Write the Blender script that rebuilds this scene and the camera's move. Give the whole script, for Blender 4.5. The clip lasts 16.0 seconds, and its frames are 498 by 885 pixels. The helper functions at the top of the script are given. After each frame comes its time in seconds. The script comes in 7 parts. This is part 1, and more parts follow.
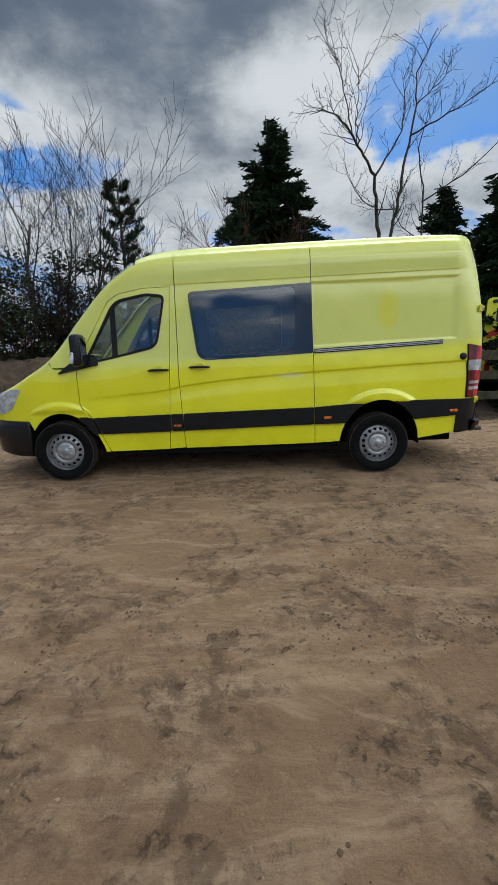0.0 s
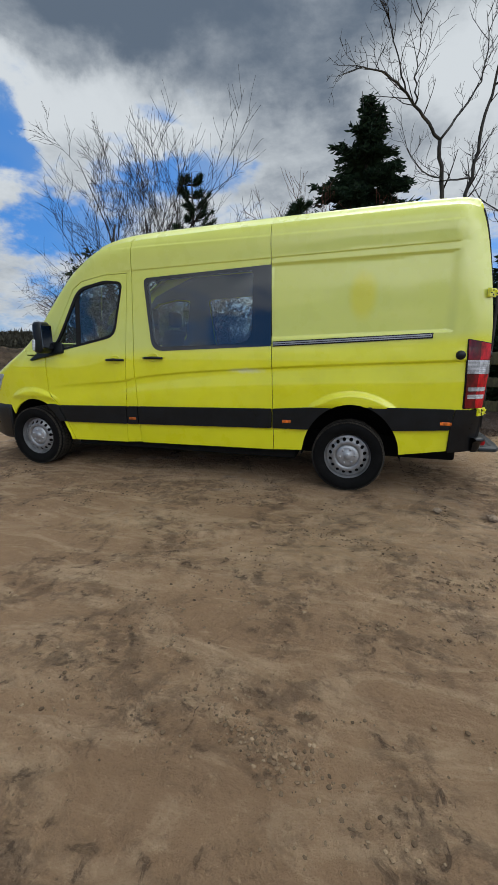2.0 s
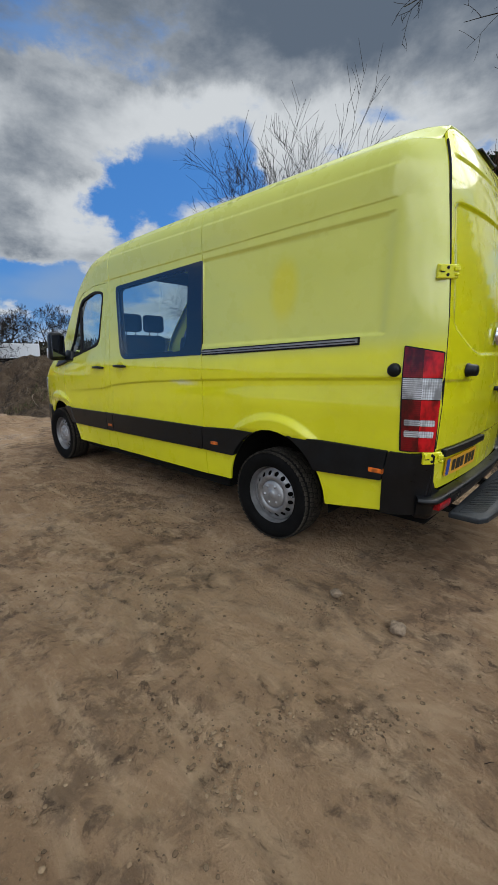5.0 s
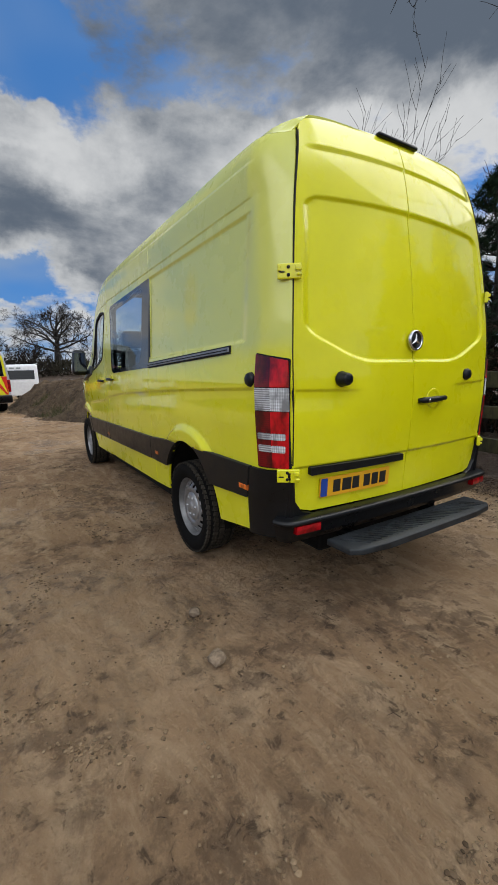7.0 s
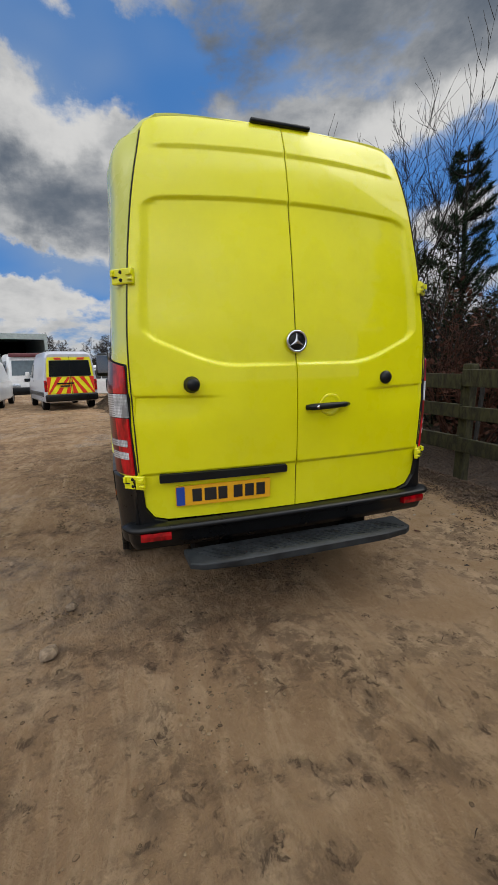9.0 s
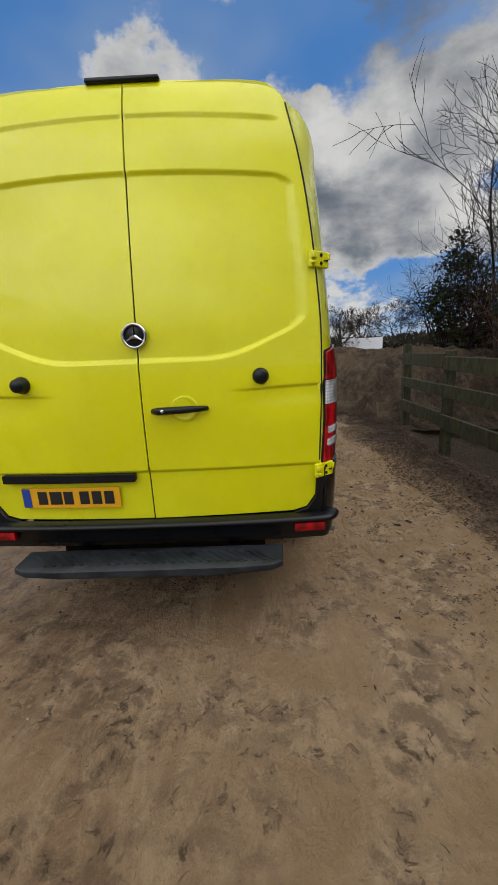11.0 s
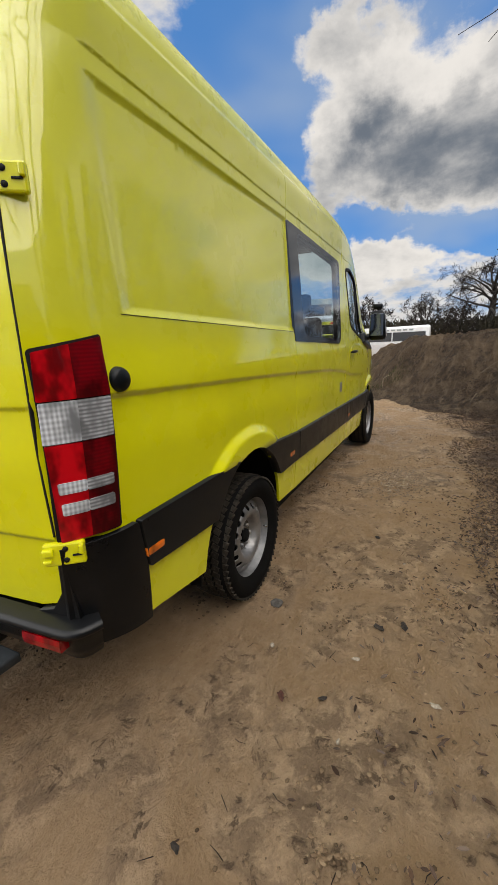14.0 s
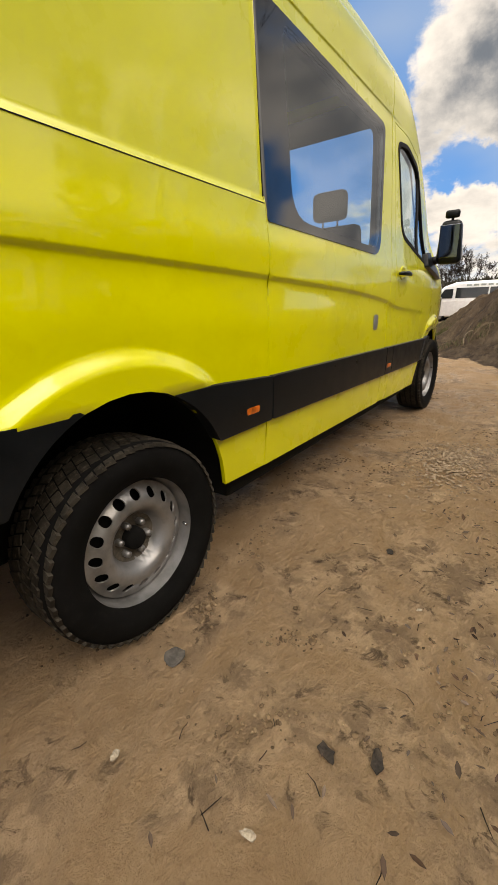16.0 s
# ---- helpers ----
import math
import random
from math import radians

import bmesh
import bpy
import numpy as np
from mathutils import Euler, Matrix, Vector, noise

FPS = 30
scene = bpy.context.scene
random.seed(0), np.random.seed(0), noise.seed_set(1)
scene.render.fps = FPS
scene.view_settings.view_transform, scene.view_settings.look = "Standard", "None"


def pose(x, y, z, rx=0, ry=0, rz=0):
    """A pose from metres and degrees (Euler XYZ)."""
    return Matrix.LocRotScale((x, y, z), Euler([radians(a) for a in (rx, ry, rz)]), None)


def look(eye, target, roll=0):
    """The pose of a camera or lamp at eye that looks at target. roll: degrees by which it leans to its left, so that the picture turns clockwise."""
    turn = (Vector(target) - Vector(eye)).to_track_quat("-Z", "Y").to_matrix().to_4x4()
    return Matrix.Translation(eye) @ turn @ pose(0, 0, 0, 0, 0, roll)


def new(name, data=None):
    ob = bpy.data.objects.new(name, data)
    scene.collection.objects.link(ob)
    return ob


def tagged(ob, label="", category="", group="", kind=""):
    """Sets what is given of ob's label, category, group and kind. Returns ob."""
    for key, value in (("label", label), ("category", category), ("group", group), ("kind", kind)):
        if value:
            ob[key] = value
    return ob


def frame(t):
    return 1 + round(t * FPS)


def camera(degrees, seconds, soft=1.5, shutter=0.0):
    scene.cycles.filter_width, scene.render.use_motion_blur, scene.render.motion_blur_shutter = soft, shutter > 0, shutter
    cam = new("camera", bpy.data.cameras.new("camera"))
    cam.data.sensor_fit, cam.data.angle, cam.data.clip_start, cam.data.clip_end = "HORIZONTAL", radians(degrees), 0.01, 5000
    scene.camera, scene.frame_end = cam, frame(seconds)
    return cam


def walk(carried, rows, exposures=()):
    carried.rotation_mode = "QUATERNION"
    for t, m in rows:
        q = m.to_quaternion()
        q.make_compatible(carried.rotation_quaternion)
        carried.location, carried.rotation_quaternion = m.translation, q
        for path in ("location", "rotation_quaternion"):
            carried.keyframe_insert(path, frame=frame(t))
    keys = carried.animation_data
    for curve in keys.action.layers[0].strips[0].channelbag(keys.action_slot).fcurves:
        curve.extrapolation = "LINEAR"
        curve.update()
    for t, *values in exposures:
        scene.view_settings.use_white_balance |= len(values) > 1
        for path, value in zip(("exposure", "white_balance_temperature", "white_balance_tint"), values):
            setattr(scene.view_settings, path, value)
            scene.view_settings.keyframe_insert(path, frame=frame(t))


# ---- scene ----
cam = camera(62.9, 16.0)
PATH = [
    (0, (-1.514, -5.596, 1.452), (-1.513, -3.645, 1.01), -1.6),
    (0.5, (-1.107, -5.464, 1.4), (-1.235, -3.516, 0.967), -1.3),
    (1, (-0.696, -5.282, 1.412), (-0.954, -3.346, 0.981), -0.7),
    (1.5, (-0.238, -5.14, 1.423), (-0.627, -3.228, 0.984), -0.2),
    (2, (0.127, -4.917, 1.387), (-0.405, -3.042, 0.934), -0.1),
    (2.5, (0.468, -4.653, 1.383), (-0.21, -2.827, 0.928), -0.0),
    (3, (0.829, -4.433, 1.385), (0.004, -2.67, 0.928), -0.1),
    (5.5, (2.136, -2.965, 1.427), (0.72, -1.614, 1.013), -0.2),
    (6, (2.398, -2.699, 1.416), (0.896, -1.438, 1.023), -0.4),
    (6.5, (2.601, -2.448, 1.409), (1.015, -1.29, 1.03), -0.7),
    (7, (2.762, -2.147, 1.381), (1.094, -1.103, 1.023), -1.0),
    (7.5, (2.937, -1.883, 1.389), (1.201, -0.953, 1.043), -1.1),
    (8, (3.112, -1.616, 1.415), (1.323, -0.79, 1.075), -1.0),
    (8.5, (3.186, -1.292, 1.376), (1.349, -0.576, 1.036), -1.3),
    (9, (3.246, -0.955, 1.394), (1.376, -0.344, 1.033), -1.6),
    (9.5, (3.33, -0.584, 1.421), (1.436, -0.081, 1.021), -2.0),
    (12, (2.826, 1.183, 1.435), (0.918, 0.762, 1.01), -2.5),
    (12.5, (2.603, 1.437, 1.428), (0.73, 0.877, 1.004), -2.7),
    (13, (2.373, 1.68, 1.464), (0.544, 0.999, 1.027), -2.8),
    (13.5, (2.111, 1.809, 1.434), (0.33, 1.024, 0.976), -2.7),
    (14, (1.877, 1.888, 1.422), (0.137, 1.03, 0.936), -2.6),
    (14.5, (1.65, 1.992, 1.363), (-0.053, 1.08, 0.844), -2.4),
    (15, (1.396, 2.088, 1.338), (-0.269, 1.125, 0.788), -1.9),
    (15.5, (1.078, 2.064, 1.253), (-0.527, 1.032, 0.656), -1.6),
    (16, (0.734, 1.959, 1.104), (-0.779, 0.826, 0.452), -1.9),
]
EXPOSURES = [(0, 0.36, 6150, 6), (3, 0.34, 6150, 6), (6, 0.26, 6350, 8), (9, 0.26, 6700, 9), (12, 0.28, 6800, 9), (13.5, 0.50, 7000, 10), (14.5, 0.72, 7400, 11), (16, 1.00, 8100, 12)]
walk(cam, [(t, look(eye, target, roll)) for t, eye, target, roll in PATH], EXPOSURES)

# world, sun and exposure
SUN_AZ, SUN_EL = 16.0, 44.0
world = bpy.data.worlds.new("world")
scene.world = world
world.use_nodes = True


def node(tree, kind, **values):
    n = tree.nodes.new(kind)
    for key, value in values.items():
        if key.startswith("i_"):
            k = key[2:]
            n.inputs[int(k) if k.isdigit() else k.replace("_", " ")].default_value = value
        elif key == "blend_type":
            n.blend_type = value
        elif key == "operation":
            n.operation = value
        elif key == "data_type":
            n.data_type = value
        elif key == "noise_dimensions":
            n.noise_dimensions = value
        elif key == "feature":
            n.feature = value
        elif key == "interpolation_type":
            n.interpolation_type = value
        elif key == "sky_type":
            n.sky_type = value
    return n


def link(tree, a, b):
    tree.links.new(a, b)


def math_node(tree, op, a, b=None, c=None):
    n = tree.nodes.new("ShaderNodeMath")
    n.operation = op
    for k, v in enumerate((a, b, c)):
        if v is None:
            continue
        if isinstance(v, (int, float)):
            n.inputs[k].default_value = v
        else:
            tree.links.new(v, n.inputs[k])
    return n.outputs[0]


def smooth(tree, value, lo, hi, out0=0.0, out1=1.0):
    n = tree.nodes.new("ShaderNodeMapRange")
    n.interpolation_type = "SMOOTHSTEP"
    tree.links.new(value, n.inputs[0])
    n.inputs[1].default_value, n.inputs[2].default_value = lo, hi
    n.inputs[3].default_value, n.inputs[4].default_value = out0, out1
    return n.outputs[0]


def mix_col(tree, fac, a, b, kind="MIX"):
    n = tree.nodes.new("ShaderNodeMix")
    n.data_type, n.blend_type = "RGBA", kind
    for k, v in ((0, fac), (6, a), (7, b)):
        if isinstance(v, (int, float)):
            n.inputs[k].default_value = v
        elif isinstance(v, tuple):
            n.inputs[k].default_value = (*v, 1)
        else:
            tree.links.new(v, n.inputs[k])
    return n.outputs[2]


def noise_tex(tree, vec, scale, detail=4.0, rough=0.55, distort=0.0):
    n = tree.nodes.new("ShaderNodeTexNoise")
    n.inputs["Scale"].default_value, n.inputs["Detail"].default_value = scale, detail
    n.inputs["Roughness"].default_value, n.inputs["Distortion"].default_value = rough, distort
    if vec is not None:
        tree.links.new(vec, n.inputs["Vector"])
    return n.outputs["Fac"]


def way(az, el):
    a, e = radians(az), radians(el)
    return (math.sin(a) * math.cos(e), math.cos(a) * math.cos(e), math.sin(e))


def build_sky():
    t = world.node_tree
    t.nodes.clear()
    out = t.nodes.new("ShaderNodeOutputWorld")
    bg = t.nodes.new("ShaderNodeBackground")
    link(t, bg.outputs[0], out.inputs[0])
    co = t.nodes.new("ShaderNodeTexCoord")
    d = co.outputs["Generated"]
    sky = t.nodes.new("ShaderNodeTexSky")
    sky.sky_type = "NISHITA"
    sky.sun_disc = False
    sky.sun_elevation, sky.sun_rotation = radians(SUN_EL), radians(SUN_AZ)
    sky.air_density, sky.dust_density, sky.ozone_density = 1.0, 0.6, 2.0
    blue = mix_col(t, 1.0, sky.outputs[0], (0.05, 0.08, 0.13), "MULTIPLY")
    blue = mix_col(t, 0.7, blue, (0.048, 0.170, 0.42))
    sep = t.nodes.new("ShaderNodeSeparateXYZ")
    link(t, d, sep.inputs[0])
    z = math_node(t, "MAXIMUM", sep.outputs[2], 0.0)
    den = math_node(t, "ADD", z, 0.34)
    com = t.nodes.new("ShaderNodeCombineXYZ")
    link(t, math_node(t, "DIVIDE", sep.outputs[0], den), com.inputs[0])
    link(t, math_node(t, "DIVIDE", sep.outputs[1], den), com.inputs[1])
    link(t, math_node(t, "MULTIPLY", z, 1.6), com.inputs[2])
    big = noise_tex(t, com.outputs[0], 2.6, 10.0, 0.60, 0.15)
    puff = noise_tex(t, com.outputs[0], 7.5, 8.0, 0.62, 0.1)
    wide = noise_tex(t, com.outputs[0], 1.6, 3.0, 0.5)
    # heading and height in degrees, with ragged edges
    deg = 180.0 / math.pi
    az = math_node(t, "MULTIPLY", math_node(t, "ARCTAN2", sep.outputs[0], sep.outputs[1]), deg)
    el = math_node(t, "MULTIPLY", math_node(t, "ARCSINE", sep.outputs[2]), deg)
    az = math_node(t, "ADD", az, math_node(t, "MULTIPLY", math_node(t, "SUBTRACT", noise_tex(t, d, 7.0, 6.0, 0.6), 0.5), 13.0))
    el = math_node(t, "ADD", el, math_node(t, "MULTIPLY", math_node(t, "SUBTRACT", noise_tex(t, d, 9.0, 6.0, 0.6), 0.5), 8.0))

    def banks(rows, start, gain):
        total = start
        for a, e, wa, we, amount in rows:
            u = math_node(t, "MULTIPLY_ADD", az, 1.0 / wa, -a / wa)
            v = math_node(t, "MULTIPLY_ADD", el, 1.0 / we, -e / we)
            r = math_node(t, "MULTIPLY_ADD", v, v, math_node(t, "MULTIPLY", u, u))
            total = math_node(t, "ADD", total, smooth(t, r, 0.0, 1.25, amount * gain, 0.0))
        return total
    cover = math_node(t, "MULTIPLY_ADD", math_node(t, "SUBTRACT", big, 0.5), 1.0, 0.50)
    cover = math_node(t, "MULTIPLY_ADD", math_node(t, "SUBTRACT", puff, 0.5), 0.30, cover)
    dens = banks(CLOUD_BANKS, cover, 0.75)
    mask = smooth(t, dens, 0.40, 0.60)
    thick = smooth(t, dens, 0.48, 1.05)
    shade = math_node(t, "MULTIPLY_ADD", math_node(t, "SUBTRACT", puff, 0.5), -1.3, thick)
    shade = math_node(t, "MULTIPLY_ADD", math_node(t, "SUBTRACT", big, 0.5), 0.9, shade)
    shade = banks(SHADE_BANKS, shade, 0.85)
    grey = smooth(t, shade, -0.55, 1.55)
    cloud = mix_col(t, grey, (0.53, 0.535, 0.545), (0.095, 0.118, 0.155))
    # a thin veil over the open blue
    blue = mix_col(t, smooth(t, wide, 0.40, 0.70, 0.0, 0.6), blue, (0.24, 0.31, 0.42))
    # unseen sky opposite the sun, brightened to fill the van's flank and rear
    anti = t.nodes.new("ShaderNodeVectorMath")
    anti.operation = "DOT_PRODUCT"
    link(t, d, anti.inputs[0])
    anti.inputs[1].default_value = way(138, 20)
    high = smooth(t, sep.outputs[2], 0.12, 0.38)
    lit = math_node(t, "ADD", 1.0, math_node(t, "MULTIPLY", smooth(t, anti.outputs["Value"], 0.35, 0.97, 0.0, FLANK_FILL), high))
    # the cloud that veils the sun glows
    veil = t.nodes.new("ShaderNodeVectorMath")
    veil.operation = "DOT_PRODUCT"
    link(t, d, veil.inputs[0])
    veil.inputs[1].default_value = way(SUN_AZ, 57)
    lit = math_node(t, "ADD", lit, math_node(t, "MULTIPLY", smooth(t, veil.outputs["Value"], 0.55, 1.0, 0.0, SUN_VEIL), smooth(t, sep.outputs[2], 0.58, 0.85)))
    boost = t.nodes.new("ShaderNodeVectorMath")
    boost.operation = "SCALE"
    link(t, cloud, boost.inputs[0])
    link(t, lit, boost.inputs["Scale"])
    low = smooth(t, z, 0.0, 0.09, 0.45, 0.0)
    col = mix_col(t, mask, blue, boost.outputs[0])
    col = mix_col(t, low, col, (0.56, 0.59, 0.63))
    link(t, col, bg.inputs[0])
    bg.inputs[1].default_value = 1.0


FLANK_FILL, SUN_VEIL = 3.8, 5.5
# heading, height, half width, half height (degrees), amount: cloud where positive, open sky where negative
CLOUD_BANKS = [
    # this row is placed for the van's reflections and lighting
    (150, 45, 90, 45, 0.20), (-210, 45, 90, 45, 0.20), (180, 11, 45, 8, -0.25), (-180, 11, 45, 8, -0.25), (180, 28, 50, 14, 0.2), (95, 26, 40, 18, 0.12), (-180, 28, 50, 14, 0.2), (-150, 22, 22, 18, 0.36),
    (-10, 42, 75, 16, 0.34), (16, 68, 120, 24, 0.3), (150, 68, 120, 24, 0.25), (6, 27, 16, 8, 0.34), (24, 25, 13, 8, -0.34), (28, 29, 5, 3, 0.22), (20, 18, 16, 4, 0.24),
    (-12, 24, 14, 7, 0.22), (-22, 20, 7, 3, -0.20), (-27, 23, 5, 2.5, 0.28), (-20, 13, 16, 5, 0.14), (-8, 15, 8, 4, 0.1),
    (-50, 22, 9, 3.5, -0.30), (-50, 17, 10, 3, 0.22), (-33, 21, 10, 5, 0.2), (-50, 12, 10, 4, 0.1), (-38, 15, 8, 4, -0.12),
    (-56, 18, 9, 3.5, -0.34), (-48, 26, 22, 5, 0.22), (-72, 16, 14, 7, 0.30), (-70, 8.5, 12, 3, -0.24), (-76, 6, 8, 2.5, 0.2),
    (-66, 24, 18, 6, 0.24), (-88, 33, 12, 4, -0.30), (-85, 26, 5, 2, 0.2), (-90, 21, 17, 8, 0.38), (-87, 11, 9, 2.5, -0.34),
    (-98, 9, 11, 2.5, 0.24), (-104, 29, 8, 4, 0.28), (-100, 13, 5, 2.5, -0.24), (-106, 35, 12, 4, -0.26), (-116, 22, 10, 18, -0.34),
    (-100, 19, 9, 6, 0.22), (-78, 11, 6, 2.5, 0.2), (-44, 19, 6, 3, -0.2), (-128, 16, 10, 16, -0.2),
]
# darker cloud where positive, brighter where negative
SHADE_BANKS = [
    (-16, 34, 26, 9, 0.95), (-14, 26, 14, 7, 0.12), (-55, 36, 40, 9, 0.85), (-76, 32, 14, 7, 0.4), (7, 28, 13, 6, -1.1), (-12, 22, 12, 6, 0.15), (-20, 12, 18, 5, -0.3), (16, 20, 14, 4, -0.5),
    (-50, 18, 10, 4, -0.5), (-30, 24, 14, 5, -0.5), (-48, 25, 18, 4, -0.7), (-63, 16, 6, 4, -0.6), (-73, 14, 8, 5, 0.45), (-76, 22, 7, 3, -0.5),
    (-80, 30, 14, 5, 0.35), (-94, 27, 8, 3, -0.8), (-91, 19, 13, 5, 0.55), (-101, 18, 9, 5, 0.45), (-100, 24, 8, 4, 0.2), (-80, 17, 10, 5, 0.35), (-84, 25, 8, 2, -0.4), (-104, 24, 4, 5, -0.5),
    (-97, 9, 10, 3, -0.7), (-75, 6, 9, 3, -0.4), (-62, 33, 22, 7, 0.25), (-48, 26, 8, 4, -0.3),
]
build_sky()
sun_light = new("sun", bpy.data.lights.new("sun", "SUN"))
sun_light.data.energy, sun_light.data.angle, sun_light.data.color = 0.8, radians(40), (1.0, 0.93, 0.83)
sun_light.matrix_world = look(Vector(way(SUN_AZ, SUN_EL)) * 60, (0, 0, 0))


# materials
def new_mat(name):
    m = bpy.data.materials.new(name)
    m.use_nodes = True
    t = m.node_tree
    return m, t, t.nodes["Principled BSDF"], t.nodes.new("ShaderNodeTexCoord")


def bump(t, bsdf, height, strength, distance=0.01):
    b = t.nodes.new("ShaderNodeBump")
    b.inputs["Strength"].default_value, b.inputs["Distance"].default_value = strength, distance
    link(t, height, b.inputs["Height"])
    link(t, b.outputs[0], bsdf.inputs["Normal"])


def plain(name, color, rough=0.5, metal=0.0, vary=0.15, scale=6.0, grain=0.0, grain_scale=200.0, coat=0.0, dirt=0.0, spec=0.5):
    """A painted, plastic or metal surface with blotches, fine grain and dust low down in its pores."""
    m, t, b, co = new_mat(name)
    n = noise_tex(t, co.outputs["Object"], scale, 5.0, 0.6)
    dark = tuple(c * (1 - vary) for c in color)
    light = tuple(min(1, c * (1 + vary)) for c in color)
    col = mix_col(t, smooth(t, n, 0.3, 0.7), dark, light)
    if dirt:
        spots = smooth(t, noise_tex(t, co.outputs["Object"], scale * 4, 6.0, 0.7), 0.5, 0.75, 0.0, dirt)
        col = mix_col(t, spots, col, (0.23, 0.18, 0.13))
    link(t, col, b.inputs["Base Color"])
    link(t, smooth(t, n, 0.2, 0.8, max(0.02, rough - 0.08), min(1, rough + 0.08)), b.inputs["Roughness"])
    b.inputs["Metallic"].default_value = metal
    b.inputs["Specular IOR Level"].default_value = spec
    b.inputs["Coat Weight"].default_value = coat
    b.inputs["Coat Roughness"].default_value = 0.06
    if grain:
        bump(t, b, noise_tex(t, co.outputs["Object"], grain_scale, 3.0), grain, 0.002)
    return m


def paint_mat(name, chalk_sheen, gloss):
    """Fluorescent yellow lacquer. chalk_sheen: how far bleaching and painted-in sky sheen pale it above the waist, on
    the nearside and the offside.
    """
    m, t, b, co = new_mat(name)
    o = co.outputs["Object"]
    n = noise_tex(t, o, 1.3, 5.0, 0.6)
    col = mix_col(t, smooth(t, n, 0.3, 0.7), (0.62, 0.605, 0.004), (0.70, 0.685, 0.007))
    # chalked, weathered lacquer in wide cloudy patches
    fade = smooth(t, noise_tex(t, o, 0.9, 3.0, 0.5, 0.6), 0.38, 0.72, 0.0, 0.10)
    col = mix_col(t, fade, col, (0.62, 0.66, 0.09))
    # paler above the waist: bleached lacquer plus sky sheen put into the colour
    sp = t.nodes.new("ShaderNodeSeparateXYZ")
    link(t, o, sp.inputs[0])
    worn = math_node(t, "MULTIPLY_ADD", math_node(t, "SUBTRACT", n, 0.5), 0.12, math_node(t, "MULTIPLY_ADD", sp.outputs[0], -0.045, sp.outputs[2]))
    fl = smooth(t, sp.outputs[1], -0.5, 0.5, chalk_sheen[0], chalk_sheen[1])
    bleach_sheen = math_node(t, "MULTIPLY", smooth(t, worn, 1.36, 1.50), fl)
    col = mix_col(t, bleach_sheen, col, (0.50, 0.54, 0.14))
    # an old sticker's ghost on the flank
    off = t.nodes.new("ShaderNodeVectorMath")
    off.operation = "SUBTRACT"
    link(t, o, off.inputs[0])
    off.inputs[1].default_value = (0.06, -0.92, 1.83)
    sc = t.nodes.new("ShaderNodeVectorMath")
    sc.operation = "MULTIPLY"
    link(t, off.outputs[0], sc.inputs[0])
    sc.inputs[1].default_value = (1.0, 0.6, 0.55)
    ln = t.nodes.new("ShaderNodeVectorMath")
    ln.operation = "LENGTH"
    link(t, sc.outputs[0], ln.inputs[0])
    ghost = smooth(t, math_node(t, "ADD", ln.outputs["Value"], math_node(t, "MULTIPLY", n, 0.08)), 0.10, 0.19, 0.7, 0.0)
    col = mix_col(t, ghost, col, (0.60, 0.55, 0.004))
    # a pale rub mark on the sliding door
    off2 = t.nodes.new("ShaderNodeVectorMath")
    off2.operation = "SUBTRACT"
    link(t, o, off2.inputs[0])
    off2.inputs[1].default_value = (-1.02, -0.965, 1.165)
    sc2 = t.nodes.new("ShaderNodeVectorMath")
    sc2.operation = "MULTIPLY"
    link(t, off2.outputs[0], sc2.inputs[0])
    sc2.inputs[1].default_value = (0.24, 0.3, 1.7)
    ln2 = t.nodes.new("ShaderNodeVectorMath")
    ln2.operation = "LENGTH"
    link(t, sc2.outputs[0], ln2.inputs[0])
    rub = smooth(t, math_node(t, "ADD", ln2.outputs["Value"], math_node(t, "MULTIPLY", noise_tex(t, o, 22.0, 5.0), 0.05)), 0.03, 0.085, 0.75, 0.0)
    col = mix_col(t, rub, col, (0.66, 0.68, 0.42))
    dust = smooth(t, noise_tex(t, o, 14.0, 8.0, 0.75), 0.55, 0.8, 0.0, 0.10)
    col = mix_col(t, dust, col, (0.36, 0.30, 0.18))
    link(t, col, b.inputs["Base Color"])
    link(t, smooth(t, noise_tex(t, o, 5.0, 5.0), 0.3, 0.7, 0.24, 0.36), b.inputs["Roughness"])
    b.inputs["Specular IOR Level"].default_value = 0.12
    b.inputs["Coat IOR"].default_value = gloss
    link(t, smooth(t, sp.outputs[2], 2.36, 2.55, 1.0, 1.0 - 0.8 * max(chalk_sheen)), b.inputs["Coat Weight"])
    b.inputs["Coat Roughness"].default_value = 0.05
    bump(t, b, noise_tex(t, o, 2.2, 2.0), 0.02, 0.02)
    return m


def glass_mat(name, tint, gloss=0.09):
    """A thin pane: clear, tinted, and glossier towards grazing view from either side."""
    m = bpy.data.materials.new(name)
    m.use_nodes = True
    t = m.node_tree
    t.nodes.clear()
    out = t.nodes.new("ShaderNodeOutputMaterial")
    tr, gl, mx, lw = (t.nodes.new("ShaderNode" + k) for k in ("BsdfTransparent", "BsdfGlossy", "MixShader", "LayerWeight"))
    tr.inputs[0].default_value, gl.inputs["Roughness"].default_value = (*tint, 1), 0.015
    gl.inputs[0].default_value = (0.95, 0.97, 1.0, 1)
    lw.inputs["Blend"].default_value = 0.5
    steep = math_node(t, "POWER", lw.outputs["Facing"], 5.0)
    link(t, math_node(t, "MULTIPLY_ADD", steep, 1.0 - gloss, gloss), mx.inputs[0])
    link(t, tr.outputs[0], mx.inputs[1])
    link(t, gl.outputs[0], mx.inputs[2])
    link(t, mx.outputs[0], out.inputs[0])
    return m


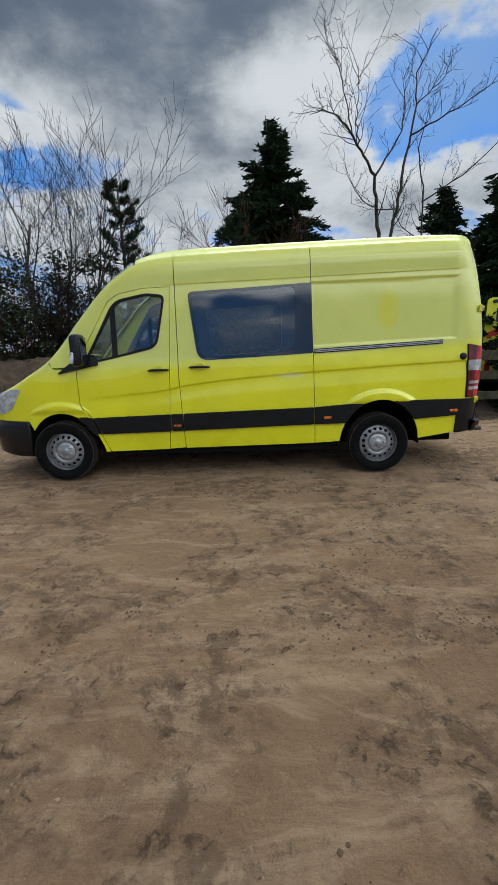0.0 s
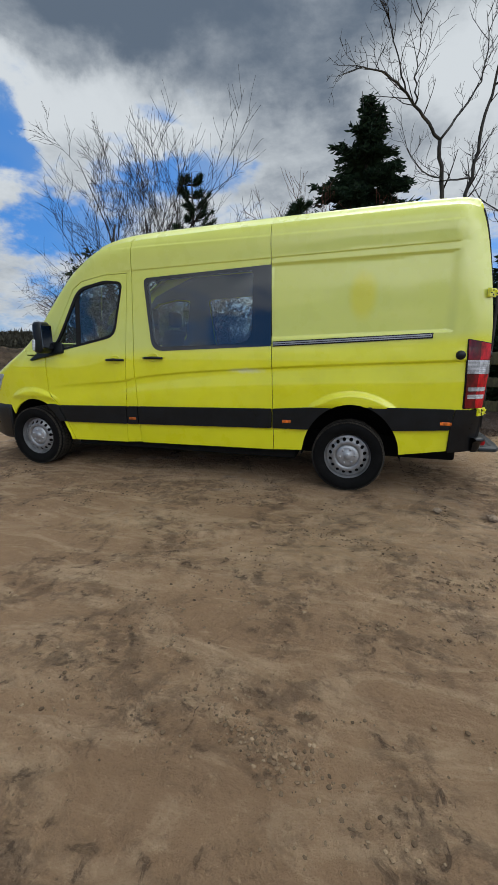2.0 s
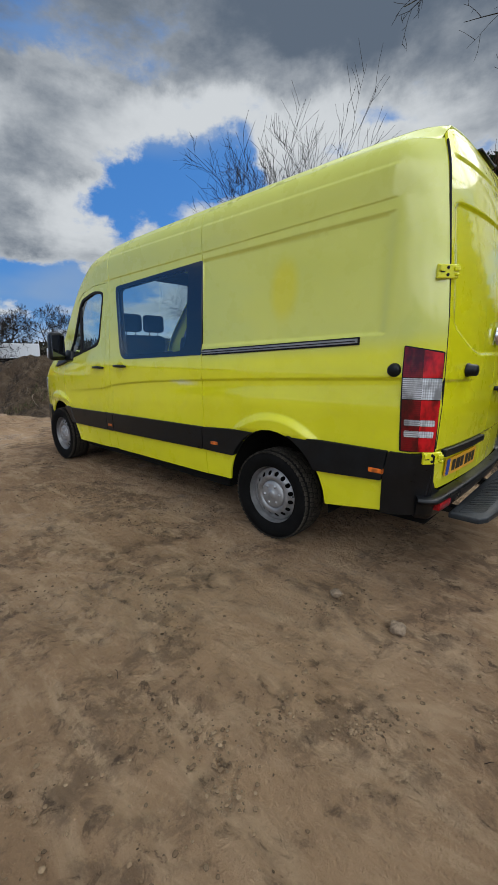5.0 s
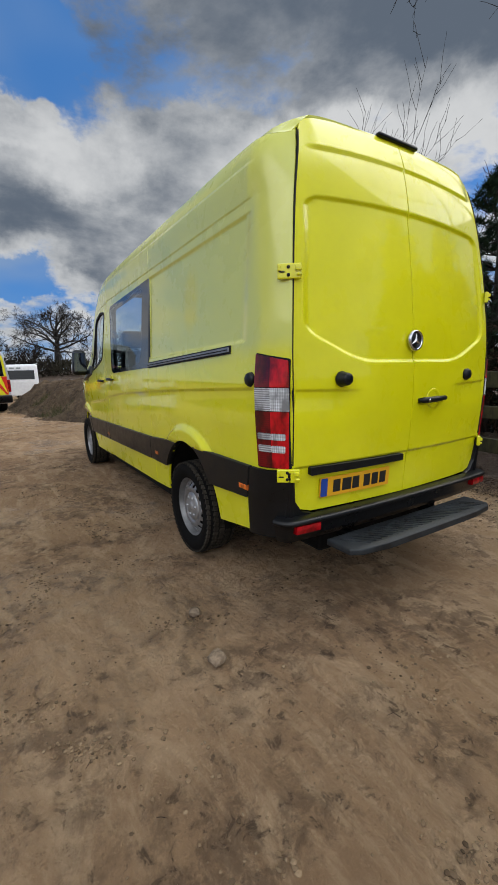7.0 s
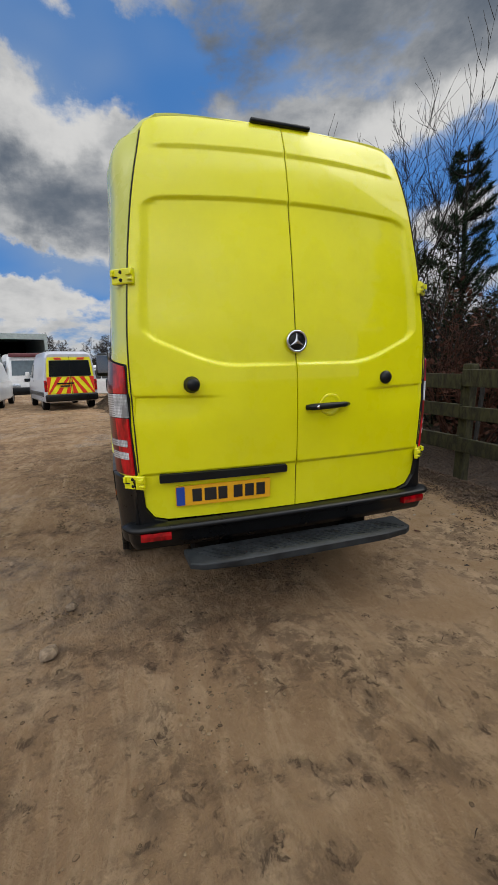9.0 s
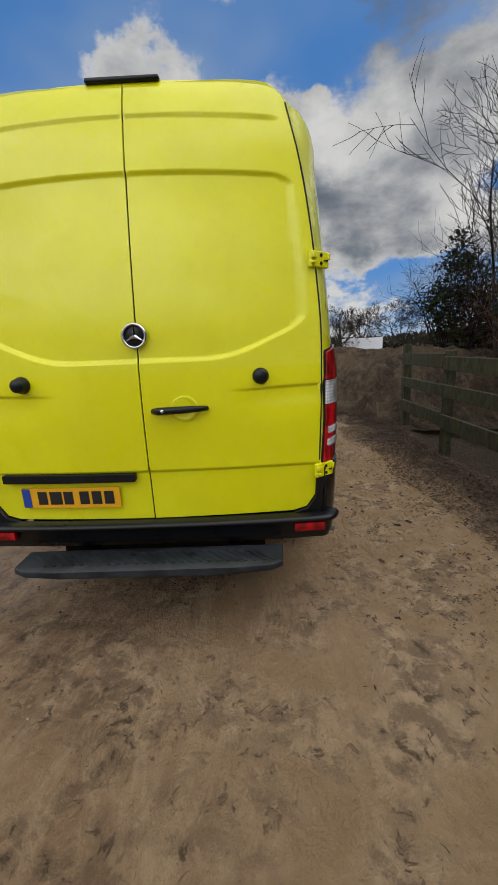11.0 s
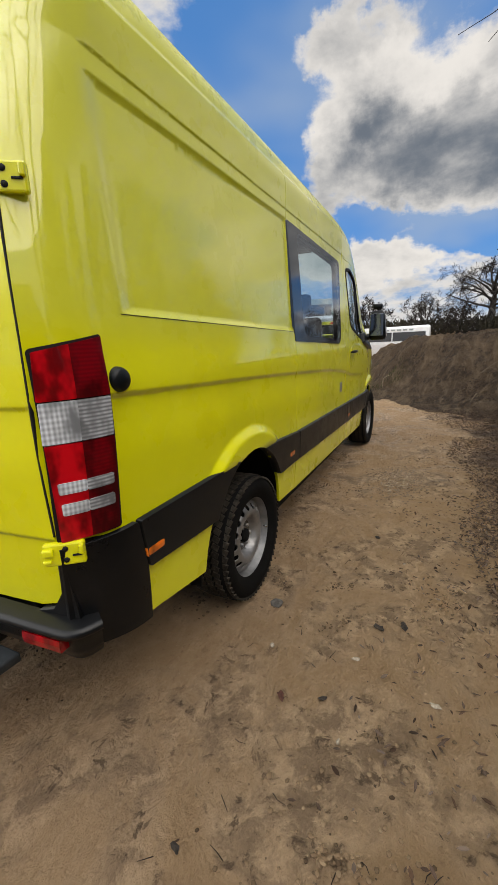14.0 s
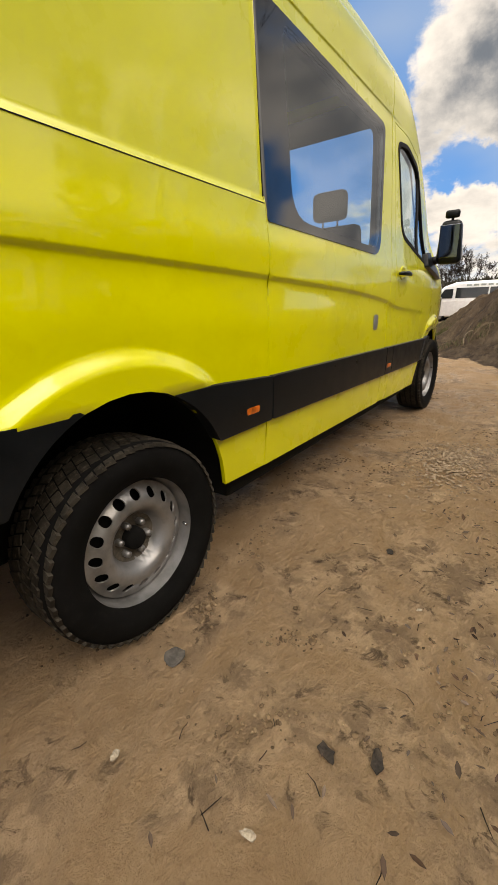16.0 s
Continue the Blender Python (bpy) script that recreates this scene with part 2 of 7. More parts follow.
def lamp_mat(name, color, ribs=0.0, spec=0.3, flat=0.4):
    """Moulded lamp plastic: a clear coat over a coloured body with reflector cells and fine upright ribs."""
    m, t, b, co = new_mat(name)
    o = co.outputs["Object"]
    mp = t.nodes.new("ShaderNodeMapping")
    mp.inputs["Scale"].default_value = (1, 1, 0.55)
    link(t, o, mp.inputs[0])
    cell = noise_tex(t, mp.outputs[0], 13.0, 3.0, 0.6)
    col = mix_col(t, smooth(t, cell, 0.38, 0.66), tuple(min(1, c * 1.5) for c in color), tuple(c * 0.35 for c in color))
    w = t.nodes.new("ShaderNodeTexWave")
    w.inputs["Scale"].default_value = 30.0
    w.bands_direction = "X"
    link(t, o, w.inputs[0])
    w2 = t.nodes.new("ShaderNodeTexWave")
    w2.inputs["Scale"].default_value = 14.0 + 14.0 * flat
    w2.bands_direction = "Z"
    link(t, o, w2.inputs[0])
    rib = math_node(t, "ADD", math_node(t, "MULTIPLY", w.outputs["Fac"], 1.0 - flat), math_node(t, "MULTIPLY", w2.outputs["Fac"], flat))
    if ribs:
        col = mix_col(t, math_node(t, "MULTIPLY", rib, ribs), col, tuple(c * 0.35 for c in color))
    link(t, col, b.inputs["Base Color"])
    b.inputs["Roughness"].default_value = 0.30
    b.inputs["Coat Weight"].default_value, b.inputs["Coat Roughness"].default_value = 0.7, 0.03
    b.inputs["Specular IOR Level"].default_value = spec
    bump(t, b, rib, 0.06, 0.003)
    return m


def earth_mat(name, tones, wet=0.0, relief=1.0, verge=None):
    """Trodden earth: damp and dry areas, wheel scuffs in two directions, pits, clods and grit.
    tones: damp, mid, dry, clod."""
    m, t, b, co = new_mat(name)
    o = co.outputs["Object"]
    wide = noise_tex(t, o, 0.42, 5.0, 0.6, 0.8)
    mid = noise_tex(t, o, 1.9, 8.0, 0.66, 0.6)
    clod = noise_tex(t, o, 8.0, 8.0, 0.70, 0.3)
    fine = noise_tex(t, o, 27.0, 7.0, 0.72, 0.2)
    grit = noise_tex(t, o, 130.0, 4.0, 0.75)

    def streak(turn, along, across, scale, warp):
        mp = t.nodes.new("ShaderNodeMapping")
        mp.inputs["Scale"].default_value = (along, across, 1)
        mp.inputs["Rotation"].default_value = (0, 0, radians(turn))
        link(t, o, mp.inputs[0])
        return noise_tex(t, mp.outputs[0], scale, 8.0, 0.66, warp)
    scuff = streak(-26, 1.0, 2.6, 1.5, 1.2)
    drag = streak(-24, 0.9, 4.6, 3.0, 1.0)
    cross = streak(12, 1.0, 2.4, 1.9, 1.3)
    col = mix_col(t, smooth(t, wide, 0.34, 0.66), tones[0], tones[1])
    col = mix_col(t, smooth(t, scuff, 0.46, 0.66, 0.0, 0.6), col, tones[2])
    col = mix_col(t, smooth(t, cross, 0.50, 0.64, 0.0, 0.4), col, tones[2])
    col = mix_col(t, smooth(t, drag, 0.52, 0.64, 0.0, 0.28), col, tones[0])
    if verge:
        # drier, sandier ground on the track beside the fence
        sp0 = t.nodes.new("ShaderNodeSeparateXYZ")
        link(t, o, sp0.inputs[0])
        rag0 = math_node(t, "ADD", sp0.outputs[1], math_node(t, "MULTIPLY", math_node(t, "SUBTRACT", wide, 0.5), 3.0))
        sand = mix_col(t, smooth(t, mid, 0.38, 0.62), (0.36, 0.232, 0.122), (0.55, 0.385, 0.235))
        col = mix_col(t, smooth(t, rag0, -0.9, 1.1, 0.0, 0.85), col, sand)
    # broken, darker ground in irregular patches
    broken = math_node(t, "MULTIPLY", smooth(t, mid, 0.44, 0.60), smooth(t, clod, 0.42, 0.56))
    col = mix_col(t, math_node(t, "MULTIPLY", broken, 0.62), col, tones[3])
    pits = math_node(t, "MULTIPLY", smooth(t, noise_tex(t, o, 12.0, 7.0, 0.74, 0.6), 0.56, 0.63), smooth(t, mid, 0.42, 0.56))
    col = mix_col(t, math_node(t, "MULTIPLY", pits, 0.8), col, tuple(c * 0.34 for c in tones[0]))
    col = mix_col(t, smooth(t, fine, 0.57, 0.70, 0.0, 0.40), col, tuple(c * 0.5 for c in tones[0]))
    col = mix_col(t, smooth(t, fine, 0.43, 0.30, 0.0, 0.30), col, tuple(min(1, c * 1.15) for c in tones[2]))
    if verge:
        # leaf mould beyond a ragged edge along the fence
        sp = t.nodes.new("ShaderNodeSeparateXYZ")
        link(t, o, sp.inputs[0])
        rag = math_node(t, "ADD", sp.outputs[1], math_node(t, "MULTIPLY", math_node(t, "SUBTRACT", mid, 0.5), 1.6))
        side = smooth(t, rag, verge[0], verge[1])
        col = mix_col(t, side, col, mix_col(t, smooth(t, fine, 0.4, 0.6), (0.045, 0.030, 0.020), (0.115, 0.080, 0.058)))
    col = mix_col(t, smooth(t, grit, 0.62, 0.76, 0.0, 0.40), col, tuple(min(1, c * 1.3) for c in tones[2]))
    link(t, col, b.inputs["Base Color"])
    # the damp, smoothed ground shines
    damp = math_node(t, "MULTIPLY", smooth(t, wide, 0.46, 0.62), smooth(t, mid, 0.36, 0.56, 0.3, 1.0))
    link(t, smooth(t, damp, 0.0, 1.0, 0.92, 0.92 - wet), b.inputs["Roughness"])
    b.inputs["Specular IOR Level"].default_value = 0.35
    h = math_node(t, "MULTIPLY_ADD", clod, 0.85, mid)
    h = math_node(t, "MULTIPLY_ADD", fine, 0.45, h)
    h = math_node(t, "MULTIPLY_ADD", grit, 0.14, h)
    h = math_node(t, "MULTIPLY_ADD", scuff, 0.35, h)
    h = math_node(t, "MULTIPLY_ADD", drag, 0.22, h)
    h = math_node(t, "MULTIPLY_ADD", pits, -0.35, h)
    bump(t, b, h, 1.0 * relief, 0.115)
    return m


def scatter_mat(name, colors, rough=0.85, spec=0.12):
    """Leaves, stones, needles and twigs: each island takes its own shade."""
    m, t, b, co = new_mat(name)
    g = t.nodes.new("ShaderNodeNewGeometry")
    r = t.nodes.new("ShaderNodeValToRGB")
    link(t, g.outputs["Random Per Island"], r.inputs[0])
    e = r.color_ramp.elements
    while len(e) < len(colors):
        e.new(0.5)
    for k, c in enumerate(colors):
        e[k].position, e[k].color = k / max(1, len(colors) - 1), (*c, 1)
    n = noise_tex(t, co.outputs["Object"], 12.0, 4.0)
    col = mix_col(t, smooth(t, n, 0.3, 0.7, 0.0, 0.5), r.outputs[0], mix_col(t, 1.0, r.outputs[0], (0.55, 0.55, 0.55), "MULTIPLY"))
    link(t, col, b.inputs["Base Color"])
    b.inputs["Roughness"].default_value = rough
    b.inputs["Specular IOR Level"].default_value = spec
    return m


def bark_mat(name, a, c, scale=7.0):
    m, t, b, co = new_mat(name)
    mp = t.nodes.new("ShaderNodeMapping")
    mp.inputs["Scale"].default_value = (1, 1, 0.35)
    link(t, co.outputs["Object"], mp.inputs[0])
    n = noise_tex(t, mp.outputs[0], scale, 6.0, 0.7, 0.4)
    link(t, mix_col(t, smooth(t, n, 0.35, 0.65), a, c), b.inputs["Base Color"])
    b.inputs["Roughness"].default_value = 0.9
    bump(t, b, n, 0.6, 0.02)
    return m


PAINT = paint_mat("bleached_sheen_yellow_paint", (0.72, 0.26), 1.65)
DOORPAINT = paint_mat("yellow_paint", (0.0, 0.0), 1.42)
TRIM = plain("black_plastic_trim", (0.005, 0.0065, 0.008), 0.34, vary=0.25, scale=9, grain=0.12, grain_scale=320, dirt=0.01, spec=0.26)
BUMPER = plain("grey_black_bumper_plastic", (0.004, 0.0045, 0.0055), 0.32, vary=0.25, scale=5, grain=0.15, grain_scale=320, dirt=0.015, spec=0.30)
STEPM = plain("worn_step_plastic", (0.015, 0.018, 0.021), 0.5, vary=0.5, scale=8, grain=0.4, grain_scale=150, dirt=0.05, spec=0.3)
SEAL = plain("rubber_seal", (0.008, 0.008, 0.008), 0.7, vary=0.2, spec=0.22)
FRIT = plain("black_window_border", (0.004, 0.005, 0.008), 0.04, vary=0.1, spec=0.9)
GLASS = glass_mat("tinted_window_glass", (0.70, 0.80, 0.83), 0.10)
CABGLASS = glass_mat("cab_window_glass", (0.76, 0.85, 0.86), 0.08)
RUBBER = plain("tyre_rubber", (0.005, 0.005, 0.005), 0.8, vary=0.3, scale=10, grain=0.2, grain_scale=90, dirt=0.012, spec=0.08)
TREADM = plain("dusty_tread_rubber", (0.030, 0.026, 0.021), 0.92, vary=0.45, scale=14, dirt=0.20, spec=0.12)
STEEL = plain("silver_wheel_steel", (0.25, 0.25, 0.255), 0.42, 0.65, vary=0.25, scale=12, dirt=0.25)
GRIME = plain("grimy_hub_steel", (0.085, 0.075, 0.062), 0.7, 0.2, vary=0.5, scale=22, dirt=0.4)
CAPM = plain("silver_plastic_cap", (0.33, 0.335, 0.345), 0.40, 0.6, vary=0.15, scale=12, dirt=0.2)
CHROME = plain("chrome", (0.50, 0.51, 0.53), 0.16, 1.0, vary=0.05)
# near-black: wheel-arch, underbody and box shade is put into this colour
DARK = plain("cavity_shade_black", (0.002, 0.002, 0.002), 0.95, vary=0.2, spec=0.22)
REDLAMP = lamp_mat("red_lamp_plastic", (0.24, 0.0006, 0.004), 0.0, 0.15)
REDSIDE = lamp_mat("dark_red_lamp_side", (0.11, 0.0004, 0.003), 0.3, 0.15, 1.0)
REDGLOW = lamp_mat("red_lamp_reflector", (0.36, 0.002, 0.006), 0.0, 0.15)
CLEARSIDE = lamp_mat("ribbed_clear_lamp_side", (0.36, 0.37, 0.39), 0.9, 0.3, 1.0)
CLEARLAMP = lamp_mat("clear_lamp_plastic", (0.50, 0.52, 0.55), 0.8)
AMBER = lamp_mat("amber_lamp_plastic", (0.55, 0.12, 0.01))
HEADLAMP = plain("headlamp_glass", (0.45, 0.5, 0.55), 0.08, 0.4, vary=0.4, scale=18)
PLATE = plain("yellow_number_plate", (0.72, 0.36, 0.01), 0.35, vary=0.06, coat=0.3)
INK = plain("black_lettering", (0.01, 0.01, 0.01), 0.5, vary=0.1)
BLUE = plain("blue_plate_band", (0.01, 0.05, 0.30), 0.4, vary=0.1)
LINING = plain("grey_interior_lining", (0.13, 0.135, 0.14), 0.8, vary=0.1, scale=4)
SEATM = plain("dark_seat_fabric", (0.03, 0.032, 0.038), 0.95, vary=0.2, scale=30, grain=0.3, grain_scale=250)
MIRROR = plain("mirror_glass", (0.16, 0.17, 0.19), 0.03, 1.0, vary=0.02)
RAIL = plain("grey_steel_rail", (0.28, 0.28, 0.29), 0.4, 0.8, vary=0.2, scale=8)
GROUND = earth_mat("trodden_earth", ((0.290, 0.175, 0.091), (0.415, 0.267, 0.146), (0.54, 0.378, 0.226), (0.112, 0.067, 0.036)), wet=0.5, verge=(2.15, 2.75))
SOIL = earth_mat("loose_soil", ((0.130, 0.082, 0.043), (0.195, 0.127, 0.070), (0.34, 0.235, 0.140), (0.040, 0.026, 0.015)), relief=2.0)
STONES = scatter_mat("stones", [(0.15, 0.100, 0.060), (0.20, 0.135, 0.080), (0.070, 0.046, 0.028), (0.27, 0.19, 0.115)], 0.95, 0.1)
LEAVES = scatter_mat("dead_leaves", [(0.055, 0.036, 0.026), (0.10, 0.068, 0.050), (0.17, 0.125, 0.095), (0.028, 0.019, 0.014), (0.085, 0.050, 0.032), (0.12, 0.09, 0.075)], 0.9, 0.08)
FENCEM = bark_mat("mossy_fence_timber", (0.014, 0.013, 0.006), (0.050, 0.047, 0.018), 16)
BARK = bark_mat("dark_bark", (0.014, 0.012, 0.010), (0.036, 0.031, 0.026))
BIRCHM = bark_mat("grey_birch_bark", (0.014, 0.013, 0.012), (0.045, 0.041, 0.037), 9)
TWIG = scatter_mat("winter_twigs", [(0.014, 0.011, 0.009), (0.03, 0.023, 0.019)])
RUST = scatter_mat("russet_twigs", [(0.06, 0.026, 0.018), (0.10, 0.045, 0.03)])
NEEDLE = scatter_mat("conifer_needles", [(0.008, 0.018, 0.010), (0.016, 0.032, 0.015), (0.024, 0.045, 0.022)])
PINEM = scatter_mat("pine_needles", [(0.018, 0.036, 0.022), (0.03, 0.055, 0.03), (0.045, 0.07, 0.04)])
ROOTM = scatter_mat("pale_roots", [(0.20, 0.14, 0.09), (0.34, 0.26, 0.18)])
IVY = scatter_mat("evergreen_leaves", [(0.012, 0.02, 0.009), (0.024, 0.034, 0.014), (0.035, 0.04, 0.02)])
GRASSM = scatter_mat("rough_grass", [(0.05, 0.06, 0.02), (0.09, 0.09, 0.035), (0.14, 0.12, 0.06)])
HEDGEM = scatter_mat("far_hedge_twigs", [(0.03, 0.028, 0.02), (0.05, 0.045, 0.03)])
WHITE = plain("white_vehicle_paint", (0.72, 0.73, 0.74), 0.35, vary=0.06, coat=0.4, dirt=0.06)
SILVER = plain("silver_vehicle_paint", (0.50, 0.52, 0.58), 0.35, 0.2, vary=0.06, coat=0.4)
FLUOY = plain("fluorescent_yellow_film", (0.75, 0.72, 0.02), 0.4, vary=0.06)
FLUOR = plain("red_reflective_film", (0.62, 0.03, 0.015), 0.4, vary=0.06)
DGLASS = plain("dark_vehicle_glass", (0.01, 0.012, 0.014), 0.06, vary=0.1)
GREYG = plain("grey_vehicle_glass", (0.10, 0.13, 0.15), 0.08, vary=0.1)
BOXM = plain("lorry_box_sheet", (0.27, 0.31, 0.30), 0.6, vary=0.15)
MAROON = plain("maroon_paint", (0.10, 0.02, 0.025), 0.5, vary=0.15)
BRONZE = plain("dull_white_sheet", (0.66, 0.68, 0.70), 0.6, vary=0.05)


# geometry helpers
def mesh_of(name, verts, faces, material, soft=True, normals=None):
    me = bpy.data.meshes.new(name)
    me.from_pydata([tuple(map(float, v)) for v in verts], [], [tuple(map(int, f)) for f in faces])
    me.materials.append(material)
    me.polygons.foreach_set("use_smooth", [soft] * len(me.polygons))
    me.update()
    if normals is not None:
        me.normals_split_custom_set_from_vertices([tuple(map(float, n)) for n in normals])
    return me


def solid(name, verts, faces, material, parent=None, label="", soft=True, normals=None):
    ob = new(name, mesh_of(name, verts, faces, material, soft, normals))
    if parent is not None:
        ob.parent = parent
    if label:
        ob["label"] = label
    return ob


def part(name, bm, material, parent=None, label="", soft=False):
    me = bpy.data.meshes.new(name)
    bm.to_mesh(me)
    bm.free()
    me.materials.append(material)
    me.polygons.foreach_set("use_smooth", [soft] * len(me.polygons))
    ob = new(name, me)
    if parent is not None:
        ob.parent = parent
    if label:
        ob["label"] = label
    return ob


def thing(name, label, category, group="", kind="", at=(0, 0, 0), turn=0):
    ob = new(name)
    ob.matrix_world = pose(*at, 0, 0, turn)
    ob.empty_display_size = 0.2
    return tagged(ob, label, category, group, kind)


def box_bm(size, at=(0, 0, 0), bevel=0.0, turn=None, segments=2, bm=None):
    one = bmesh.new()
    bmesh.ops.create_cube(one, size=1)
    bmesh.ops.scale(one, vec=size, verts=one.verts)
    if bevel:
        bmesh.ops.bevel(one, geom=one.edges[:], offset=bevel, segments=segments, affect="EDGES", profile=0.5)
    m = Matrix.Translation(at) @ (turn if turn is not None else Matrix.Identity(4))
    bmesh.ops.transform(one, matrix=m, verts=one.verts)
    if bm is None:
        return one
    tmp = bpy.data.meshes.new("tmp")
    one.to_mesh(tmp)
    one.free()
    bm.from_mesh(tmp)
    bpy.data.meshes.remove(tmp)
    return bm


def lathe(profile, n=48, axis="y", cap=False):
    """Turns (radius, along) pairs about an axis."""
    verts, faces = [], []
    for r, a in profile:
        for k in range(n):
            c, s = math.cos(2 * math.pi * k / n), math.sin(2 * math.pi * k / n)
            verts.append((r * c, a, r * s) if axis == "y" else ((r * c, r * s, a) if axis == "z" else (a, r * c, r * s)))
    for j in range(len(profile) - 1):
        for k in range(n):
            k2 = (k + 1) % n
            faces.append((j * n + k, j * n + k2, (j + 1) * n + k2, (j + 1) * n + k))
    if cap:
        faces.append(tuple(range(n)))
        faces.append(tuple(range((len(profile) - 1) * n, len(profile) * n))[::-1])
    return verts, faces


def curve_fn(points):
    """A smooth, monotone curve through (a, b) pairs."""
    xs, ys = np.array(points, float).T
    h, d = np.diff(xs), np.diff(ys) / np.diff(xs)
    m = np.zeros(len(xs))
    m[0], m[-1] = d[0], d[-1]
    for k in range(1, len(xs) - 1):
        if d[k - 1] * d[k] > 0:
            w1, w2 = 2 * h[k] + h[k - 1], h[k] + 2 * h[k - 1]
            m[k] = (w1 + w2) / (w1 / d[k - 1] + w2 / d[k])

    def f(x):
        x = np.clip(np.asarray(x, float), xs[0], xs[-1])
        k = np.clip(np.searchsorted(xs, x) - 1, 0, len(h) - 1)
        t = (x - xs[k]) / h[k]
        return (ys[k] * (1 + 2 * t) * (1 - t) ** 2 + m[k] * h[k] * t * (1 - t) ** 2
                + ys[k + 1] * t * t * (3 - 2 * t) + m[k + 1] * h[k] * t * t * (t - 1))
    return f


def sstep(x, a, b):
    t = np.clip((np.asarray(x, float) - a) / (b - a), 0, 1)
    return t * t * (3 - 2 * t)


def rounded(points, radius, n=6):
    """A polygon with its corners rounded; radius may be one number or one a corner."""
    pts = [np.array(p, float) for p in points]
    rs = radius if isinstance(radius, (list, tuple)) else [radius] * len(pts)
    out = []
    for k, p in enumerate(pts):
        a, b = pts[k - 1] - p, pts[(k + 1) % len(pts)] - p
        la, lb = np.linalg.norm(a), np.linalg.norm(b)
        r = min(rs[k], la * 0.49, lb * 0.49)
        if r < 1e-4:
            out.append(tuple(p))
            continue
        for t in np.linspace(0, 1, n):
            out.append(tuple(p + a / la * r * (1 - t) ** 2 + b / lb * r * t ** 2))
    return out


def dense(poly, step):
    out = []
    for k, p in enumerate(poly):
        q = poly[(k + 1) % len(poly)]
        n = max(1, int(math.dist(p, q) / step))
        out += [(p[0] + (q[0] - p[0]) * t / n, p[1] + (q[1] - p[1]) * t / n) for t in range(n)]
    return out


def inside(px, py, poly):
    px, py = np.asarray(px), np.asarray(py)
    hit = np.zeros(px.shape, bool)
    for (x0, y0), (x1, y1) in zip(poly, poly[1:] + poly[:1]):
        if y0 == y1:
            continue
        cross = (y0 > py) != (y1 > py)
        hit ^= cross & (px < (x1 - x0) * (py - y0) / (y1 - y0) + x0)
    return hit


def near_edge(px, py, poly):
    """The distance of points to a polygon's outline."""
    best = np.full(np.shape(px), 1e9)
    for (x0, y0), (x1, y1) in zip(poly, poly[1:] + poly[:1]):
        dx, dy = x1 - x0, y1 - y0
        t = np.clip(((px - x0) * dx + (py - y0) * dy) / max(dx * dx + dy * dy, 1e-12), 0, 1)
        best = np.minimum(best, np.hypot(px - x0 - t * dx, py - y0 - t * dy))
    return best


